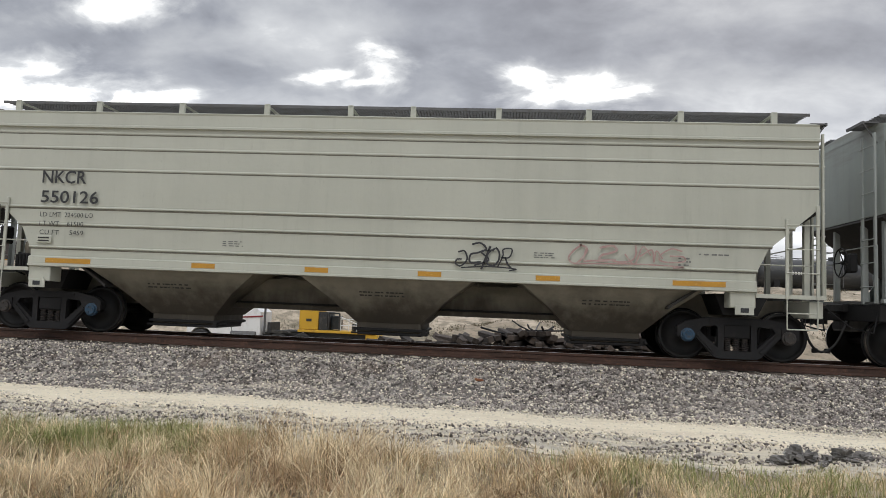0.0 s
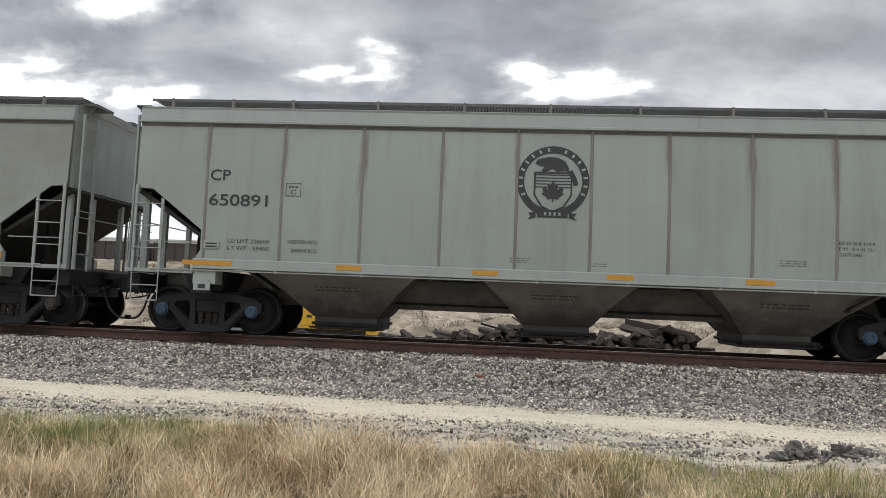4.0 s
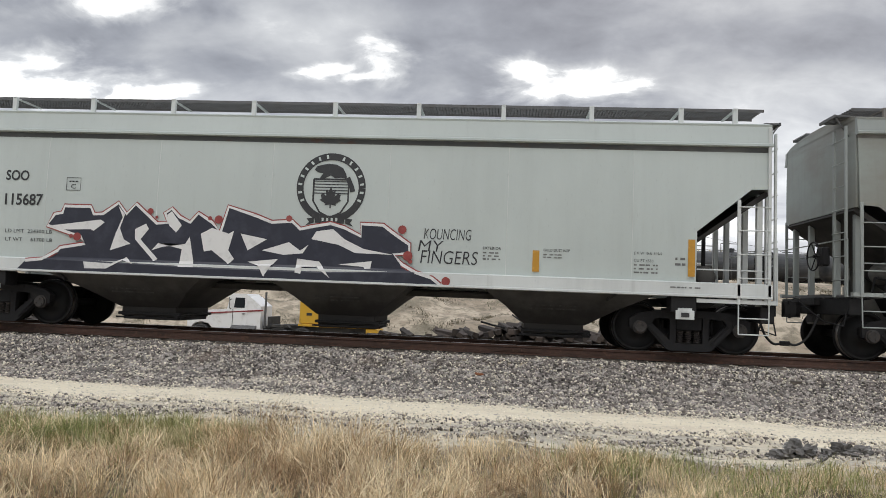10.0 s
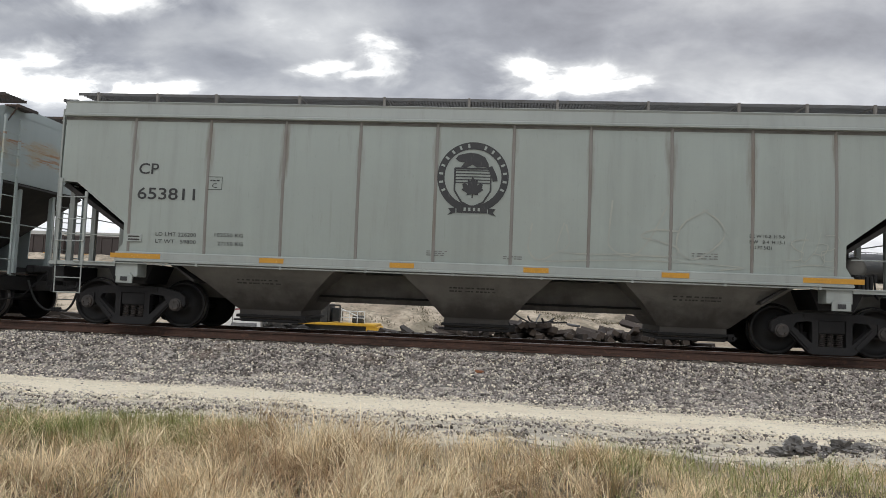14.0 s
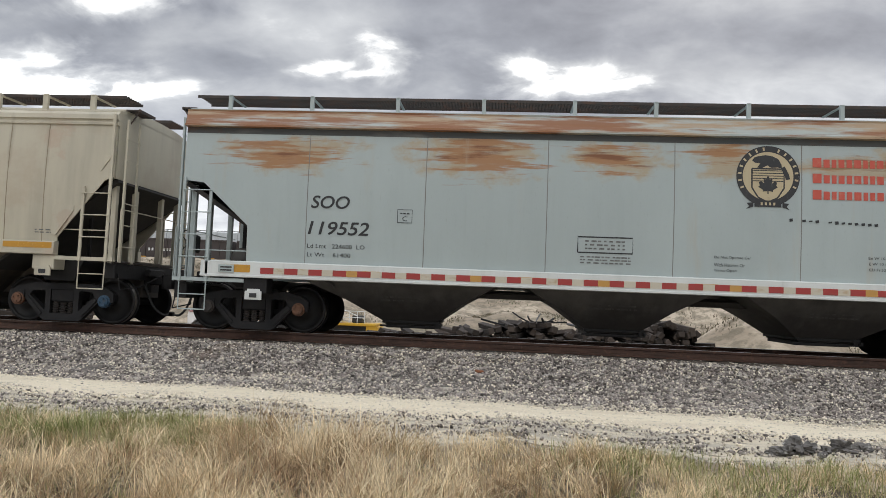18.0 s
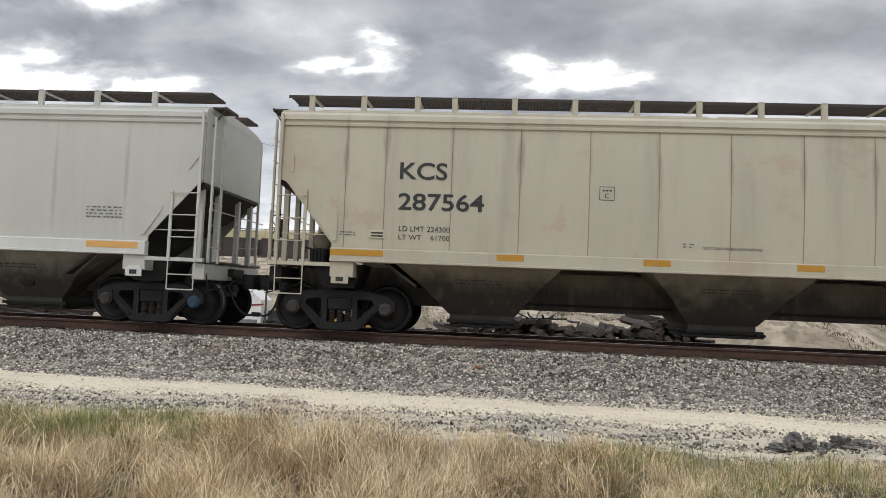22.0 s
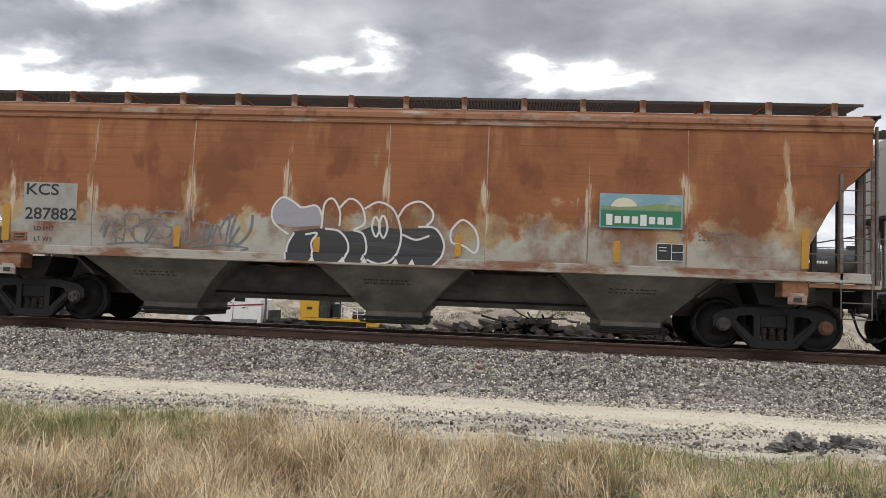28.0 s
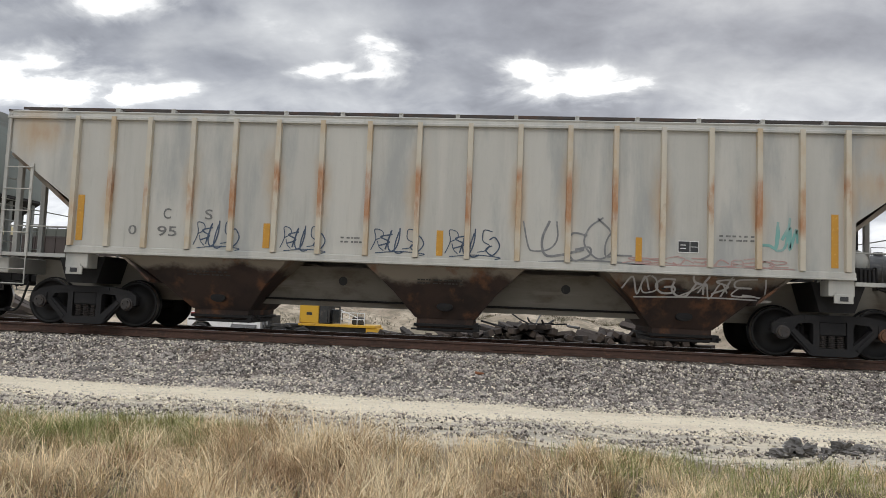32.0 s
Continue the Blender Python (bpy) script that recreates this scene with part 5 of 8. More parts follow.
    ring = [(cx, -0.6 + 0.27 * math.cos(k * math.tau / 20), zb + 0.66 + 0.27 * math.sin(k * math.tau / 20)) for k in range(21)]
    for p, q in zip(ring, ring[1:]):
        rod(wheel, p, q, 0.014, 5)
    for k in range(5):
        rod(wheel, (cx - s * 0.05, -0.6, zb + 0.66), ring[k * 4], 0.011, 5)
    rod(wheel, (bx2, -0.6, zb + 0.66), (cx, -0.6, zb + 0.66), 0.03)
    part("brake_wheel", wheel, steel_dark, box)
    res = lathe([(-0.42, 0.02), (-0.42, 0.12), (-0.36, 0.19), (-0.3, 0.21), (0.3, 0.21), (0.36, 0.19), (0.42, 0.12), (0.42, 0.02)], 18, "y")
    res.transform(pose(s * (sx + 0.28), -0.75, zb + 0.38))
    part("air_reservoir", smooth(res), S.get("tankmat", U), car)
    vb = block(-0.16, 0.16, -0.2, 0.2, -0.15, 0.15, 0.03)
    for k in range(4):
        rod(vb, (-0.1 + 0.07 * k, -0.24, -0.12), (-0.1 + 0.07 * k, -0.24, 0.12), 0.03)
    vb.transform(pose(s * (sx + 0.3), -1.15, zb + 0.1))
    part("brake_valve", vb, steel_dark, car)
    pipe = rods([(s * (sx + 0.3), -1.0, zb + 0.2), (s * (sx + 0.65), -1.0, zb + 0.28), (s * (sx + 0.7), -0.95, zb - 0.1), (s * (he - 0.3), -0.6, zb - 0.15)], 0.018)
    rod(pipe, (-hc * 1.2, -0.48, zc + 0.12), (hc * 1.2, -0.48, zc + 0.12), 0.022)
    part("brake_pipe", pipe, steel_dark, car)
    # painted marks
    for x0, x1, z0, z1 in S["yellow"]:
        bm = bmesh.new()
        off = 0.052 if z1 - z0 < 0.2 else 0.010
        zc_ = (z0 + z1) / 2
        slab(bm, x0, x1, (skin(zc_) if off < 0.02 else -1.60) - off, (skin(zc_) if off < 0.02 else -1.60) - off + 0.006, z0, z1)
        part("reflective_strip", bm, S.get("tape", yellow), car)
    text_lines(car, S["text"], lambda z: skin(z) - S.get("text_lift", 0.0) if z > zs else -1.645, S.get("ink", letter_black), S.get("bold", 0.012), S.get("slant", 0.0))
    if "placard" in S:
        a, b, c, d = S["placard"]
        bm = bmesh.new()
        ribbon(bm, [(a, c), (b, c), (b, d), (a, d), (a, c)], 0.012, skin, 0.008, False)
        plq = part("stencil_box", bm, S.get("ink", letter_black), car)
        part("stencil_letter", letters("C", a + 0.09, b - 0.09, c + 0.03, 0.09, skin, 0.008), S.get("ink", letter_black), plq)
        bars(car, a + 0.05, b - 0.05, d - 0.1, d - 0.04, 1, skin, S.get("ink", letter_black))
    if "tack" in S:
        a, c = S["tack"]
        y0 = skin(c) - S.get("text_lift", 0.0) if c > zs else -1.648
        tb = part("tack_board", block(a - 0.15, a + 0.15, y0 - 0.022, y0, c - 0.075, c + 0.075, 0.008), trim, car)
        for z in (c - 0.03, c + 0.025):
            part("slot", block(a - 0.11, a + 0.11, y0 - 0.026, y0 - 0.021, z - 0.014, z + 0.014), stencil, tb)
    if "plate" in S:
        a, b, c, d = S["plate"]
        zm = (c + d) / 2
        pl = part("data_panel", block(a, b, skin(zm) - 0.010, skin(zm) - 0.004, c, d), letter_black, car, "black inspection panel with white border")
        bm = bmesh.new()
        ribbon(bm, [(a, c), (b, c), (b, d), (a, d), (a, c)], 0.014, lambda z: skin(zm) - 0.012, 0, False)
        ribbon(bm, [((a + b) / 2 + 0.03, c), ((a + b) / 2 + 0.03, d)], 0.01, lambda z: skin(zm) - 0.012, 0, False)
        ribbon(bm, [((a + b) / 2 + 0.03, (c + d) / 2), (b, (c + d) / 2)], 0.01, lambda z: skin(zm) - 0.012, 0, False)
        for k in range(2):
            ribbon(bm, [(a + 0.04, d - 0.07 - k * 0.06), (a + 0.04 + (b - a) * 0.28, d - 0.07 - k * 0.06)], 0.014, lambda z: skin(zm) - 0.012, 0, False)
        tagged(part("panel_marks", bm, letter_white, pl), kind="stuff")
    for k, (a, b, c, d, n) in enumerate(S.get("bars", ())):
        bars(car, a, b, c, d, n, skin if c > zs else lambda z: -1.645, S.get("small_ink", letter_faded), k + 11)
    return car


# ---- the cars, from the head of the shot to its end ----
CP_SEAMS = [-6.52, -5.06, -3.55, -2.07, -0.69, 0.65, 2.03, 3.48, 4.91, 6.35]
CP_SEAMS_B = [-6.5, -5.2, -3.75, -2.31, -0.95, 0.5, 1.98, 3.40, 4.79, 6.20]
CP_SEAMS_C = [-6.48, -4.99, -3.53, -2.10, -0.66, 0.75, 2.14, 3.58, 4.99, 6.41]


def grey_side(name, seams, brown):
    """Grey side paint with grime bleeding from its seams; brown: how much dust has settled on it."""
    return paint(name, (0.300, 0.336, 0.312), dirt=0.5, island=0.05, extra=[((0.215, 0.195, 0.16), (0.22, 0.22, 0.4), 0.40, 0.64, brown), ((0.15, 0.125, 0.10), (5, 5, 0.8), 0.12, 0.60, 0.8, ("blobs", [(x, 3.55, 0.11, 0.85) for x in seams])),
                                                                            ((0.19, 0.175, 0.15), (0.5, 0.5, 6), 0.5, 0.75, 0.5, ("bias", 3.95, 0.5))])


grey_cp = grey_side("grey hopper paint", CP_SEAMS, 0.15)
grey_cp_dusty = grey_side("dusty grey hopper paint", CP_SEAMS_B, 0.7)
grey_cp_clean = grey_side("plain grey hopper paint", CP_SEAMS_C, 0.1)
# shade below the eaves put into two strip colours, the second rust-flecked
eave_grey = mat("grey painted eave shade", (0.15, 0.145, 0.13), [((0.07, 0.065, 0.055), (2, 2, 4), 0.45, 0.7, 0.7), ((0.26, 0.25, 0.23), (0.8, 1, 1), 0.55, 0.72, 0.6)], 0.8)
eave_dark = mat("dark painted eave shade with rust", (0.085, 0.09, 0.09), [((0.17, 0.17, 0.16), (1, 1, 3), 0.5, 0.72, 0.7), ((0.12, 0.06, 0.035), (1.5, 1.5, 4), 0.58, 0.72, 0.6)], 0.8)
grey_bead = mat("stained seam", (0.21, 0.20, 0.185), [((0.16, 0.13, 0.10), (6, 6, 0.8), 0.45, 0.7, 0.7)], 0.65)
grey_trim = paint("grey trim paint", (0.312, 0.336, 0.318), dirt=0.5)
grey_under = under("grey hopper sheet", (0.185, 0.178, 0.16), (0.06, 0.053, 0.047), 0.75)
# near-black, its painted-in shade deepening towards the bottom
dark_under = under("near-black hopper sheet with low shade", (0.085, 0.08, 0.072), (0.026, 0.023, 0.021), 0.8)
beige = paint("beige hopper paint", (0.475, 0.48, 0.41), dirt=0.3)
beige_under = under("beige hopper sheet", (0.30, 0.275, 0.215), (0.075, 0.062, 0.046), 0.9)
mint = paint("pale mint-grey paint", (0.505, 0.55, 0.525), dirt=0.18)
mint_sill = paint("white sill paint", (0.62, 0.64, 0.62), dirt=0.4)
SPOTS = [(-6.0, 3.37, 1.0, 0.28), (-2.4, 3.45, 0.98, 0.40), (0.05, 3.44, 0.75, 0.26), (1.95, 3.52, 0.45, 0.30), (4.5, 3.40, 0.9, 0.20), (6.85, 3.52, 1.1, 0.30), (6.4, 2.47, 0.42, 0.14)]
blue_grey = paint("blue-grey paint", (0.385, 0.44, 0.435), dirt=0.2, extra=[((0.40, 0.30, 0.17), (2.0, 1.0, 3.0), -0.06, 0.34, 0.75, ("blobs", SPOTS, 1.6)), ((0.34, 0.165, 0.065), (0.9, 1.0, 11.0), 0.14, 0.42, 0.9, ("blobs", SPOTS, 2.1)), (scaled(RUST, 0.8), (0.9, 1.0, 9.0), 0.34, 0.66, 0.85, ("blobs", SPOTS, 2.0)), ((0.42, 0.36, 0.27), (3.0, 3.0, 0.25), 0.58, 0.78, 0.45)])
blue_chord = paint("rust-streaked blue-grey chord", (0.42, 0.46, 0.44), extra=[((0.42, 0.27, 0.14), (0.5, 1.0, 5.0), 0.40, 0.54, 0.8), ((0.27, 0.11, 0.043), (0.5, 1.0, 6.0), 0.45, 0.60, 0.95)])
TAN_SEAMS = [-6.98, -6.24, -5.01, -3.76, -2.51, -1.28, -0.03, 1.22, 2.42, 3.63, 4.87, 6.12, 6.89]
WHITE_SEAMS = [-6.58, -5.17, -3.73, -2.31, -1.15, 0.01, 1.15, 2.28, 3.67, 5.12, 6.56]
tan = paint("cream hopper paint", (0.52, 0.48, 0.375), dirt=0.3, extra=[((0.20, 0.165, 0.12), (5, 5, 0.8), 0.10, 0.62, 0.6, ("blobs", [(x, 3.4, 0.07, 0.8) for x in TAN_SEAMS])), ((0.42, 0.345, 0.255), (0.5, 0.5, 0.7), 0.52, 0.68, 0.55), ((0.47, 0.35, 0.265), (0.8, 0.8, 0.9), 0.60, 0.66, 0.5), ((0.33, 0.30, 0.24), (0.9, 0.9, 0.12), 0.54, 0.72, 0.5)])
tan_under = under("sooty cream hopper sheet with low shade", (0.25, 0.205, 0.145), (0.034, 0.028, 0.024), 1.1)
white_grey = paint("white-grey hopper paint", (0.55, 0.55, 0.50), dirt=0.22, extra=[((0.33, 0.32, 0.28), (5, 5, 0.8), 0.05, 0.6, 0.55, ("blobs", [(x, 3.1, 0.06, 1.0) for x in WHITE_SEAMS]))])
white_sill = paint("clean white sill", (0.66, 0.66, 0.62), dirt=0.25)
white_under = under("sooty white-grey hopper sheet with low shade", (0.29, 0.265, 0.215), (0.045, 0.04, 0.034), 1.0)
RUSTY_SEAMS = (-7.3, -5.69, -3.75, -1.88, -0.01, 1.82, 3.66, 5.4, 7.1)
RUSTY_PANELS = [(x0 + x1) / 2 for x0, x1 in zip(RUSTY_SEAMS, RUSTY_SEAMS[1:])]
rusty = mat("rusted-through paint", (0.43, 0.42, 0.365), [
    ((0.46, 0.31, 0.15), (1.6, 1.6, 1.3), 0.42, 0.52, 0.85, ("bias", 2.10, 0.34)), ((0.33, 0.128, 0.052), (1.3, 1.3, 1.2), 0.46, 0.55, 1.0, ("bias", 2.20, 0.36)), ((0.185, 0.066, 0.03), (0.9, 0.9, 0.8), 0.40, 0.62, 0.75, ("bias", 2.75, 0.0)),
    ((0.17, 0.055, 0.027), (1.7, 1.7, 1.4), 0.30, 0.56, 0.7, ("blobs", [(x, 3.05, 0.62, 0.55) for x in RUSTY_PANELS], 1.6)),
    ((0.46, 0.21, 0.085), (1.8, 1.8, 0.45), 0.50, 0.70, 0.65, ("bias", 3.5, 0.14)), ((0.42, 0.31, 0.20), (3.0, 3.0, 0.9), 0.64, 0.78, 0.6), ((0.24, 0.09, 0.038), (0.3, 0.3, 26), 0.50, 0.72, 0.5, ("bias", 2.6, 0.1)), (scaled(RUST, 0.5), (0.4, 0.4, 17), 0.58, 0.80, 0.5, ("bias", 2.6, 0.04)),
    ((0.44, 0.24, 0.10), (4, 4, 1.2), 0.28, 0.56, 0.75, ("blobs", [(x, 2.6, 0.26, 0.62) for x in RUSTY_SEAMS], 1.6)),
    ((0.60, 0.50, 0.37), (9, 9, 1.3), 0.24, 0.50, 0.9, ("blobs", [(x, 2.62, 0.11, 0.58) for x in RUSTY_SEAMS], 2.2)), ((0.50, 0.36, 0.21), (6, 6, 1.1), 0.30, 0.60, 0.7, ("blobs", [(x, 3.5, 0.06, 0.4) for x in RUSTY_SEAMS], 2.2)), (scaled(RUST, 0.6), (9, 9, 9), 0.6, 0.74, 0.25)], 0.85, 0, 0.3, 22, island=0.07)
rusty_seam = mat("pale rust-streaked seam", (0.40, 0.33, 0.26), [((0.30, 0.125, 0.055), (4, 4, 0.9), 0.42, 0.58, 1.0), ((0.20, 0.085, 0.04), (3, 3, 1.6), 0.52, 0.66, 0.9)], 0.85, 0, 0.3, 25)
rusty_trim = mat("rusty trim", (0.30, 0.14, 0.075), [((0.42, 0.38, 0.33), (0.8, 0.8, 3), 0.52, 0.66, 0.8), (RUST_DARK, (3, 3, 3), 0.5, 0.7, 0.7)], 0.85, 0, 0.3, 25)
rusty_sill = mat("rust-streaked sill", (0.42, 0.39, 0.34), [(RUST, (0.9, 0.9, 2.2), 0.42, 0.58, 0.9), (RUST_DARK, (2, 2, 4), 0.6, 0.75, 0.6)], 0.8, 0, 0.3, 25)
STAINS = [(x, 2.75, 0.17, 0.8) for x in (-7.1, -6.4, -4.8, -3.2, -2.3, -0.5, 1.35, 2.25, 3.9, 5.57, 7.1)] + [(7.9, 3.7, 0.7, 0.45), (-7.9, 3.7, 0.7, 0.45), (7.7, 3.1, 0.5, 0.4)]
ribbed = paint("weathered white paint", (0.455, 0.445, 0.405), dirt=0.55, island=0.07, extra=[((0.30, 0.31, 0.30), (1.3, 1.3, 0.30), 0.46, 0.66, 0.75), ((0.53, 0.51, 0.46), (2.4, 2.4, 0.25), 0.56, 0.72, 0.6), ((0.44, 0.33, 0.21), (1.5, 1.5, 0.7), -0.05, 0.62, 0.8, ("blobs", STAINS)), ((0.36, 0.19, 0.09), (2.6, 2.6, 0.9), 0.28, 0.8, 0.75, ("blobs", STAINS))])
rib_tan = mat("rust-stained ribs", (0.52, 0.475, 0.385), [((0.46, 0.33, 0.19), (1.2, 1.2, 0.8), 0.44, 0.64, 0.7), ((0.36, 0.16, 0.065), (2.2, 2.2, 0.7), 0.42, 0.62, 0.9, ("band", 2.05, 3.3)), (RUST_DARK, (2.5, 2.5, 1.4), 0.60, 0.74, 0.6, ("band", 2.2, 3.0)), ((0.5, 0.49, 0.46), (2, 2, 0.6), 0.55, 0.7, 0.5)], 0.75, 0, 0.2, 20)
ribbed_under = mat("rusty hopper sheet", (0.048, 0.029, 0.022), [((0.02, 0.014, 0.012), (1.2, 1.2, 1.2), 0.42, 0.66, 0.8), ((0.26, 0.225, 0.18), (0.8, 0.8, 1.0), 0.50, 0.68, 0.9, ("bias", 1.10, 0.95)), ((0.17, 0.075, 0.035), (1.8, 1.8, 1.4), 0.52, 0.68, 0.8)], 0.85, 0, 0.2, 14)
ribbed_sill = mat("dusty centre sill", (0.24, 0.22, 0.185), [((0.12, 0.085, 0.06), (1, 1, 2), 0.46, 0.7, 0.8), ((0.32, 0.30, 0.26), (0.6, 1, 5), 0.55, 0.7, 0.6)], 0.8)

PROF_CP = [(6.68, 1.44), (6.58, 1.60), (6.58, 1.98), (7.56, 2.73), (7.88, 2.75), (7.89, 4.07)]
PROF_K = [(7.2, 1.57), (7.2, 1.66), (8.1, 2.78), (8.27, 2.85), (8.27, 3.93)]


def mirror(v):
    return [-a for a in v[::-1]] + list(v)


def cp_marks(number, weights, kg, dx):
    return [("CP", -6.50 + dx, -6.11 + dx, 2.92, 0.21), (number, -6.5 + dx, -5.37 + dx, 2.44, 0.225), ("LD LMT " + weights[0], -6.10 + dx, -5.31 + dx, 1.75, 0.075), ("LT WT   " + weights[1], -6.10 + dx, -5.31 + dx, 1.62, 0.07),
            (kg[0] + " KG", -4.95 + dx, -4.40 + dx, 1.77, 0.07), (kg[1] + " KG", -4.89 + dx, -4.40 + dx, 1.61, 0.07),
            ("EX W 10-8  H 9-9", 4.94, 5.54, 2.07, 0.06), ("E W   8-4  H 15-1", 4.94, 5.54, 1.97, 0.06), ("CU FT 5431", 4.95, 5.32, 1.87, 0.06)]


def cp_spec(x, text, brake, caps, label, yel, **more):
    S = dict(x=x, label=label, he=7.90, half=6.56, zb=1.24, zs=1.44, ze=4.06, zr=4.31, zt=4.47, prof=PROF_CP, style="panels", paint=grey_cp, under=grey_under, trim=grey_trim, sillmat=grey_under,
             seams=CP_SEAMS, bead=(0.036, 0.018), bead_mat=grey_bead, posts=[-7.37, -6.17, -4.99, -3.35, -1.71, -0.11, 1.53, 3.18, 4.79, 5.98, 7.15], post_w=0.022, post_mat=grey_bead,
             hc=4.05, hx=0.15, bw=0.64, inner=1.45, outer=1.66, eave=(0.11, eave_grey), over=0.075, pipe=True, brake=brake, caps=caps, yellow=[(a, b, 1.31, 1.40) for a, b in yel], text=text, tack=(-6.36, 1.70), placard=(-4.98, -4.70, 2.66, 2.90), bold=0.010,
             bars=[(-0.78, -0.4, 1.55, 1.66, 3), (0.62, 0.96, 1.53, 1.61, 2), (3.95, 4.4, 1.65, 1.78, 3)])
    S.update(more)
    return S


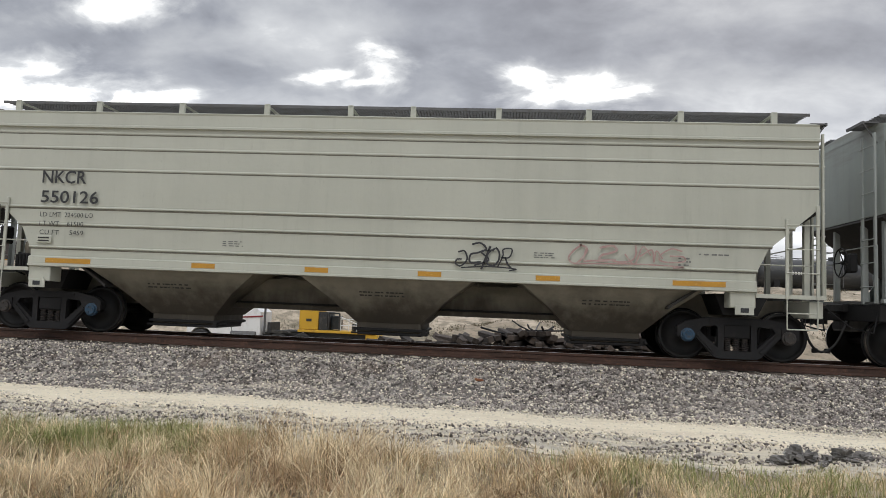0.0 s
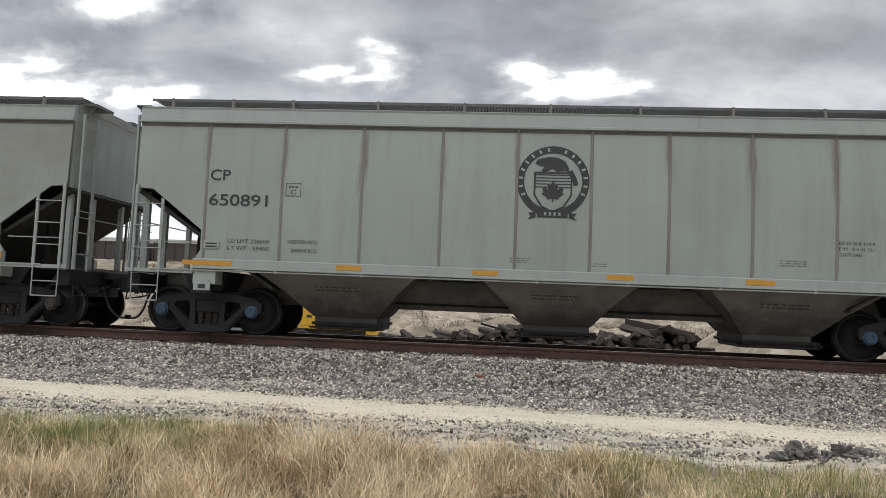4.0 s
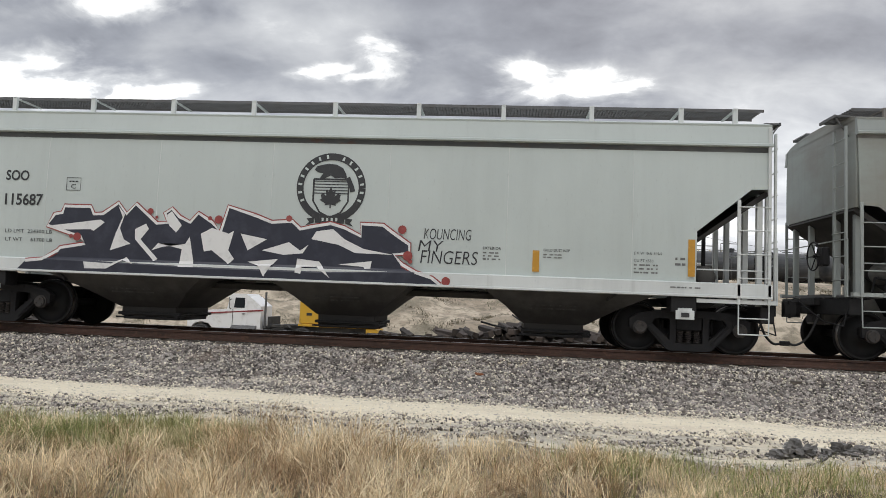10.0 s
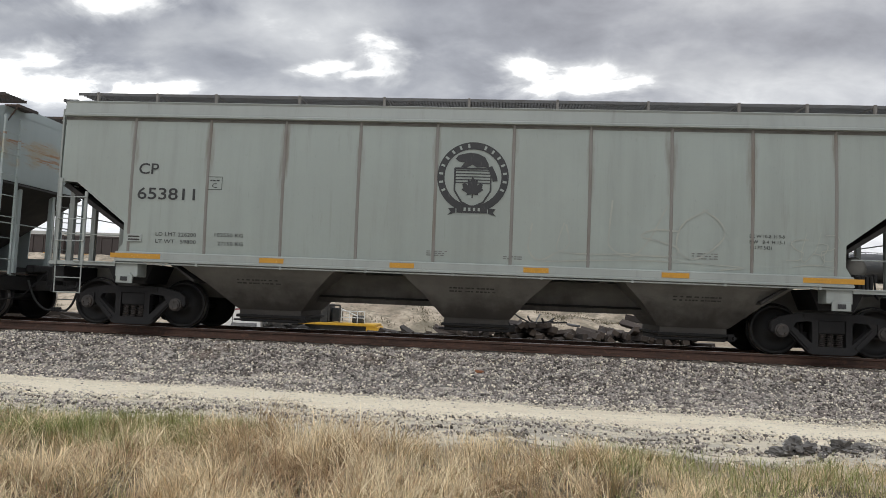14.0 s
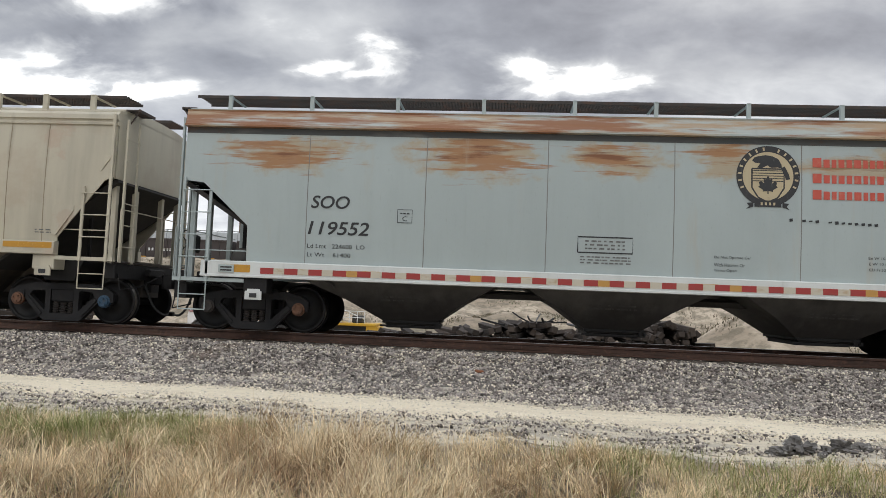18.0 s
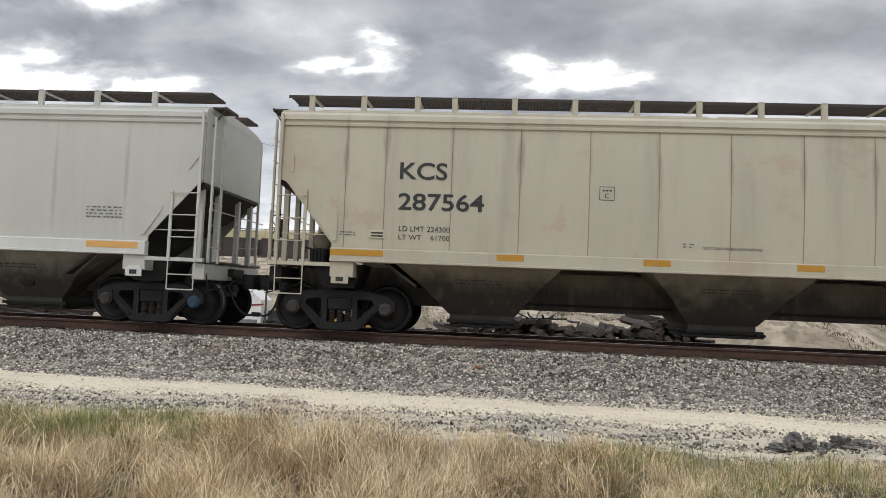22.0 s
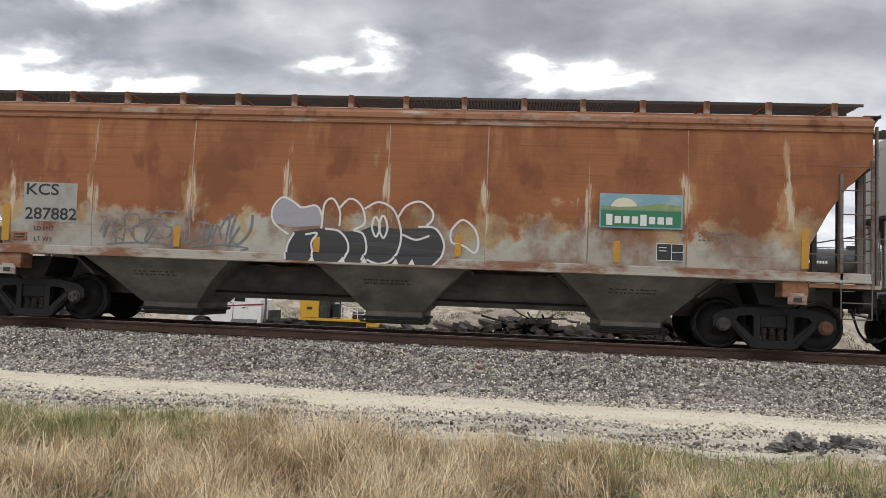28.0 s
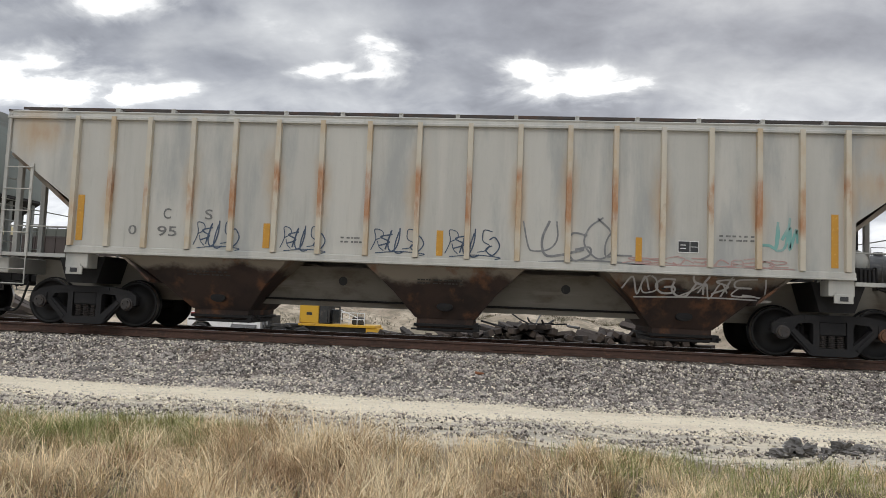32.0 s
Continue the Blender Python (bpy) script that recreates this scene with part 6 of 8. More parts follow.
YEL_CP = [(-6.88, -5.92), (-3.95, -3.48), (-1.44, -0.98), (0.95, 1.42), (3.35, 3.85), (5.8, 6.79)]
SPECS = [
    cp_spec(15.28, [], -1, ["dark"] * 4, "grey covered hopper car with vertical seams", YEL_CP),
    dict(x=-1.58, label="beige covered hopper car with horizontal ribs and small tags", he=7.81, half=6.58, zb=1.25, zs=1.45, ze=4.0, zr=4.26, zt=4.46, bulge=0.03,
         prof=[(6.73, 1.44), (6.74, 1.58), (6.95, 2.02), (7.35, 2.36), (7.80, 2.76), (7.81, 4.02)], style="bands", bands=[1.63, 2.07, 2.40, 3.14, 3.56, 3.86], seams=[], paint=beige, under=beige_under, trim=beige, light_ends=True,
         posts=[-7.35, -5.68, -4.0, -2.31, -0.68, 0.52, 2.13, 3.79, 5.45, 7.1], post_w=0.05, hc=4.12, hx=0.14, bw=0.65, inner=1.64, outer=1.66, zc=0.60, brake=-1, caps=["dark", "blue", "blue", "dark"],
         yellow=[(a, b, 1.32, 1.41) for a, b in ((-6.38, -5.48), (-3.5, -3.05), (-1.34, -0.9), (0.76, 1.19), (2.89, 3.32), (5.29, 6.2))],
         text=[("NKCR", -6.58, -5.7, 2.85, 0.25), ("550126", -6.58, -5.43, 2.47, 0.24), ("LD LMT  224500 LO", -6.57, -5.51, 2.2, 0.09), ("LT WT    61500", -6.57, -5.69, 2.03, 0.09), ("CU FT     5459", -6.56, -5.68, 1.86, 0.09)], bold=0.012, text_lift=0.03, tack=(-6.46, 1.77), crease=mat("rib shade line", (0.15, 0.14, 0.115), [((0.3, 0.29, 0.24), (1.5, 1, 1), 0.5, 0.72, 0.6)], 0.85),
         bars=[(-2.95, -2.55, 1.74, 1.86, 3), (2.85, 3.22, 1.72, 1.84, 3), (5.4, 5.62, 1.66, 1.84, 3), (5.75, 6.3, 1.86, 1.92, 1)]),
    cp_spec(-18.60, cp_marks("650891", ("226600", "59400"), ("102750", "26950"), 0.05), 1, ["blue", "blue", "blue", "blue"], "grey covered hopper car with round badge and blue bearing caps", YEL_CP),
    cp_spec(-35.60, cp_marks("651753", ("226800", "59200"), ("102850", "26850"), -0.02), -1, ["dark"] * 4, "grey covered hopper car with round badge and scrawled tags", [(-6.9, -5.95), (-4.06, -3.59), (-1.36, -0.89), (0.73, 1.19), (3.28, 3.82), (5.73, 6.71)], seams=CP_SEAMS_B, paint=grey_cp_dusty),
    dict(x=-52.72, label="pale mint-grey hopper car with large navy graffiti", he=7.94, half=6.68, zb=1.03, zs=1.30, ze=3.78, zr=4.14, zt=4.41, bulge=0.06,
         prof=[(6.67, 1.29), (6.67, 2.2), (7.6, 2.97), (7.93, 2.98), (7.94, 3.80)], style="panels", seams=[-5.55, -3.32, -1.11, 1.11, 3.3, 5.54], bead=(0.008, 0.004), paint=mint, under=dark_under, trim=mint_sill, sill=mint_sill, sill_x=7.95, chord=mint,
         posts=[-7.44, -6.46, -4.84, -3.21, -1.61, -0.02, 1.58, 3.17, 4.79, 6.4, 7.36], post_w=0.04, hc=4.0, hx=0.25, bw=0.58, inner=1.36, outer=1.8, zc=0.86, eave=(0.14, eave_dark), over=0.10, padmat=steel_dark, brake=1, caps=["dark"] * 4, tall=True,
         yellow=[(-6.62, -6.50, 1.40, 2.30), (3.78, 3.90, 1.38, 1.82), (6.52, 6.64, 1.39, 2.28)],
         text=[("SOO", -6.38, -5.91, 2.78, 0.2), ("115687", -6.37, -5.6, 2.3, 0.23), ("LD LMT  224300 LB", -6.33, -5.38, 1.77, 0.07), ("LT WT     61700 LB", -6.32, -5.37, 1.61, 0.07), ("EXTERIOR", 2.88, 3.21, 1.75, 0.05), ("GOLD DUST INSP", 3.97, 4.44, 1.75, 0.05), ("E X W 10-8  H 9-9", 5.58, 6.07, 1.75, 0.05), ("CU FT 4550", 5.58, 5.92, 1.62, 0.05)],
         bold=0.022, tack=(-6.98, 1.18), placard=(-5.14, -4.86, 2.62, 2.86), bars=[(2.88, 3.2, 1.55, 1.72, 3), (3.97, 4.3, 1.62, 1.72, 2), (5.58, 6.0, 1.40, 1.6, 3), (6.3, 6.48, 1.55, 1.75, 2), (6.2, 6.75, 1.16, 1.22, 1)]),
    cp_spec(-70.0, cp_marks("653811", ("226200", "59800"), ("102550", "27150"), 0.16), 1, ["dark"] * 4, "grey covered hopper car with round badge and pale outline graffiti", [(-6.77, -5.79), (-3.88, -3.42), (-1.44, -0.99), (0.99, 1.44), (3.42, 3.9), (5.83, 6.85)], seams=CP_SEAMS_C, paint=grey_cp_clean),
    dict(x=-87.33, label="blue-grey hopper car with rust patches and striped sill", he=7.95, half=6.63, zb=1.02, zs=1.33, ze=3.9, zr=4.19, zt=4.46, bulge=0.05,
         prof=[(6.67, 1.32), (6.67, 2.0), (7.55, 2.79), (7.95, 2.83), (7.95, 3.92)], style="panels", seams=[-5.55, -3.34, -1.12, 1.13, 3.32, 5.53], bead=(0.01, 0.006), bead_mat=grey_bead, paint=blue_grey, under=dark_under, trim=blue_grey, sill=mint_sill, sill_x=7.5, chord=blue_chord,
         posts=[-7.2, -5.6, -3.95, -2.33, -0.65, 0.82, 2.46, 4.08, 5.73, 7.31], post_w=0.035, hc=3.85, hx=0.22, bw=0.5, inner=1.66, outer=2.0, zc=0.81, neck=0.30, eave=(0.16, eave_dark), over=0.11, padmat=steel_dark, brake=-1, caps=["dark", "rust", "dark", "dark"], grate=grate_rust,
         yellow=[(-7.1, -6.55, 1.12, 1.26), (-4.45, -4.1, 1.12, 1.22), (-1.6, -1.2, 1.12, 1.22), (1.5, 1.9, 1.12, 1.22), (4.1, 4.55, 1.12, 1.22), (6.75, 7.3, 1.12, 1.27)],
         text=[("SOO", -5.47, -4.74, 2.36, 0.24), ("119552", -5.51, -4.36, 1.87, 0.25), ("Ld Lmt   224600  LO", -5.51, -4.43, 1.62, 0.08), ("Lt Wt    61400", -5.51, -4.69, 1.46, 0.08), ("Do Not Operate Car", 1.84, 2.47, 1.67, 0.06), ("With Hatches Or", 1.84, 2.37, 1.54, 0.06), ("Gates Open", 1.85, 2.23, 1.44, 0.06),
               ("Ex W 10-8  H 3-4", 4.45, 5.02, 1.75, 0.05), ("E W 10-0  H 13-1", 4.46, 5.03, 1.65, 0.05), ("CU Ft 5250", 4.46, 4.82, 1.55, 0.05)], bold=0.014, slant=0.2, tack=(-7.0, 1.18), placard=(-3.84, -3.57, 2.14, 2.38), plate=(5.68, 6.2, 1.56, 1.85),
         bars=[(-0.42, 0.3, 1.75, 1.95, 3), (-0.5, 0.4, 1.50, 1.66, 3)]),
    dict(x=-104.94, label="cream covered hopper car with dark lettering", he=8.27, half=7.1, zb=1.32, zs=1.58, ze=3.86, zr=4.12, zt=4.42, bulge=0.06, round_eave=True,
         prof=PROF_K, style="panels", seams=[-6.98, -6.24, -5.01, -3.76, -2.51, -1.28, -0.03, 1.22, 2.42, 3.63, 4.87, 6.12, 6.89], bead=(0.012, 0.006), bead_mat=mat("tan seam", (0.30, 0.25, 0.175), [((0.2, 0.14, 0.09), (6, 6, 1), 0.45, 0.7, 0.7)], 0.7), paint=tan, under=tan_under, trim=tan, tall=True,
         posts=[-7.74, -6.74, -5.72, -5.02, -3.9, -2.79, -1.67, -0.56, 0.53, 1.63, 2.75, 3.84, 4.98, 5.68, 6.66, 7.64], post_w=0.05, hc=4.47, hx=0.08, bw=0.64, inner=1.46, outer=1.64, zc=0.55, brake=-1, caps=["dark", "dark", "rust", "blue"], grate=grate_rust,
         yellow=[(a, b, 1.44, 1.55) for a, b in ((-7.2, -6.21), (-4.14, -3.65), (-1.54, -1.07), (1.09, 1.55), (3.63, 4.1), (6.18, 7.16))],
         text=[("KCS", -5.97, -5.09, 2.88, 0.32), ("287564", -5.98, -4.4, 2.31, 0.32), ("LD LMT 224300", -5.95, -5.01, 1.92, 0.1), ("LT WT    61700", -5.95, -5.01, 1.77, 0.09), ("VENT CAP WHEN UNLOADING", -0.5, 0.52, 1.77, 0.05)], bold=0.016, placard=(-2.33, -2.07, 2.6, 2.84), plate=(4.37, 4.84, 1.78, 2.09), tack=(-6.35, 1.85),
         bars=[(-0.85, -0.65, 1.78, 1.88, 2), (3.65, 4.2, 1.83, 1.95, 3), (5.15, 5.9, 2.05, 2.25, 3), (6.75, 7.1, 1.72, 1.82, 2), (-7.05, -6.75, 1.8, 1.9, 2)]),
    dict(x=-122.73, label="white-grey covered hopper car with dark lettering", he=8.06, half=6.95, zb=1.31, zs=1.58, ze=3.87, zr=4.13, zt=4.44, bulge=0.06, round_eave=True,
         prof=[(7.04, 1.57), (7.05, 1.68), (7.99, 2.70), (8.06, 2.76), (8.06, 3.94)], style="panels", seams=[-6.58, -5.17, -3.73, -2.31, -1.15, 0.01, 1.15, 2.28, 3.67, 5.12, 6.56], bead=(0.008, 0.004), paint=white_grey, pockets=0.72, under=white_under, trim=white_grey, sill=white_sill, light_ends=True, tall=True,
         posts=[-6.89, -5.73, -4.56, -3.39, -2.25, -1.11, 0.04, 1.17, 2.31, 3.45, 4.61, 5.76, 6.93], post_w=0.05, hc=4.22, hx=0.12, bw=0.62, inner=1.63, outer=1.72, zc=0.57, brake=-1, caps=["blue", "blue", "dark", "blue"], grate=grate_rust,
         yellow=[(a, b, 1.43, 1.55) for a, b in ((-6.85, -5.9), (-4.05, -3.57), (-1.48, -1.0), (1.08, 1.54), (3.64, 4.08), (5.89, 6.9))],
         text=[("SOXX", -6.44, -5.25, 2.82, 0.31), ("520714", -6.44, -4.89, 2.25, 0.32), ("LD LMT 225000", -6.4, -5.48, 1.89, 0.09), ("LT WT   61000", -6.38, -5.47, 1.73, 0.08), ("WARNING", -2.04, -1.56, 2.07, 0.07), ("WARNING", 1.64, 2.12, 2.07, 0.07), ("VENT CAR WHEN UNLOADING", -0.45, 0.53, 1.425, 0.05)]
         + [(s, a + q, b + q, z, 0.05) for q in (0, 3.69) for s, a, b, z in (("DO NOT APPLY VIBRATOR", -2.25, -1.53, 1.955), ("TO ANY PART OF CAR BODY", -2.25, -1.46, 1.87), ("EXCEPT VIBRATOR BRACKETS", -2.25, -1.38, 1.79), ("USE ON LOADED CAR ONLY", -2.25, -1.48, 1.71))], bold=0.015, tack=(-5.0, 1.80), placard=(-4.09, -3.81, 2.56, 2.81),
         tape=mat("faded orange-yellow tape", (0.72, 0.40, 0.12), [((0.6, 0.36, 0.16), (4, 4, 9), 0.5, 0.75, 0.6)], 0.5), bars=[(5.81, 6.53, 1.98, 2.23, 4), (-2.75, -2.35, 1.75, 1.85, 2), (0.2, 0.55, 1.75, 1.95, 4), (2.4, 2.8, 1.75, 1.85, 2), (2.65, 3.1, 1.43, 1.52, 1), (3.28, 3.53, 1.43, 1.52, 1), (1.93, 2.03, 1.43, 1.52, 1), (-6.0, -5.3, 1.42, 1.46, 1)]),
    dict(x=-140.60, label="badly rusted grey hopper car with bubble-letter graffiti", he=8.57, half=7.08, zb=1.26, zs=1.44, ze=3.93, zr=4.19, zt=4.42, bulge=0.07, round_eave=True,
         prof=[(7.48, 1.43), (7.5, 1.9), (7.8, 2.48), (8.12, 2.94), (8.56, 3.37), (8.57, 3.95)], style="panels", seams=[-5.69, -3.75, -1.88, -0.01, 1.82, 3.66, 5.4], bead=(0.014, 0.005), bead_mat=rusty_seam, paint=rusty, ladder=mat("rust-darkened grey ladder", (0.16, 0.135, 0.12), [((0.12, 0.055, 0.03), (4, 4, 4), 0.45, 0.65, 0.8), ((0.28, 0.26, 0.24), (2, 2, 6), 0.55, 0.7, 0.6)], 0.8), under=under("grey soot-stained hopper sheet", (0.24, 0.22, 0.195), (0.10, 0.09, 0.078)), trim=rusty_trim, sill=rusty_sill, chord=rusty_trim, sill_x=8.5, sillmat=under("grey sill sheet", (0.17, 0.155, 0.135), (0.055, 0.05, 0.044)),
         posts=[-7.46, -6.35, -5.23, -4.11, -3.01, -1.91, -0.81, 0.24, 1.34, 2.45, 3.53, 4.61, 5.75, 6.84, 7.98], post_w=0.05, hc=4.5, hx=0.09, bw=0.58, inner=1.44, outer=1.5, zc=0.56, brake=-1, caps=["dark", "dark", "dark", "rust"], grate=grate_rust,
         yellow=[(-7.48, -7.33, 1.5, 2.43), (-4.05, -3.93, 1.49, 1.96), (-1.36, -1.24, 1.48, 1.94), (1.27, 1.39, 1.49, 1.95), (4.12, 4.24, 1.49, 1.94), (7.36, 7.48, 1.49, 2.44)],
         text=[], bold=0.012, plate=(4.88, 5.34, 1.55, 1.85), tack=(-7.13, 1.60), bars=[(5.6, 6.3, 1.9, 2.1, 3)]),
    dict(x=-159.10, label="weathered white hopper car with rust-stained outside ribs", he=8.55, half=7.06, zb=1.40, zs=1.55, ze=4.02, zr=4.12, zt=4.20, bulge=0.0,
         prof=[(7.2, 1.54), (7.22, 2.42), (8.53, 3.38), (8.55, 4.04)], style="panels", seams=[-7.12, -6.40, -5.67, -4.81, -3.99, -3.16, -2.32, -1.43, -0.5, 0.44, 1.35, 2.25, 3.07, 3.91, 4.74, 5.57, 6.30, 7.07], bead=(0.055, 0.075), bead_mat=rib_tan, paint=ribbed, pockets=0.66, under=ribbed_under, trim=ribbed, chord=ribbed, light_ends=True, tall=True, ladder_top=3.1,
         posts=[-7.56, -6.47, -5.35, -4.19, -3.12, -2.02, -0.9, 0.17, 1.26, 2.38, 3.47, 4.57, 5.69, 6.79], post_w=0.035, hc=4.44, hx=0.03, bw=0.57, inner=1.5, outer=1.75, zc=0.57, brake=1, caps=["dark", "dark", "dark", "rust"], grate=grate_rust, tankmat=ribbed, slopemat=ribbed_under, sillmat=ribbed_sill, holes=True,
         yellow=[(-7.03, -6.90, 1.65, 2.52), (-3.37, -3.24, 1.62, 2.08), (-0.12, 0.0, 1.59, 2.05), (3.45, 3.56, 1.61, 2.04), (6.80, 6.92, 1.61, 2.55)],
         text=[("C", -5.32, -5.17, 2.11, 0.2), ("S", -4.51, -4.36, 2.12, 0.19), ("0", -5.99, -5.83, 1.79, 0.18), ("95", -5.42, -5.04, 1.78, 0.19)], ink=letter_faded, bold=0.01, plate=(4.19, 4.54, 1.8, 2.0),
         bars=[(4.9, 5.5, 2.0, 2.15, 2), (-1.9, -1.5, 1.75, 1.9, 2)]),
    cp_spec(-176.9, [], 1, ["dark"] * 4, "grey covered hopper car with vertical seams", YEL_CP),
]
TRAIN = []
for S in SPECS:
    car = hopper_car(S)
    car.location.x = S["x"]
    TRAIN.append((car, S))
by_x = {S["x"]: (car, S["skin"], S) for car, S in TRAIN}

# badges
for x, cz in ((-18.60, 3.06), (-35.60, 3.06), (-70.0, 3.02)):
    car, skin, S = by_x[x]
    emblem(car, -0.04 if x > -60 else 0.02, cz, 0.66, skin, letter_black, grey_cp)
car, skin, S = by_x[-52.72]
emblem(car, 0.02, 2.80, 0.66, skin, letter_black, mint)
# the large navy piece, its white edge, highlights and red dots
NAVY = [(-5.46, 1.93), (-5.33, 2.15), (-5.18, 2.18), (-5.14, 2.31), (-4.62, 2.31), (-4.55, 2.17), (-4.37, 2.18), (-4.07, 2.4), (-3.9, 2.19), (-3.72, 2.39), (-3.29, 2.03), (-3.07, 2.05), (-3.14, 2.23), (-3.01, 2.32), (-2.86, 2.17), (-2.64, 2.07),
        (-2.49, 2.25), (-2.21, 2.08), (-2.04, 1.9), (-1.91, 2.39), (-1.37, 2.23), (-1.07, 2.12), (-0.68, 2.15), (-0.52, 2.01), (-0.31, 2.06), (0.05, 2.13), (0.31, 2.06), (0.63, 1.91), (0.62, 2.14), (1.03, 2.13), (1.24, 1.98), (1.53, 1.79), (1.54, 1.63), (1.25, 1.6)]
NAVY += [(1.41, 1.42), (1.67, 1.28), (1.97, 1.19), (2.13, 1.07), (-1.31, 1.06), (-5.97, 1.08), (-5.82, 1.24), (-5.49, 1.28), (-5.22, 1.45), (-5.17, 1.51), (-4.68, 1.6), (-4.78, 1.73)]
outer = lambda z: min(skin(z), -1.60) if z > 1.32 else -1.648
bm = bmesh.new()
patch(bm, NAVY, outer, 0.007)
piece = part("graffiti", bm, spray_navy, car, "navy blocky graffiti with white highlights and red trim")
edge = NAVY[-6:] + NAVY[:38]
bm = bmesh.new()
ribbon(bm, edge, 0.10, outer, 0.0055, False)
part("graffiti_trim", bm, spray_red, piece)
bm = bmesh.new()
ribbon(bm, edge, 0.055, outer, 0.0095, False)
for w in ([(-5.37, 1.93), (-4.4, 2.07), (-4.32, 2.02), (-4.53, 1.85), (-4.59, 1.88), (-5.27, 1.85)], [(-4.07, 2.34), (-3.97, 2.13), (-4.09, 1.81), (-4.18, 1.49), (-3.78, 1.63), (-3.92, 1.71), (-4.01, 1.92), (-3.93, 2.19)],
          [(-3.5, 2.02), (-3.71, 1.91), (-3.7, 1.72), (-3.3, 1.31), (-3.23, 1.36), (-3.59, 1.72), (-3.44, 1.92)], [(-3.36, 1.52), (-3.24, 1.66), (-2.77, 1.56), (-2.81, 1.22), (-2.51, 1.23), (-2.63, 1.8), (-2.71, 1.66), (-3.15, 1.59)],
          [(-2.42, 1.86), (-2.21, 1.98), (-1.88, 1.88), (-1.78, 1.94), (-1.87, 1.57), (-1.75, 1.41), (-1.85, 1.31), (-2.19, 1.56), (-2.34, 1.53)], [(-1.65, 1.89), (-1.14, 1.8), (-1.5, 1.58)], [(-1.23, 1.59), (-0.72, 1.76), (-0.5, 1.61), (-0.35, 1.72), (-0.45, 1.56), (-0.81, 1.52)]):
    patch(bm, w, outer, 0.010)
for w in ([(-0.3, 1.83), (0.22, 1.74), (0.53, 1.6), (1.25, 1.59), (0.69, 1.68), (0.32, 1.85), (0.1, 2.03), (-0.21, 1.98)], [(-1.49, 1.37), (-0.91, 1.44), (-1.03, 1.31), (-1.16, 1.1), (-1.27, 1.3)], [(-0.55, 1.46), (-0.13, 1.42), (0.09, 1.12), (-0.18, 1.32), (-0.44, 1.31), (-0.46, 1.18), (-0.57, 1.2)],
          [(0.23, 1.38), (0.85, 1.46), (0.81, 1.2), (0.7, 1.35)], [(-4.66, 1.26), (-4.11, 1.24), (-3.84, 1.37), (-3.69, 1.24), (-3.89, 1.31), (-4.21, 1.14), (-4.63, 1.13)], [(-3.1, 2.2), (-3.01, 2.27), (-2.8, 2.01), (-2.9, 1.87), (-3.05, 2.0)]):
    patch(bm, w, outer, 0.010)
part("graffiti_highlight", bm, spray_white, piece)
bm = bmesh.new()
for cx, cz, r in ((-3.43, 2.26, 0.06), (-3.3, 2.15, 0.03), (-2.26, 2.16, 0.04), (-2.09, 2.14, 0.08), (-0.74, 2.2, 0.06), (1.39, 2.06, 0.08), (1.51, 1.58, 0.09), (2.23, 1.14, 0.08), (-4.85, 1.73, 0.08), (1.56, 1.48, 0.04), (-4.97, 1.74, 0.04)):
    patch(bm, [(cx + r * math.cos(k * math.tau / 12), cz + r * math.sin(k * math.tau / 12)) for k in range(12)], outer, 0.0115)
part("graffiti_dots", bm, spray_red, piece)
for word, a, b, z, h in (("KOUNCING", 1.79, 2.66, 1.90, 0.2), ("MY", 1.69, 2.16, 1.68, 0.2), ("FINGERS", 1.74, 2.79, 1.46, 0.24)):
    part("graffiti", letters(word, a, b, z, h, skin, 0.008, -0.008, 0.15), spray_black, car, "thin black handwritten tag")

# tags on the first grey cars
car, skin, S = by_x[-35.60]
bm = bmesh.new()
for st in ([(0.81, 1.97), (0.95, 1.77), (0.93, 1.61)], [(1.25, 1.91), (0.95, 1.75), (1.11, 1.57)], [(1.46, 1.92), (1.59, 1.77), (1.44, 1.62), (1.77, 1.66)], [(2.21, 1.96), (2.04, 1.91), (2.07, 1.81), (2.22, 1.81), (2.07, 1.73), (2.04, 1.63), (2.37, 1.68)],
           [(2.72, 2.03), (2.71, 1.6), (2.97, 1.66), (2.84, 1.78), (2.57, 1.79), (2.77, 1.88), (2.82, 2.01)], [(3.28, 1.96), (3.13, 1.79), (3.29, 1.61), (3.45, 1.8), (3.28, 1.96)]):
    ribbon(bm, st, 0.035, skin, 0.02)
part("graffiti", bm, spray_grey, car, "loose grey sprayed letters")
tag_marks(car, 4.4, 5.15, 1.5, 1.84, skin, spray_black, 5, 3, 0.028, "thin black sprayed tag")
tag_marks(car, 5.3, 6.35, 1.48, 1.85, skin, spray_black, 8, 8, 0.045, "dense black sprayed tag")
bm = bmesh.new()
for z in (1.74, 1.70):
    ribbon(bm, [(4.0, z), (4.42, z - 0.01)], 0.012, skin, 0.008)
part("graffiti", bm, spray_black, car)
car, skin, S = by_x[-1.58]
low = lambda z: -1.625
tag_marks(car, 1.44, 2.41, 1.52, 1.93, low, spray_black, 12, 5, 0.035, "black sprayed tag", 0.2)
tag_marks(car, 3.46, 5.30, 1.66, 1.98, low, spray_pink, 15, 7, 0.035, "faded pink sprayed letters", 0.5)
car, skin, S = by_x[-70.0]
spray_faint = mat("faint overpainted outline", (0.345, 0.355, 0.315), [((0.30, 0.325, 0.30), (4, 4, 4), 0.42, 0.62, 0.8)], 0.6)
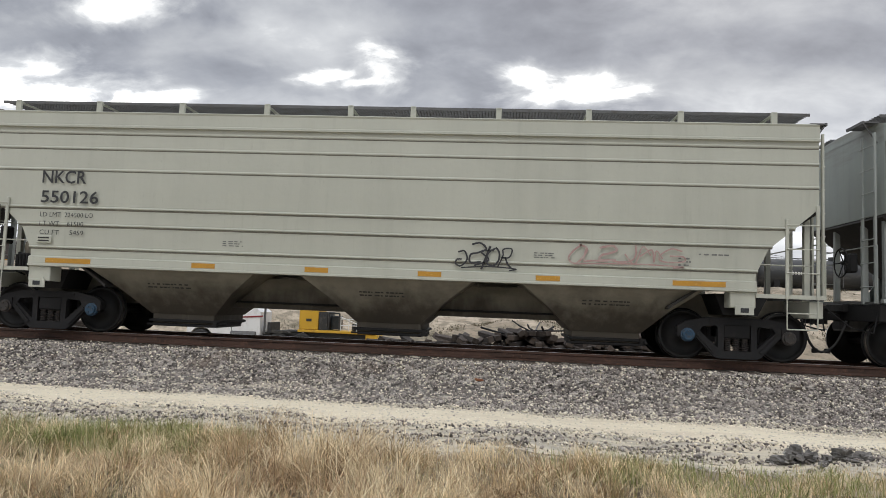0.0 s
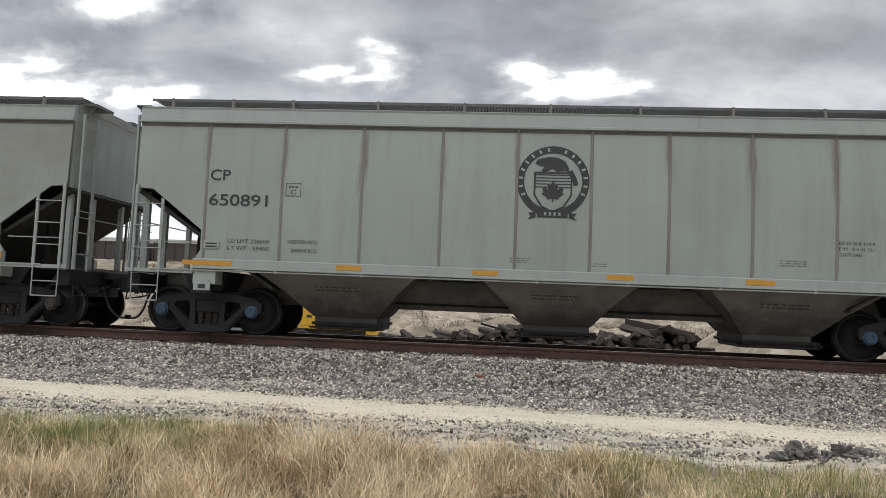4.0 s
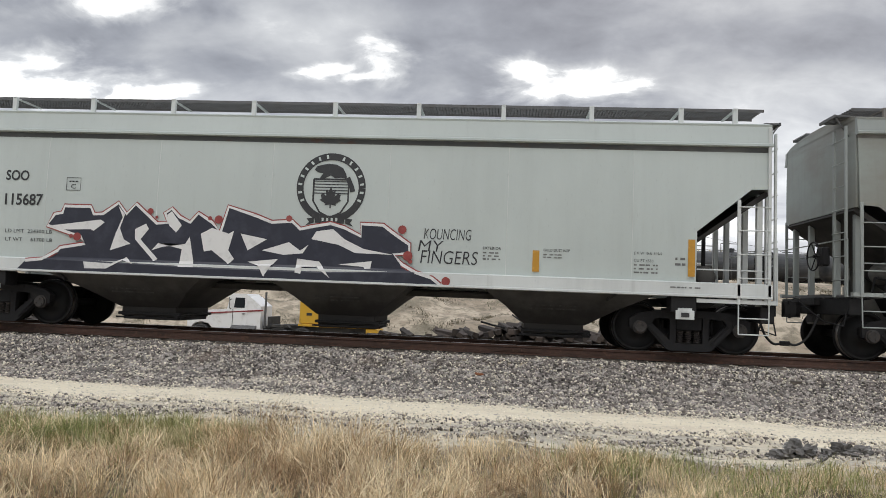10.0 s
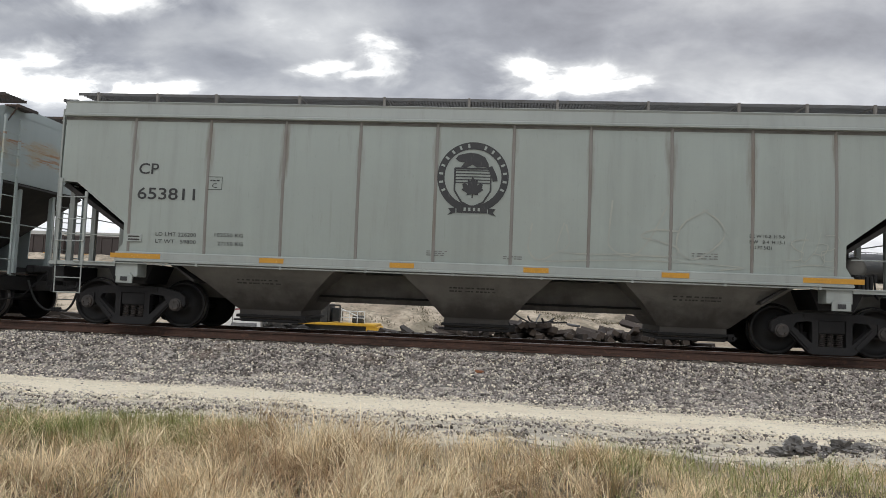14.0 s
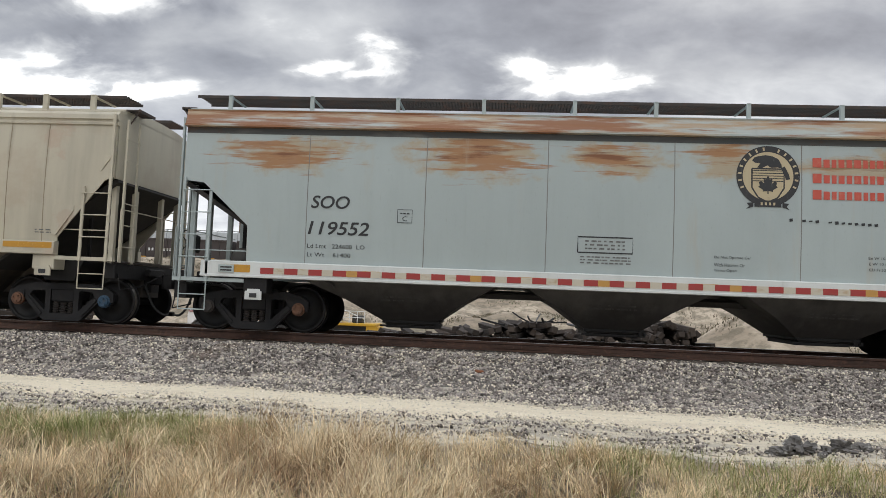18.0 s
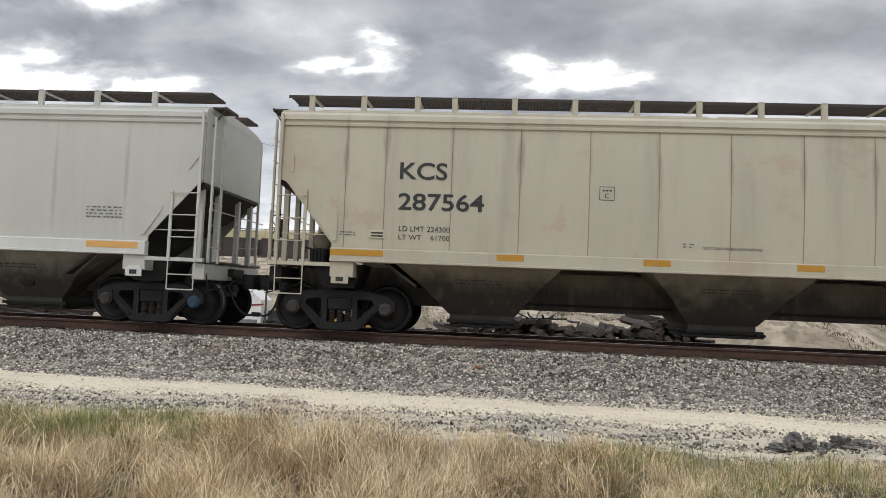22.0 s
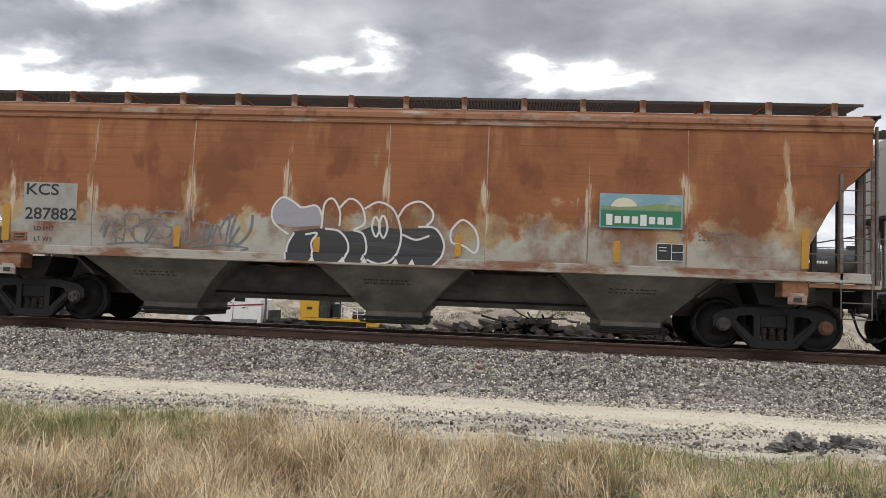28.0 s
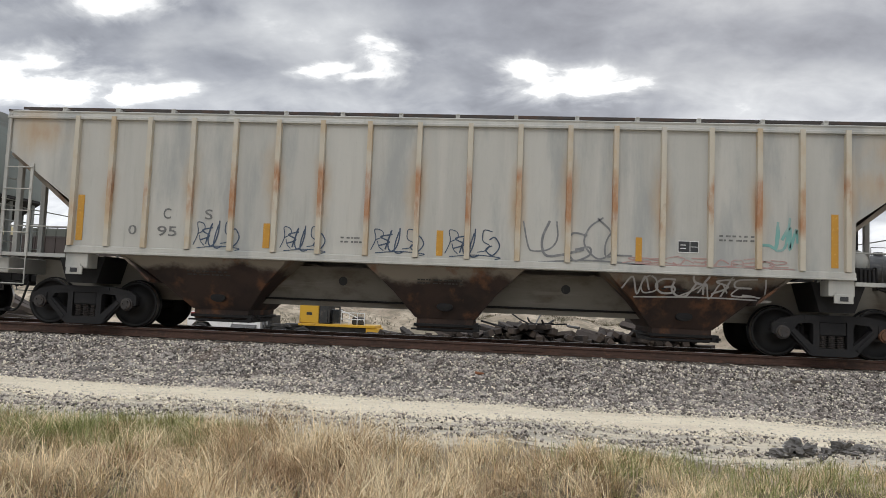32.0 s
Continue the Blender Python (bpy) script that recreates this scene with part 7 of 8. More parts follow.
tag_marks(car, 1.0, 4.4, 1.56, 2.42, skin, spray_faint, 24, 5, 0.03, "faint pale outline graffiti", 1.0)
tag_marks(car, 5.6, 6.3, 1.6, 2.1, skin, spray_faint, 22, 4, 0.02)

# the blue-grey car: badge, red title bars, striped sill
car, skin, S = by_x[-87.33]
tape_cream = mat("dusty white tape", (0.55, 0.5, 0.4), [((0.4, 0.27, 0.15), (3, 3, 9), 0.5, 0.7, 0.7)], 0.6)
tape_gold = mat("faded orange tape", (0.5, 0.27, 0.07), [((0.35, 0.22, 0.1), (3, 3, 9), 0.5, 0.7, 0.7)], 0.6)
cream_badge = mat("cream badge ground", (0.5, 0.42, 0.27), [(RUST, (5, 5, 5), 0.55, 0.75, 0.6)], 0.7)
bm = bmesh.new()
patch(bm, [(2.74 + 0.46 * math.cos(k * math.tau / 32), 3.17 + 0.46 * math.sin(k * math.tau / 32)) for k in range(32)], skin, 0.006)
part("badge_ground", bm, cream_badge, car)
emblem(car, 2.74, 3.17, 0.55, skin, letter_black, cream_badge)
bm = bmesh.new()
for x0, x1, z in ((3.5, 5.22, 3.42), (3.5, 4.7, 3.14), (3.5, 4.85, 2.85)):
    x = x0
    while x < x1 - 0.05:
        big = x == x0
        wide = 0.15 if big else random.Random(x * 7).uniform(0.075, 0.125)
        ribbon(bm, [(x, z + (0.012 if big else 0)), (x + wide, z + (0.012 if big else 0))], 0.17 if big else 0.145, skin, 0.009, False)
        x += wide + 0.035
part("title_bars", bm, letter_red, car, "red title as plain bars")
for k in range(29):
    X = -6.35 + k * 0.455
    part("reflective_strip", block(X, X + 0.25, -1.655, -1.649, 1.105, 1.215), red_tape, car)
    part("reflective_strip", block(X + 0.252, X + 0.453, -1.655, -1.649, 1.105, 1.215), tape_gold if k % 5 == 3 else tape_cream, car)
bm = bmesh.new()
ribbon(bm, [(-0.55, 1.71), (0.42, 1.71), (0.42, 1.99), (-0.55, 1.99), (-0.55, 1.71)], 0.022, skin, 0.008, False)
for k in range(22):
    r = random.Random(k)
    if r.random() < 0.75:
        ribbon(bm, [(3.0 + k * 0.11, 2.40 - 0.004 * k), (3.06 + k * 0.11, 2.41 - 0.004 * k)], r.uniform(0.02, 0.06), skin, 0.008, False)
part("paint_chips", bm, letter_black, car)

# the rusted car: lettered patch, bubble letters, bright board
car, skin, S = by_x[-140.60]
pale_patch = mat("clean grey patch", (0.36, 0.355, 0.325), [(GRIME, (3, 3, 3), 0.5, 0.75, 0.4)], 0.6)
part("number_patch", side_panel([(-7.08, 1.89), (-6.0, 1.88), (-6.0, 2.63), (-7.08, 2.64)], -9, 9, 1.8, 2.7, lambda z: skin(z) - 0.006), pale_patch, car)
lifted = lambda z: skin(z) - 0.004
text_lines(car, [("KCS", -7.02, -6.37, 2.39, 0.22), ("287882", -7.03, -5.99, 1.92, 0.23), ("LD LMT", -6.83, -6.44, 1.71, 0.08), ("LT WT", -6.83, -6.47, 1.51, 0.08)], lifted, letter_black, 0.014)
bm = bmesh.new()
patch(bm, [(-1.86, 1.30), (-1.86, 1.63), (-1.73, 1.85), (-1.31, 1.92), (-1.09, 1.92), (-0.83, 1.88), (-0.51, 1.89), (-0.25, 2.0), (0.17, 1.96), (0.59, 1.98), (0.9, 1.99), (1.07, 1.73), (1.07, 1.53), (0.91, 1.30), (0.2, 1.30), (-0.85, 1.30)], lambda z: skin(z) if z > 1.46 else -1.648, 0.006)
bub = part("graffiti", bm, spray_dull, car, "bubble-letter graffiti with white outlines and charcoal fill")
bm = bmesh.new()
patch(bm, [(-2.13, 2.0), (-2.16, 2.26), (-1.98, 2.46), (-1.76, 2.4), (-1.6, 2.3), (-1.33, 2.34), (-1.21, 2.13), (-1.22, 1.97), (-1.79, 1.93)], skin, 0.006)
part("graffiti_fill", bm, spray_lilac, bub)
bm = bmesh.new()
for st in ([(-1.84, 1.79), (-2.12, 2.0), (-2.16, 2.26), (-1.98, 2.48), (-1.76, 2.4), (-1.6, 2.3), (-1.33, 2.34), (-1.21, 2.13), (-1.22, 1.92)], [(-1.73, 1.83), (-1.86, 1.58), (-1.86, 1.32)], [(-1.52, 1.8), (-1.3, 1.83), (-1.4, 1.65), (-1.35, 1.39)], [(-1.15, 1.92), (-0.88, 1.88), (-0.71, 1.67), (-0.73, 1.41), (-0.85, 1.3)],
           [(-1.21, 2.08), (-1.17, 2.39), (-1.02, 2.48), (-0.88, 2.25), (-0.88, 1.98)], [(-0.9, 2.3), (-0.7, 2.49), (-0.48, 2.36), (-0.41, 2.05), (-0.62, 1.91)], [(-0.62, 1.91), (-0.43, 1.84), (-0.36, 1.58), (-0.43, 1.35)], [(-0.42, 2.31), (-0.17, 2.44), (0.1, 2.33), (0.25, 2.02), (0.27, 1.71), (0.14, 1.39), (-0.11, 1.3), (-0.33, 1.37)]):
    ribbon(bm, st, 0.038, lambda z: skin(z) if z > 1.46 else -1.648, 0.010)
for st in ([(0.21, 2.17), (0.36, 2.39), (0.62, 2.47), (0.84, 2.3), (0.84, 2.14), (0.74, 2.03)], [(0.59, 2.01), (0.9, 1.99), (1.07, 1.73), (1.03, 1.47), (0.88, 1.29)], [(0.3, 1.86), (0.55, 1.77), (0.8, 1.85)], [(1.26, 2.05), (1.41, 2.16), (1.62, 2.01), (1.7, 1.76), (1.64, 1.57), (1.43, 1.69), (1.22, 1.74), (1.19, 1.92), (1.26, 2.05)],
           [(-0.21, 2.17), (-0.27, 1.98), (-0.19, 1.8), (-0.12, 1.99), (-0.21, 2.17)], [(-0.07, 2.2), (-0.14, 1.98), (-0.05, 1.78), (0.02, 1.99), (-0.07, 2.2)]):
    ribbon(bm, st, 0.038, lambda z: skin(z) if z > 1.46 else -1.648, 0.010)
for cx in (-1.36, -0.79, -0.38, 0.2, 0.5):
    patch(bm, [(cx - 0.07, 1.29), (cx + 0.07, 1.29), (cx + 0.01, 1.41)], lambda z: -1.648, 0.0105)
part("graffiti_outline", bm, spray_white, bub)
tag_marks(car, -5.5, -4.15, 1.52, 2.08, skin, spray_grey, 31, 6, 0.04, "worn grey scrawls over rust")
tag_marks(car, -3.85, -2.75, 1.52, 2.12, skin, spray_grey, 33, 5, 0.04, "worn grey scrawls over rust")
board = part("advertising_board", block(3.85, 5.31, skin(2.4) - 0.03, skin(2.4) - 0.012, 2.10, 2.72, 0.006), mat("sky blue enamel", (0.20, 0.36, 0.44), [((0.4, 0.46, 0.45), (2, 2, 5), 0.5, 0.7, 0.7)], 0.4), car, "blue and green painted board with white bars")
fy = lambda z: skin(2.4) - 0.03
for nm, pts, m, lift in (("green_field", [(3.88, 2.13), (5.28, 2.13), (5.28, 2.42), (3.88, 2.42)], mat("green enamel", (0.035, 0.19, 0.095), [((0.05, 0.13, 0.08), (5, 5, 5), 0.5, 0.7, 0.6)], 0.4), 0.003),
                         ("pale_sun", [(4.28 + 0.24 * math.cos(k * math.pi / 12), 2.44 + 0.21 * math.sin(k * math.pi / 12)) for k in range(13)], mat("cream enamel", (0.7, 0.66, 0.5), [((0.6, 0.5, 0.3), (9, 9, 9), 0.5, 0.7, 0.5)], 0.4), 0.004),
                         ("hill_band", [(3.88, 2.43), (5.28, 2.43), (5.28, 2.52), (4.9, 2.56), (4.55, 2.5), (4.2, 2.48), (3.88, 2.5)], mat("olive enamel", (0.22, 0.3, 0.14), [((0.35, 0.36, 0.2), (9, 9, 9), 0.5, 0.7, 0.6)], 0.4), 0.006)):
    bm = bmesh.new()
    patch(bm, pts, fy, lift)
    part(nm, bm, m, board)
for k in range(8):
    X = 3.97 + k * 0.15
    bm = bmesh.new()
    ribbon(bm, [(X, 2.25), (X + 0.11, 2.25)], 0.2 if k == 0 or k == 4 else 0.13, fy, 0.008, False)
    part("white_bar", bm, letter_white, board)

# the ribbed car's scrawls
car, skin, S = by_x[-159.10]
rib = lambda z: -1.68
for k, (a, b, c, d) in enumerate(((-4.7, -3.9, 1.6, 2.0), (-3.03, -2.26, 1.6, 1.96), (-1.32, -0.43, 1.62, 1.97), (0.05, 0.95, 1.6, 2.0))):
    tag_marks(car, a, b, c, d + 0.08, skin, spray_blue, 50, 6, 0.024, "dark blue sprayed tag")
tag_marks(car, 1.48, 3.39, 1.56, 2.30, skin, spray_grey, 66, 5, 0.042, "large grey sprayed outline letters", 0.8)
tag_marks(car, 3.25, 6.0, 1.56, 1.70, skin, spray_pink, 62, 12, 0.022, "faint red scrawl")
tag_marks(car, 5.65, 6.2, 1.85, 2.45, skin, spray_teal, 63, 3, 0.05, "teal sprayed tag")
tag_marks(car, 3.35, 5.7, 1.0, 1.38, lambda z: -1.50 + (1.43 - z) * 0.45, spray_pale, 64, 9, 0.035, "pale graffiti on the hopper sheet", 0.3)
# triangular gussets on the cream and white-grey cars
for x in (-104.94, -122.73):
    car, skin, S = by_x[x]
    for s in (-1, 1):
        for cx, cz, w in ((S["he"] - 0.95, 2.05, 0.22), (S["he"] - 0.18, 3.15, 0.12)):
            bm = prism(bmesh.new(), [(s * (cx - w), cz + w), (s * (cx + w * 0.9), cz + w), (s * (cx + w * 0.9), cz + w * 0.6), (s * (cx - w * 0.6), cz - w * 1.6), (s * (cx - w), cz - w * 1.5)][::s], skin(cz) - 0.022, skin(cz) + 0.01)
            bmesh.ops.recalc_face_normals(bm, faces=bm.faces[:])
            part("gusset_plate", bm, S["paint"], car)


# ---- behind the track ----
white_paint = mat("white truck paint", (0.86, 0.86, 0.85), [((0.5, 0.48, 0.44), (2, 2, 2), 0.5, 0.72, 0.5)], 0.35, 0, 0.05, 20, coat=0.3)
red_stripe = mat("dark red stripe", (0.25, 0.03, 0.035), [((0.3, 0.1, 0.1), (9, 9, 9), 0.5, 0.7, 0.4)], 0.4)
dark_glass = mat("dark cab glass", (0.02, 0.024, 0.028), [((0.05, 0.055, 0.06), (2, 2, 2), 0.5, 0.7, 0.5)], 0.08)
mow_yellow = mat("machine yellow paint", (0.62, 0.36, 0.03), [((0.45, 0.25, 0.04), (2, 2, 2), 0.5, 0.7, 0.6), ((0.12, 0.09, 0.06), (7, 7, 3), 0.58, 0.75, 0.7)], 0.45)
chassis = mat("black chassis", (0.03, 0.03, 0.03), [((0.10, 0.09, 0.075), (4, 4, 4), 0.5, 0.72, 0.7)], 0.7)

TY = 25.0
tz = -2.05
truck = thing("tractor_truck", "old white conventional road tractor with dark red stripe", "truck", at=pose(-17.45, TY, tz))
hood = bmesh.new()
prism(hood, [(0.02, 0.55), (0.0, 1.35), (0.12, 1.62), (1.0, 1.78), (2.28, 1.90), (2.28, 0.5), (1.52, 0.5), (1.46, 0.82), (1.22, 1.06), (0.84, 1.14), (0.46, 1.06), (0.22, 0.82), (0.14, 0.55)], -0.95, 0.95)
bmesh.ops.recalc_face_normals(hood, faces=hood.faces[:])
part("hood", hood, white_paint, truck)
cab = prism(bmesh.new(), [(2.28, 0.5), (2.28, 1.9), (2.42, 2.62), (2.55, 2.76), (3.35, 2.76), (3.43, 2.68), (3.43, 0.5)], -1.0, 1.0)
bmesh.ops.recalc_face_normals(cab, faces=cab.faces[:])
cabp = part("cab", cab, white_paint, truck)
sleeper = prism(bmesh.new(), [(3.43, 0.7), (3.43, 2.66), (3.55, 2.62), (4.2, 2.1), (4.2, 0.7)], -0.97, 0.97)
bmesh.ops.recalc_face_normals(sleeper, faces=sleeper.faces[:])
part("sleeper", sleeper, white_paint, truck)
part("side_window", prism(bmesh.new(), [(2.66, 1.98), (2.74, 2.54), (3.28, 2.54), (3.28, 1.98)], -1.012, -1.002), dark_glass, cabp)
wd = bmesh.new()
prism(wd, [(2.60, 0.85), (2.63, 0.85), (2.63, 1.9), (2.60, 1.9)], -1.012, -1.002)
part("door_gap", wd, chassis, cabp)
part("windshield", block(2.30, 2.34, -0.85, 0.85, 1.98, 2.55, m=None), dark_glass, cabp)
part("door_handle", block(3.15, 3.3, -1.03, -1.0, 1.62, 1.67), chassis, cabp)
part("stripe", prism(bmesh.new(), [(0.1, 1.56), (0.1, 1.50), (4.33, 1.84), (4.33, 1.92)], -1.008, -0.955), red_stripe, truck)
part("sun_visor", block(2.28, 2.5, -0.95, 0.95, 2.56, 2.62), white_paint, cabp)
part("mirror", rods([(2.5, -1.0, 2.45), (2.5, -1.25, 2.4), (2.5, -1.25, 1.95), (2.5, -1.0, 1.9)], 0.02), chassis, cabp)
part("exhaust_stack", rods([(4.42, -0.85, 0.9), (4.42, -0.85, 2.9)], 0.06, 10), galv, truck)
fr = bmesh.new()
for yy in (-0.42, 0.42):
    slab(fr, 0.2, 7.2, yy - 0.05, yy + 0.05, 0.75, 1.0)
slab(fr, 4.6, 4.75, -0.9, 0.9, 0.95, 1.55)
part("chassis_frame", fr, chassis, truck)
part("fifth_wheel", block(5.4, 6.3, -0.5, 0.5, 1.02, 1.16, 0.03, m=None), chassis, truck)
part("fuel_tank", rods([(2.6, -0.95, 0.72), (4.0, -0.95, 0.72)], 0.3, 14), galv, truck)
part("bumper", block(-0.1, 0.08, -1.0, 1.0, 0.5, 0.78, 0.03), white_paint, truck)
part("headlight", rods([(-0.02, -0.8, 1.2), (0.06, -0.8, 1.2)], 0.12, 12), letter_white, truck)
for X in (0.82, 5.3, 6.6):
    w = lathe([(-1.05, 0.2), (-1.05, 0.45), (-1.0, 0.52), (-0.75, 0.52), (-0.7, 0.45), (-0.7, 0.2)], 24)
    w.transform(pose(X, 0, 0.50 if X < 1 else 0.52))
    wh = part("wheel", w, rubber, truck)
    h = lathe([(-1.04, 0.02), (-1.06, 0.12), (-1.0, 0.26), (-0.98, 0.28)], 18)
    h.transform(pose(X, 0, 0.50 if X < 1 else 0.52))
    part("rim", h, galv, wh)
part("mudguard", prism(bmesh.new(), [(4.75, 1.0), (4.85, 1.14), (5.75, 1.14), (5.9, 1.0)], -1.05, -0.6), chassis, truck)

mow = thing("track_machine", "yellow rail maintenance machine with cab and handrails", "machine", at=pose(-11.12, TY, tz + 0.1))
part("engine_house", block(0.05, 1.12, -0.9, 0.9, 1.15, 2.57, 0.03), mow_yellow, mow)
part("label_plate", block(0.45, 0.75, -0.915, -0.9, 1.6, 1.75), letter_black, mow)
part("radiator", block(1.14, 1.62, -0.85, 0.85, 1.15, 2.15, 0.02), chassis, mow)
part("cab_frame", rods([(1.7, -0.85, 1.2), (1.7, -0.85, 2.1), (2.3, -0.85, 2.1), (2.3, -0.85, 1.2)], 0.05), chassis, mow)
part("control_box", block(1.75, 2.2, -0.5, 0.5, 1.2, 1.95, 0.02), dark_glass, mow)
part("deck", block(0.0, 4.35, -0.95, 0.95, 1.0, 1.14, 0.02), mow_yellow, mow)
hr = bmesh.new()
for z in (1.45, 1.8):
    rod(hr, (2.4, -0.9, z), (3.7, -0.9, z), 0.022)
for X in (2.4, 2.85, 3.3, 3.7):
    rod(hr, (X, -0.9, 1.1), (X, -0.9, 1.82), 0.022)
rod(hr, (2.3, -0.6, 1.9), (3.6, -0.2, 1.35), 0.04)
part("handrail", hr, letter_white, mow)
part("hydraulic_pump", block(2.9, 3.5, -0.4, 0.4, 1.14, 1.55, 0.05), chassis, mow)
part("front_leg", block(3.8, 4.45, -0.9, 0.9, 0.28, 1.0, 0.03), mow_yellow, mow)
part("underframe", block(0.3, 3.9, -0.7, 0.7, 0.55, 1.0, 0.02), chassis, mow)
for X in (0.9, 3.1):
    w = lathe([(-0.85, 0.1), (-0.85, 0.36), (-0.75, 0.38), (-0.72, 0.42), (-0.7, 0.1)], 20)
    w.transform(pose(X, 0, 0.42))
    part("wheel", w, steel_dark, mow)

# timbers thrown in a long pile beside the track
random.seed(4)
tie_thing = None
tie_grey = mat("weathered tie", (0.055, 0.043, 0.036), [((0.19, 0.16, 0.13), (3, 14, 14), 0.54, 0.74, 0.5), ((0.05, 0.04, 0.035), (5, 5, 5), 0.5, 0.7, 0.7)], 0.9, 0, 0.5, 18, island=0.55)
PILE = [(-4.3, -0.45), (-2.4, -0.38), (-0.66, -0.17), (0.88, 0.10), (2.2, -0.2), (4.55, 0.0), (5.3, 0.36), (6.0, 0.28), (7.0, -0.2)]
X = -4.3
while X < 7.0:
    top = float(np.interp(X, [p[0] for p in PILE], [p[1] for p in PILE]))
    Y = random.gauss(11.1, 0.15)
    z = float(ground_z(X, Y)) + 0.09
    while z < top - 0.05:
        m = pose(X + random.gauss(0, 0.07), Y + random.gauss(0, 0.12), z, random.choice((0, 0, 90)) + random.gauss(0, 32), random.gauss(0, 5), random.gauss(90, 14))
        if tie_thing is None:
            tie_thing = part("railroad_tie", block(-1.1, 1.1, -0.11, 0.11, -0.088, 0.088, 0.012), tie_grey)
            tagged(tie_thing, "discarded weathered wooden tie in a long pile", "timber", "pile of old ties")
            tie_thing.matrix_basis = m
        else:
            copy_thing(tie_thing, m)
        z += random.uniform(0.16, 0.21)
    X += random.uniform(0.22, 0.31)
for k in range(9):
    X, Y = random.gauss(1.1, 0.9), random.uniform(10.4, 11.2)
    bm = rods([(-0.5, 0, 0), (0.1, 0.05, 0.06), (0.55, 0, 0.12)], random.uniform(0.02, 0.045))
    ob = part("metal_scrap", bm, steel_dark if k % 3 else galv)
    ob.matrix_basis = pose(X, Y, float(np.interp(X, [p[0] for p in PILE], [p[1] for p in PILE])) + 0.02 + 0.12 * random.random(), random.uniform(-25, 25), random.uniform(-28, 28), random.uniform(0, 180))
    tagged(ob, "bent steel scrap lying on the ties", "scrap", "steel scrap")
for k, (X, Y, z, a, b) in enumerate(((-17.4, 11, -0.62, 3, 8), (-16.6, 11.3, -0.5, -9, 22), (-18.2, 10.8, -0.46, 6, -6), (-17.0, 11.2, -0.36, 4, 14), (-18.8, 11.4, -0.6, -3, 4), (-15.7, 11.1, -0.66, 12, -12), (-18.1, 11.2, -0.12, 21, 3), (-18.5, 10.9, 0.06, 19, 7), (-17.7, 11.5, -0.28, 24, -5))):
    bm = block(-1.5, 1.5, -0.13, 0.13, -0.09, 0.09, 0.01)
    bm.transform(pose(X, Y, z, 5, a, b))
    tagged(part("timber", bm, tie_grey), "long weathered timber on a stack", "timber", "stacked timbers")
for k in range(3):
    bm = block(-0.12, 0.12, -0.5, 0.5, 0, 0.62, 0.02)
    bm.transform(pose(-18.6 + k * 1.1, 11.1, float(ground_z(-18, 11.1)) - 0.05, 0, 0, 5 * k))
    tagged(part("trestle_block", bm, tie_grey), "upright timber block under the stacked timbers", "timber", "blocks under the timbers")
gravel = mat("grey gravel heap", (0.27, 0.275, 0.285), [((0.38, 0.38, 0.38), (6, 6, 6), 0.48, 0.66, 0.7)], 0.95, 0, 0.6, 14)
bm = bmesh.new()
bmesh.ops.create_uvsphere(bm, u_segments=32, v_segments=16, radius=1)
for v in bm.verts:
    v.co = Vector((v.co.x * 3.6, v.co.y * 2.4, max(v.co.z, -0.1) * 1.35 * (1 - 0.45 * math.hypot(v.co.x, v.co.y)) + 0.06 * noise.noise(v.co * 4)))
bm.transform(pose(2.6, 48.5, 2.9))
tagged(part("gravel_heap", smooth(bm), gravel), "heap of grey gravel below the yard", "gravel heap")

# ---- the yard: a slow string of cars, and another behind ----
YARD_Y, YARD_Z, YARD_V = 60.0, 3.15, 0.66
yard_red = paint("oxide red yard paint", (0.20, 0.075, 0.062), dirt=0.4)
yard_brown = paint("dark brown yard paint", (0.055, 0.042, 0.038), dirt=0.4)
yard_black = mat("black tank paint", (0.032, 0.034, 0.036), [((0.09, 0.085, 0.08), (0.6, 0.6, 2.5), 0.45, 0.7, 0.7)], 0.45)
yard_white = paint("white tank paint", (0.6, 0.6, 0.58), dirt=0.4)
yard_grey = paint("grey yard paint", (0.42, 0.43, 0.42), dirt=0.4)
YARD = []


def yard_gear(car, L):
    for s in (-1, 1):
        for dx in (-0.85, 0.85):
            w = lathe([(-0.8, 0.05), (-0.8, 0.42), (-0.7, 0.45), (-0.68, 0.05)], 16)
            w.transform(pose(s * (L / 2 - 2.2) + dx, 0, 0.45))
            part("wheel", w, steel_wheel, car)
        part("truck_frame", block(s * (L / 2 - 2.2) - 1.1, s * (L / 2 - 2.2) + 1.1, -1.05, -0.9, 0.3, 0.7, 0.03), steel_dark, car)
        part("coupler", block(min(s * L / 2, s * (L / 2 + 0.5)), max(s * L / 2, s * (L / 2 + 0.5)), -0.1, 0.1, 0.75, 0.95), steel_dark, car)


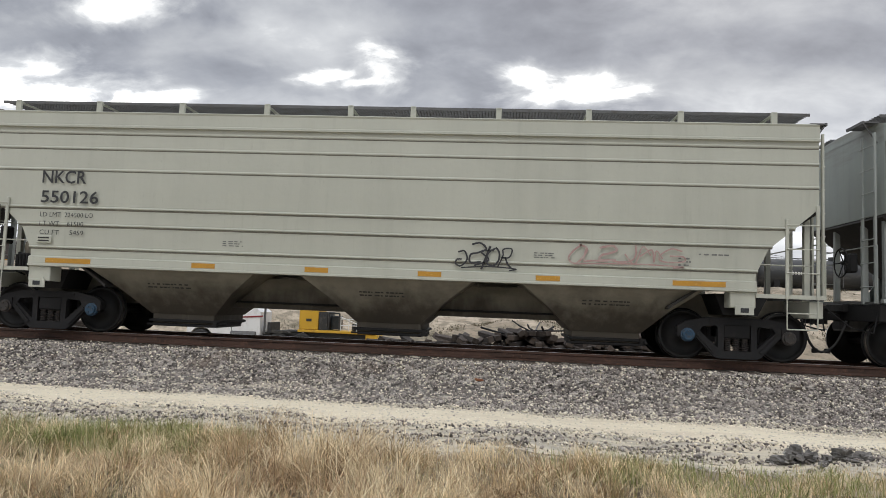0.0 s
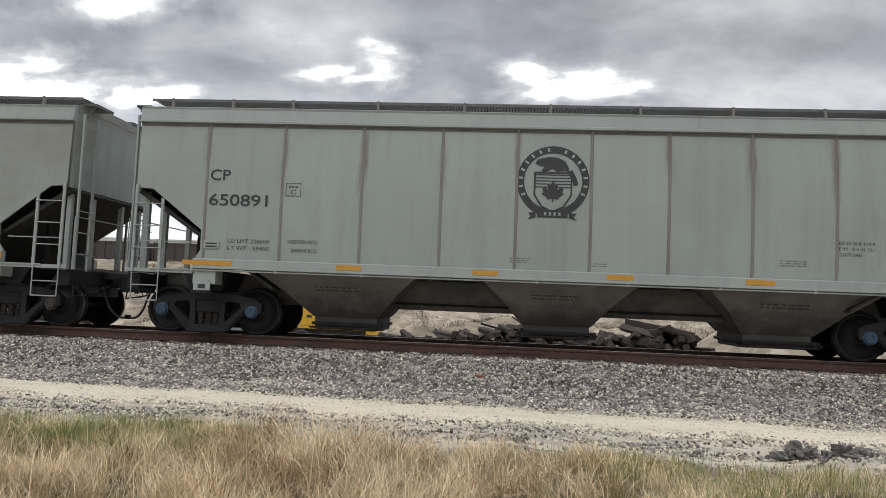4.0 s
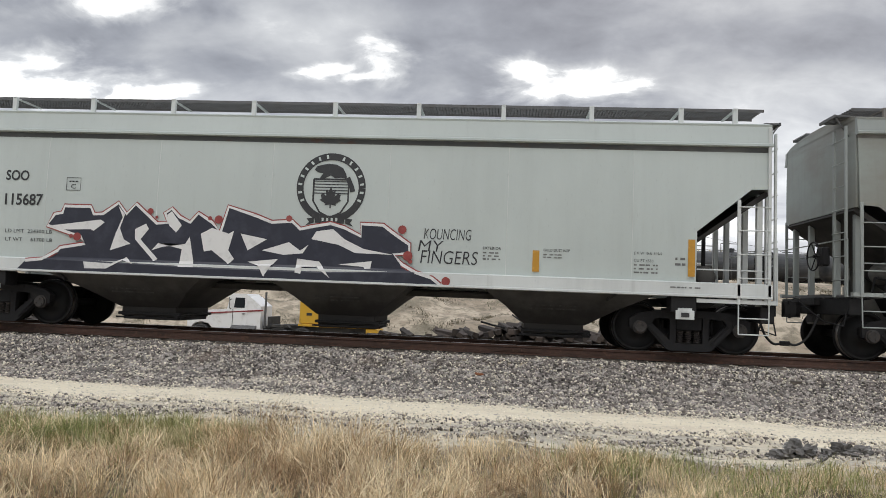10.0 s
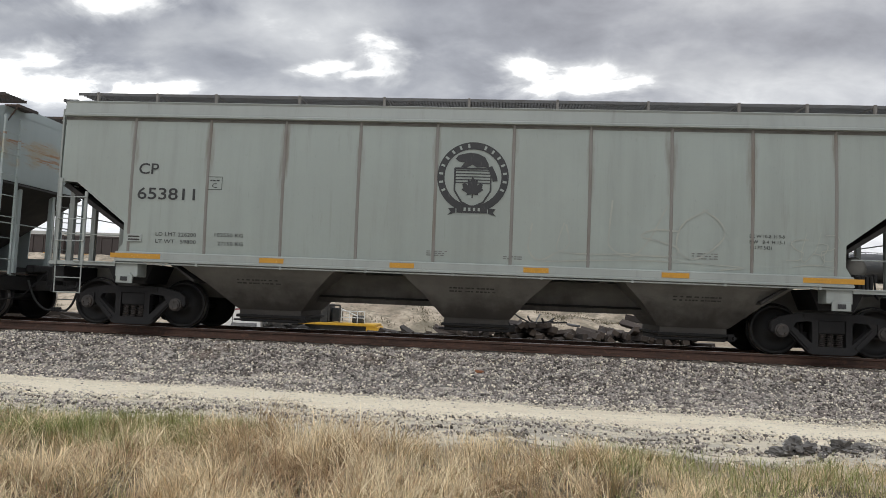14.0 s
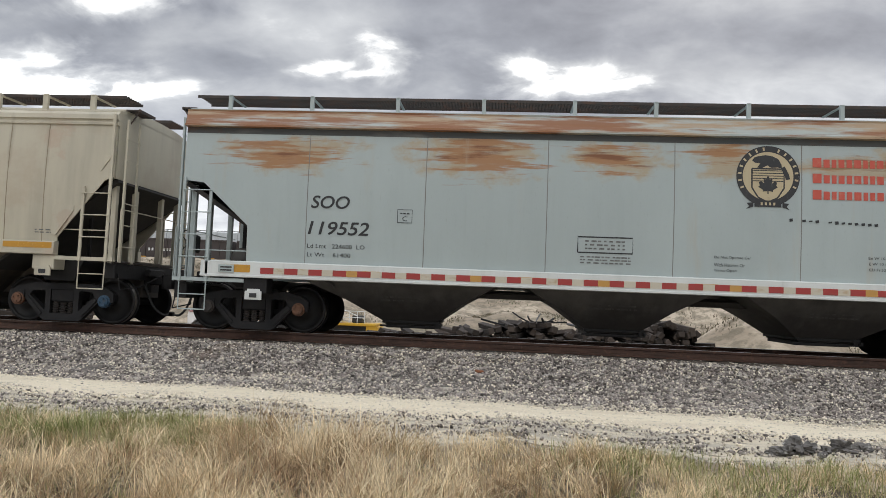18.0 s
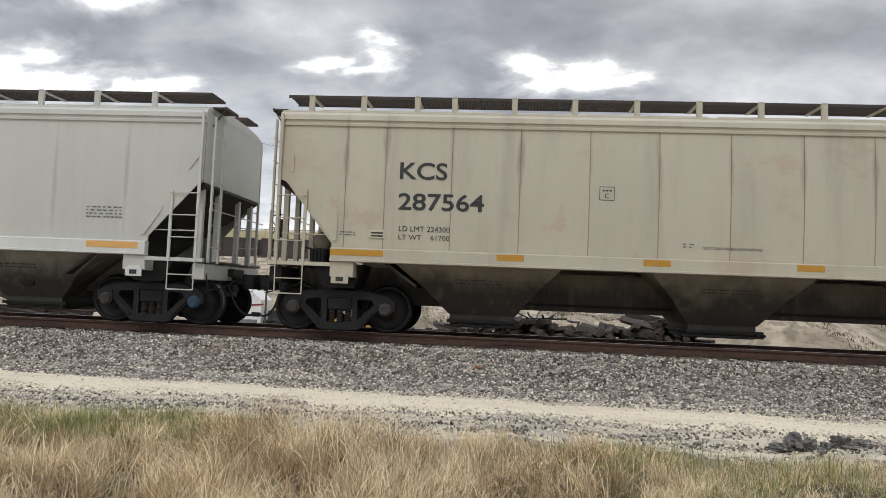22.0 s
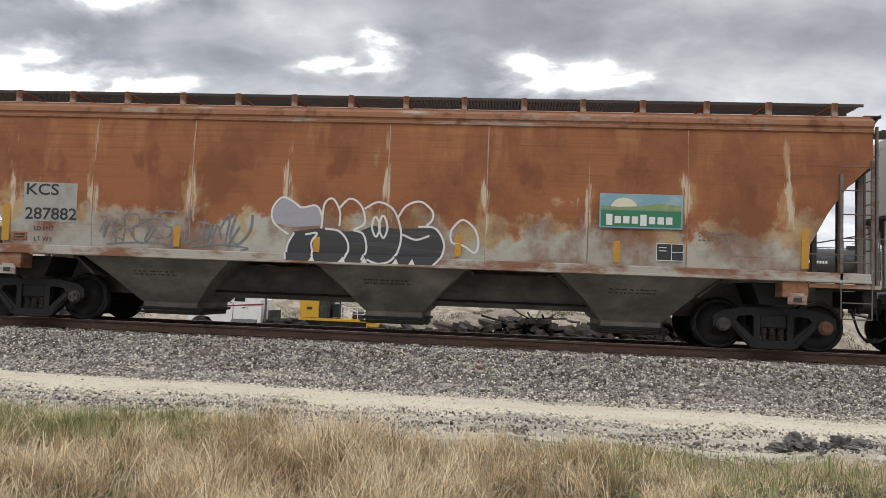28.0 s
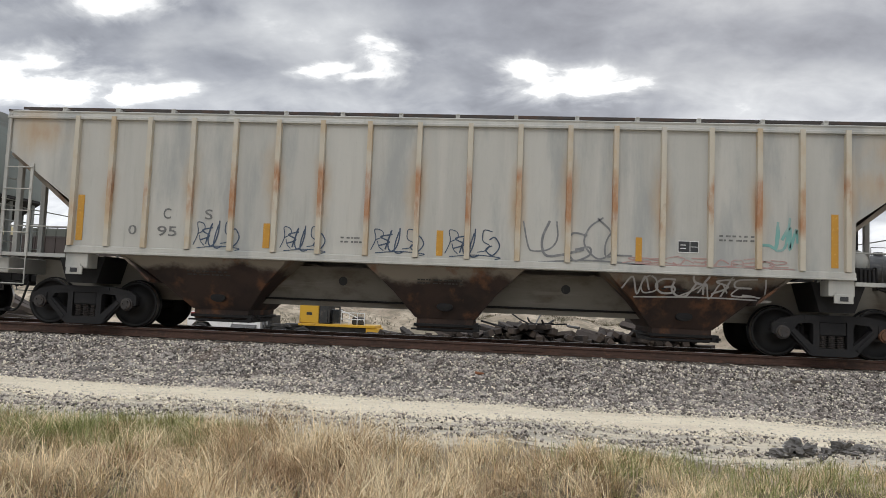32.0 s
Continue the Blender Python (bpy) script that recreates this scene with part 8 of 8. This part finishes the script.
def yard_gondola(x, L, h, m, label, tags=None, mark=None):
    car = thing("gondola_car", label, "freight car", "cars standing in the yard", pose(x, YARD_Y, YARD_Z))
    part("body", block(-L / 2, L / 2, -1.45, 1.45, 0.85, 0.85 + h, 0.03), m, car)
    part("top_rail", block(-L / 2, L / 2, -1.55, -1.45, 0.75 + h, 0.9 + h), m, car)
    n = int(L / 1.15)
    for k in range(n + 1):
        part("rib", block(-L / 2 + k * L / n - 0.06, -L / 2 + k * L / n + 0.06, -1.54, -1.45, 0.85, 0.8 + h), m, car)
    part("side_sill", block(-L / 2, L / 2, -1.52, -1.45, 0.7, 0.86), m, car)
    if tags:
        tag_marks(car, -L * 0.38, L * 0.4, 1.0, 0.62 + h, lambda z: -1.56, tags, int(abs(x) * 10), 12, 0.11, "pale graffiti letters", 0.2)
    if mark:
        for k in range(4):
            part("reflective_strip", block(-L / 2 + (k + 0.5) * L / 4 - 0.3, -L / 2 + (k + 0.5) * L / 4 + 0.3, -1.56, -1.53, 0.74, 0.84), mark, car)
        bm = bmesh.new()
        for k in range(7):
            ribbon(bm, [(-1.4 + k * 0.36 + (0.2 if k > 2 else 0), 1.6), (-1.2 + k * 0.36 + (0.2 if k > 2 else 0), 1.6)], 0.3, lambda z: -1.47, 0, False)
        part("lettering_bars", bm, letter_white, car)
    yard_gear(car, L)
    YARD.append((car, x, 0.0))
    return car


def yard_tank(x, L, m, label):
    car = thing("tank_car", label, "freight car", "cars standing in the yard", pose(x, YARD_Y, YARD_Z))
    R = 1.42
    t = lathe([(-L / 2, 0.05), (-L / 2 + 0.05, R * 0.5), (-L / 2 + 0.25, R * 0.85), (-L / 2 + 0.6, R), (L / 2 - 0.6, R), (L / 2 - 0.25, R * 0.85), (L / 2 - 0.05, R * 0.5), (L / 2, 0.05)], 32, "x")
    t.transform(pose(0, 0, 2.35))
    part("tank", smooth(t), m, car)
    part("dome", rods([(0, 0, 3.7), (0, 0, 4.1)], 0.45, 16), m, car)
    part("underframe", block(-L / 2 - 0.2, L / 2 + 0.2, -0.35, 0.35, 0.75, 1.05), steel_dark, car)
    part("walkway_rail", rods([(-1.2, -1.0, 3.6), (-1.2, -1.0, 4.5), (1.2, -1.0, 4.5), (1.2, -1.0, 3.6)], 0.04), galv, car)
    for s in (-1, 1):
        part("saddle", block(s * L * 0.38 - 0.3, s * L * 0.38 + 0.3, -1.2, 1.2, 0.9, 1.6), steel_dark, car)
        part("ladder", rods([(s * 0.3, -1.45, 1.0), (s * 0.3, -1.45, 3.4)], 0.03), galv, car)
    bm = bmesh.new()
    for k in range(8):
        ribbon(bm, [(-L * 0.33 + k * 0.28, 2.3), (-L * 0.33 + k * 0.28 + 0.19, 2.3)], 0.26, lambda z: -R - 0.01, 0, False)
    part("lettering_bars", bm, letter_white, car)
    yard_gear(car, L)
    YARD.append((car, x, 0.0))


# nose to tail along the yard track; the place is that at 6 s
yard_gondola(3.25, 14.9, 1.72, yard_red, "oxide red gondola car covered with pale graffiti", spray_white)
for k in range(8):
    yard_gondola(-12.45 - k * 16.0, 15.2, 1.9, yard_brown, "dark brown gondola car with yellow sill marks", None, yellow)
yard_tank(20.6, 15.4, yard_black, "black tank car with white lettering bars")
yard_tank(37.4, 15.6, yard_black, "black tank car with white lettering bars")
yard_tank(54.4, 15.6, yard_white, "white tank car with walkway rail")
yard_tank(71.4, 15.6, yard_white, "white tank car with walkway rail")
for k in range(3):
    yard_tank(88.4 + k * 17, 15.6, yard_black, "black tank car with white lettering bars")
yard_track = thing("yard_track", "yard track on a low gravel bed", "railway track")
yard_track["kind"] = "structure"
for s in (-1, 1):
    part("rail", block(-220, 220, YARD_Y + s * 0.75 - 0.035, YARD_Y + s * 0.75 + 0.035, YARD_Z - 0.16, YARD_Z), rail_rust, yard_track)
part("gravel_bed", block(-220, 220, YARD_Y - 2.2, YARD_Y + 2.2, YARD_Z - 0.9, YARD_Z - 0.15), gravel, yard_track)

# a second string on the track behind, rolling the other way
FAR_Y, FAR_Z, FAR_V = 66.0, 3.45, 3.95
yard_cream = paint("cream yard paint", (0.66, 0.56, 0.33), dirt=0.35)
yard_pale = paint("pale grey yard paint", (0.58, 0.60, 0.60), dirt=0.3)
yard_olive = paint("dull green-grey yard paint", (0.115, 0.12, 0.10), dirt=0.4)
FAR = []
for k in range(10):
    x = 1.0 + k * 21.5
    m, word = ((yard_pale, "pale grey"), (yard_cream, "cream"), (yard_olive, "dull green-grey"))[k] if k < 3 else (yard_grey, "weathered grey")
    car = thing("hopper_car", word + " ribbed hopper car rolling through the yard", "freight car", "hopper cars in the far string", pose(x, FAR_Y, FAR_Z))
    part("body", prism(bmesh.new(), [(-10.2, 2.6), (-10.2, 3.75), (10.2, 3.75), (10.2, 2.6), (8.6, 1.3), (-8.6, 1.3)][::-1], -1.5, 1.5), m, car)
    part("roof", block(-10.2, 10.2, -1.3, 1.3, 3.75, 3.86), m, car)
    for i in range(17):
        c = -9.7 + i * 1.2125
        part("rib", block(c - 0.07, c + 0.07, -1.6, -1.5, 1.7 if 0 < i < 16 else 2.8, 3.7), m, car)
        part("board_bracket", block(c - 0.05, c + 0.05, -1.3, -1.2, 3.82, 3.98), m, car)
    part("running_board", block(-10.1, 10.1, -1.3, -0.9, 3.97, 4.02), galv, car)
    part("underframe", block(-10.3, 10.3, -0.5, 0.5, 0.9, 1.3), steel_dark, car)
    for s in (-1, 1):
        part("truck", block(s * 8.2 - 1.2, s * 8.2 + 1.2, -1.1, 1.1, 0.0, 0.85, 0.1), steel_dark, car)
        part("coupler", block(min(s * 10.2, s * 10.7), max(s * 10.2, s * 10.7), -0.1, 0.1, 0.75, 0.95), steel_dark, car)
    FAR.append((car, x))
far_track = thing("yard_track", "second yard track on a gravel bed", "railway track")
far_track["kind"] = "structure"
for s in (-1, 1):
    part("rail", block(-220, 260, FAR_Y + s * 0.75 - 0.035, FAR_Y + s * 0.75 + 0.035, FAR_Z - 0.16, FAR_Z), rail_rust, far_track)
part("gravel_bed", block(-220, 260, FAR_Y - 2.2, FAR_Y + 2.2, FAR_Z - 0.6, FAR_Z - 0.15), gravel, far_track)
beige_wall = mat("beige metal cladding", (0.52, 0.46, 0.31), [((0.44, 0.38, 0.26), (0.3, 3, 0.3), 0.45, 0.7, 0.5)], 0.6)
shed = thing("warehouse", "long low beige metal warehouse beyond the yard", "building", at=pose(-62, 120, 3.3))
part("wall", block(-38, 38, -10, 10, 0, 6.2), beige_wall, shed)
part("roof", prism(bmesh.new(), [(-38.6, 6.2), (38.6, 6.2), (38.6, 6.9), (-38.6, 6.9)], -10.6, 10.6), mat("pale metal roof", (0.5, 0.5, 0.47), [((0.4, 0.4, 0.38), (0.2, 2, 2), 0.4, 0.7, 0.6)], 0.5), shed)
for k in range(6):
    part("loading_door", block(-32 + k * 12.5, -28 + k * 12.5, -10.06, -10, 0, 4.2), yard_grey, shed)

# utility poles and a sagging wire against the sky
wood_pole = mat("pole wood", (0.16, 0.12, 0.09), [((0.25, 0.2, 0.15), (6, 6, 0.6), 0.45, 0.7, 0.7)], 0.9)
POLES = [(-40, 90, 19.8), (48, 90, 5.1)]
for x, Y, h in POLES:
    z0 = float(ground_z(x, Y))
    p = thing("utility_pole", "tall wooden utility pole with crossarm", "utility pole", "utility poles", pose(x, Y, z0))
    part("pole", rods([(0, 0, 0), (0, 0, h)], 0.15, 8), wood_pole, p)
    part("crossarm", block(-1.2, 1.2, -0.06, 0.06, h - 0.7, h - 0.55), wood_pole, p)
    for X in (-1.1, -0.4, 0.4, 1.1):
        part("insulator", rods([(X, 0, h - 0.55), (X, 0, h - 0.38)], 0.05), galv, p)
A, B = Vector((-40, 90, 23.27)), Vector((48, 90, 8.57))
wire = [A.lerp(B, k / 24) - Vector((0, 0, 0.5 * (1 - (2 * k / 24 - 1) ** 2))) for k in range(25)]
tagged(part("overhead_wire", tube(wire, 0.025, 5), rubber), "thin dark overhead wire", "wire")


# ---- what moves ----
# how far the head of the train is bunched up against its rear
SLACK = {15.28: 0.36, -1.58: 0.36, -18.60: 0.36, -35.60: 0.19}


def motions():
    """The train rolls by with its wheels turning; one yard string creeps along, the other rolls the opposite way."""
    for car, S in TRAIN:
        walk(car, [(t, pose(S["x"] + SLACK.get(S["x"], 0.0) + run(t), 0, 0)) for t in [k * 0.5 for k in range(65)]])
    for ws, x, phase in SPINS:
        walk(ws, [(t, pose(x, 0, WHEEL_R, 0, math.degrees((run(t) + phase) / WHEEL_R), 0)) for t in [k / 8 for k in range(257)]])
    for car, x, _ in YARD:
        walk(car, [(t, pose(x + YARD_V * (t - 6.0), YARD_Y, YARD_Z)) for t in (0.0, 8.0, 16.0, 24.0, 32.0)])
    for car, x in FAR:
        walk(car, [(t, pose(x - FAR_V * (t - 9.1), FAR_Y, FAR_Z)) for t in (0.0, 8.0, 16.0, 24.0, 32.0)])


motions()
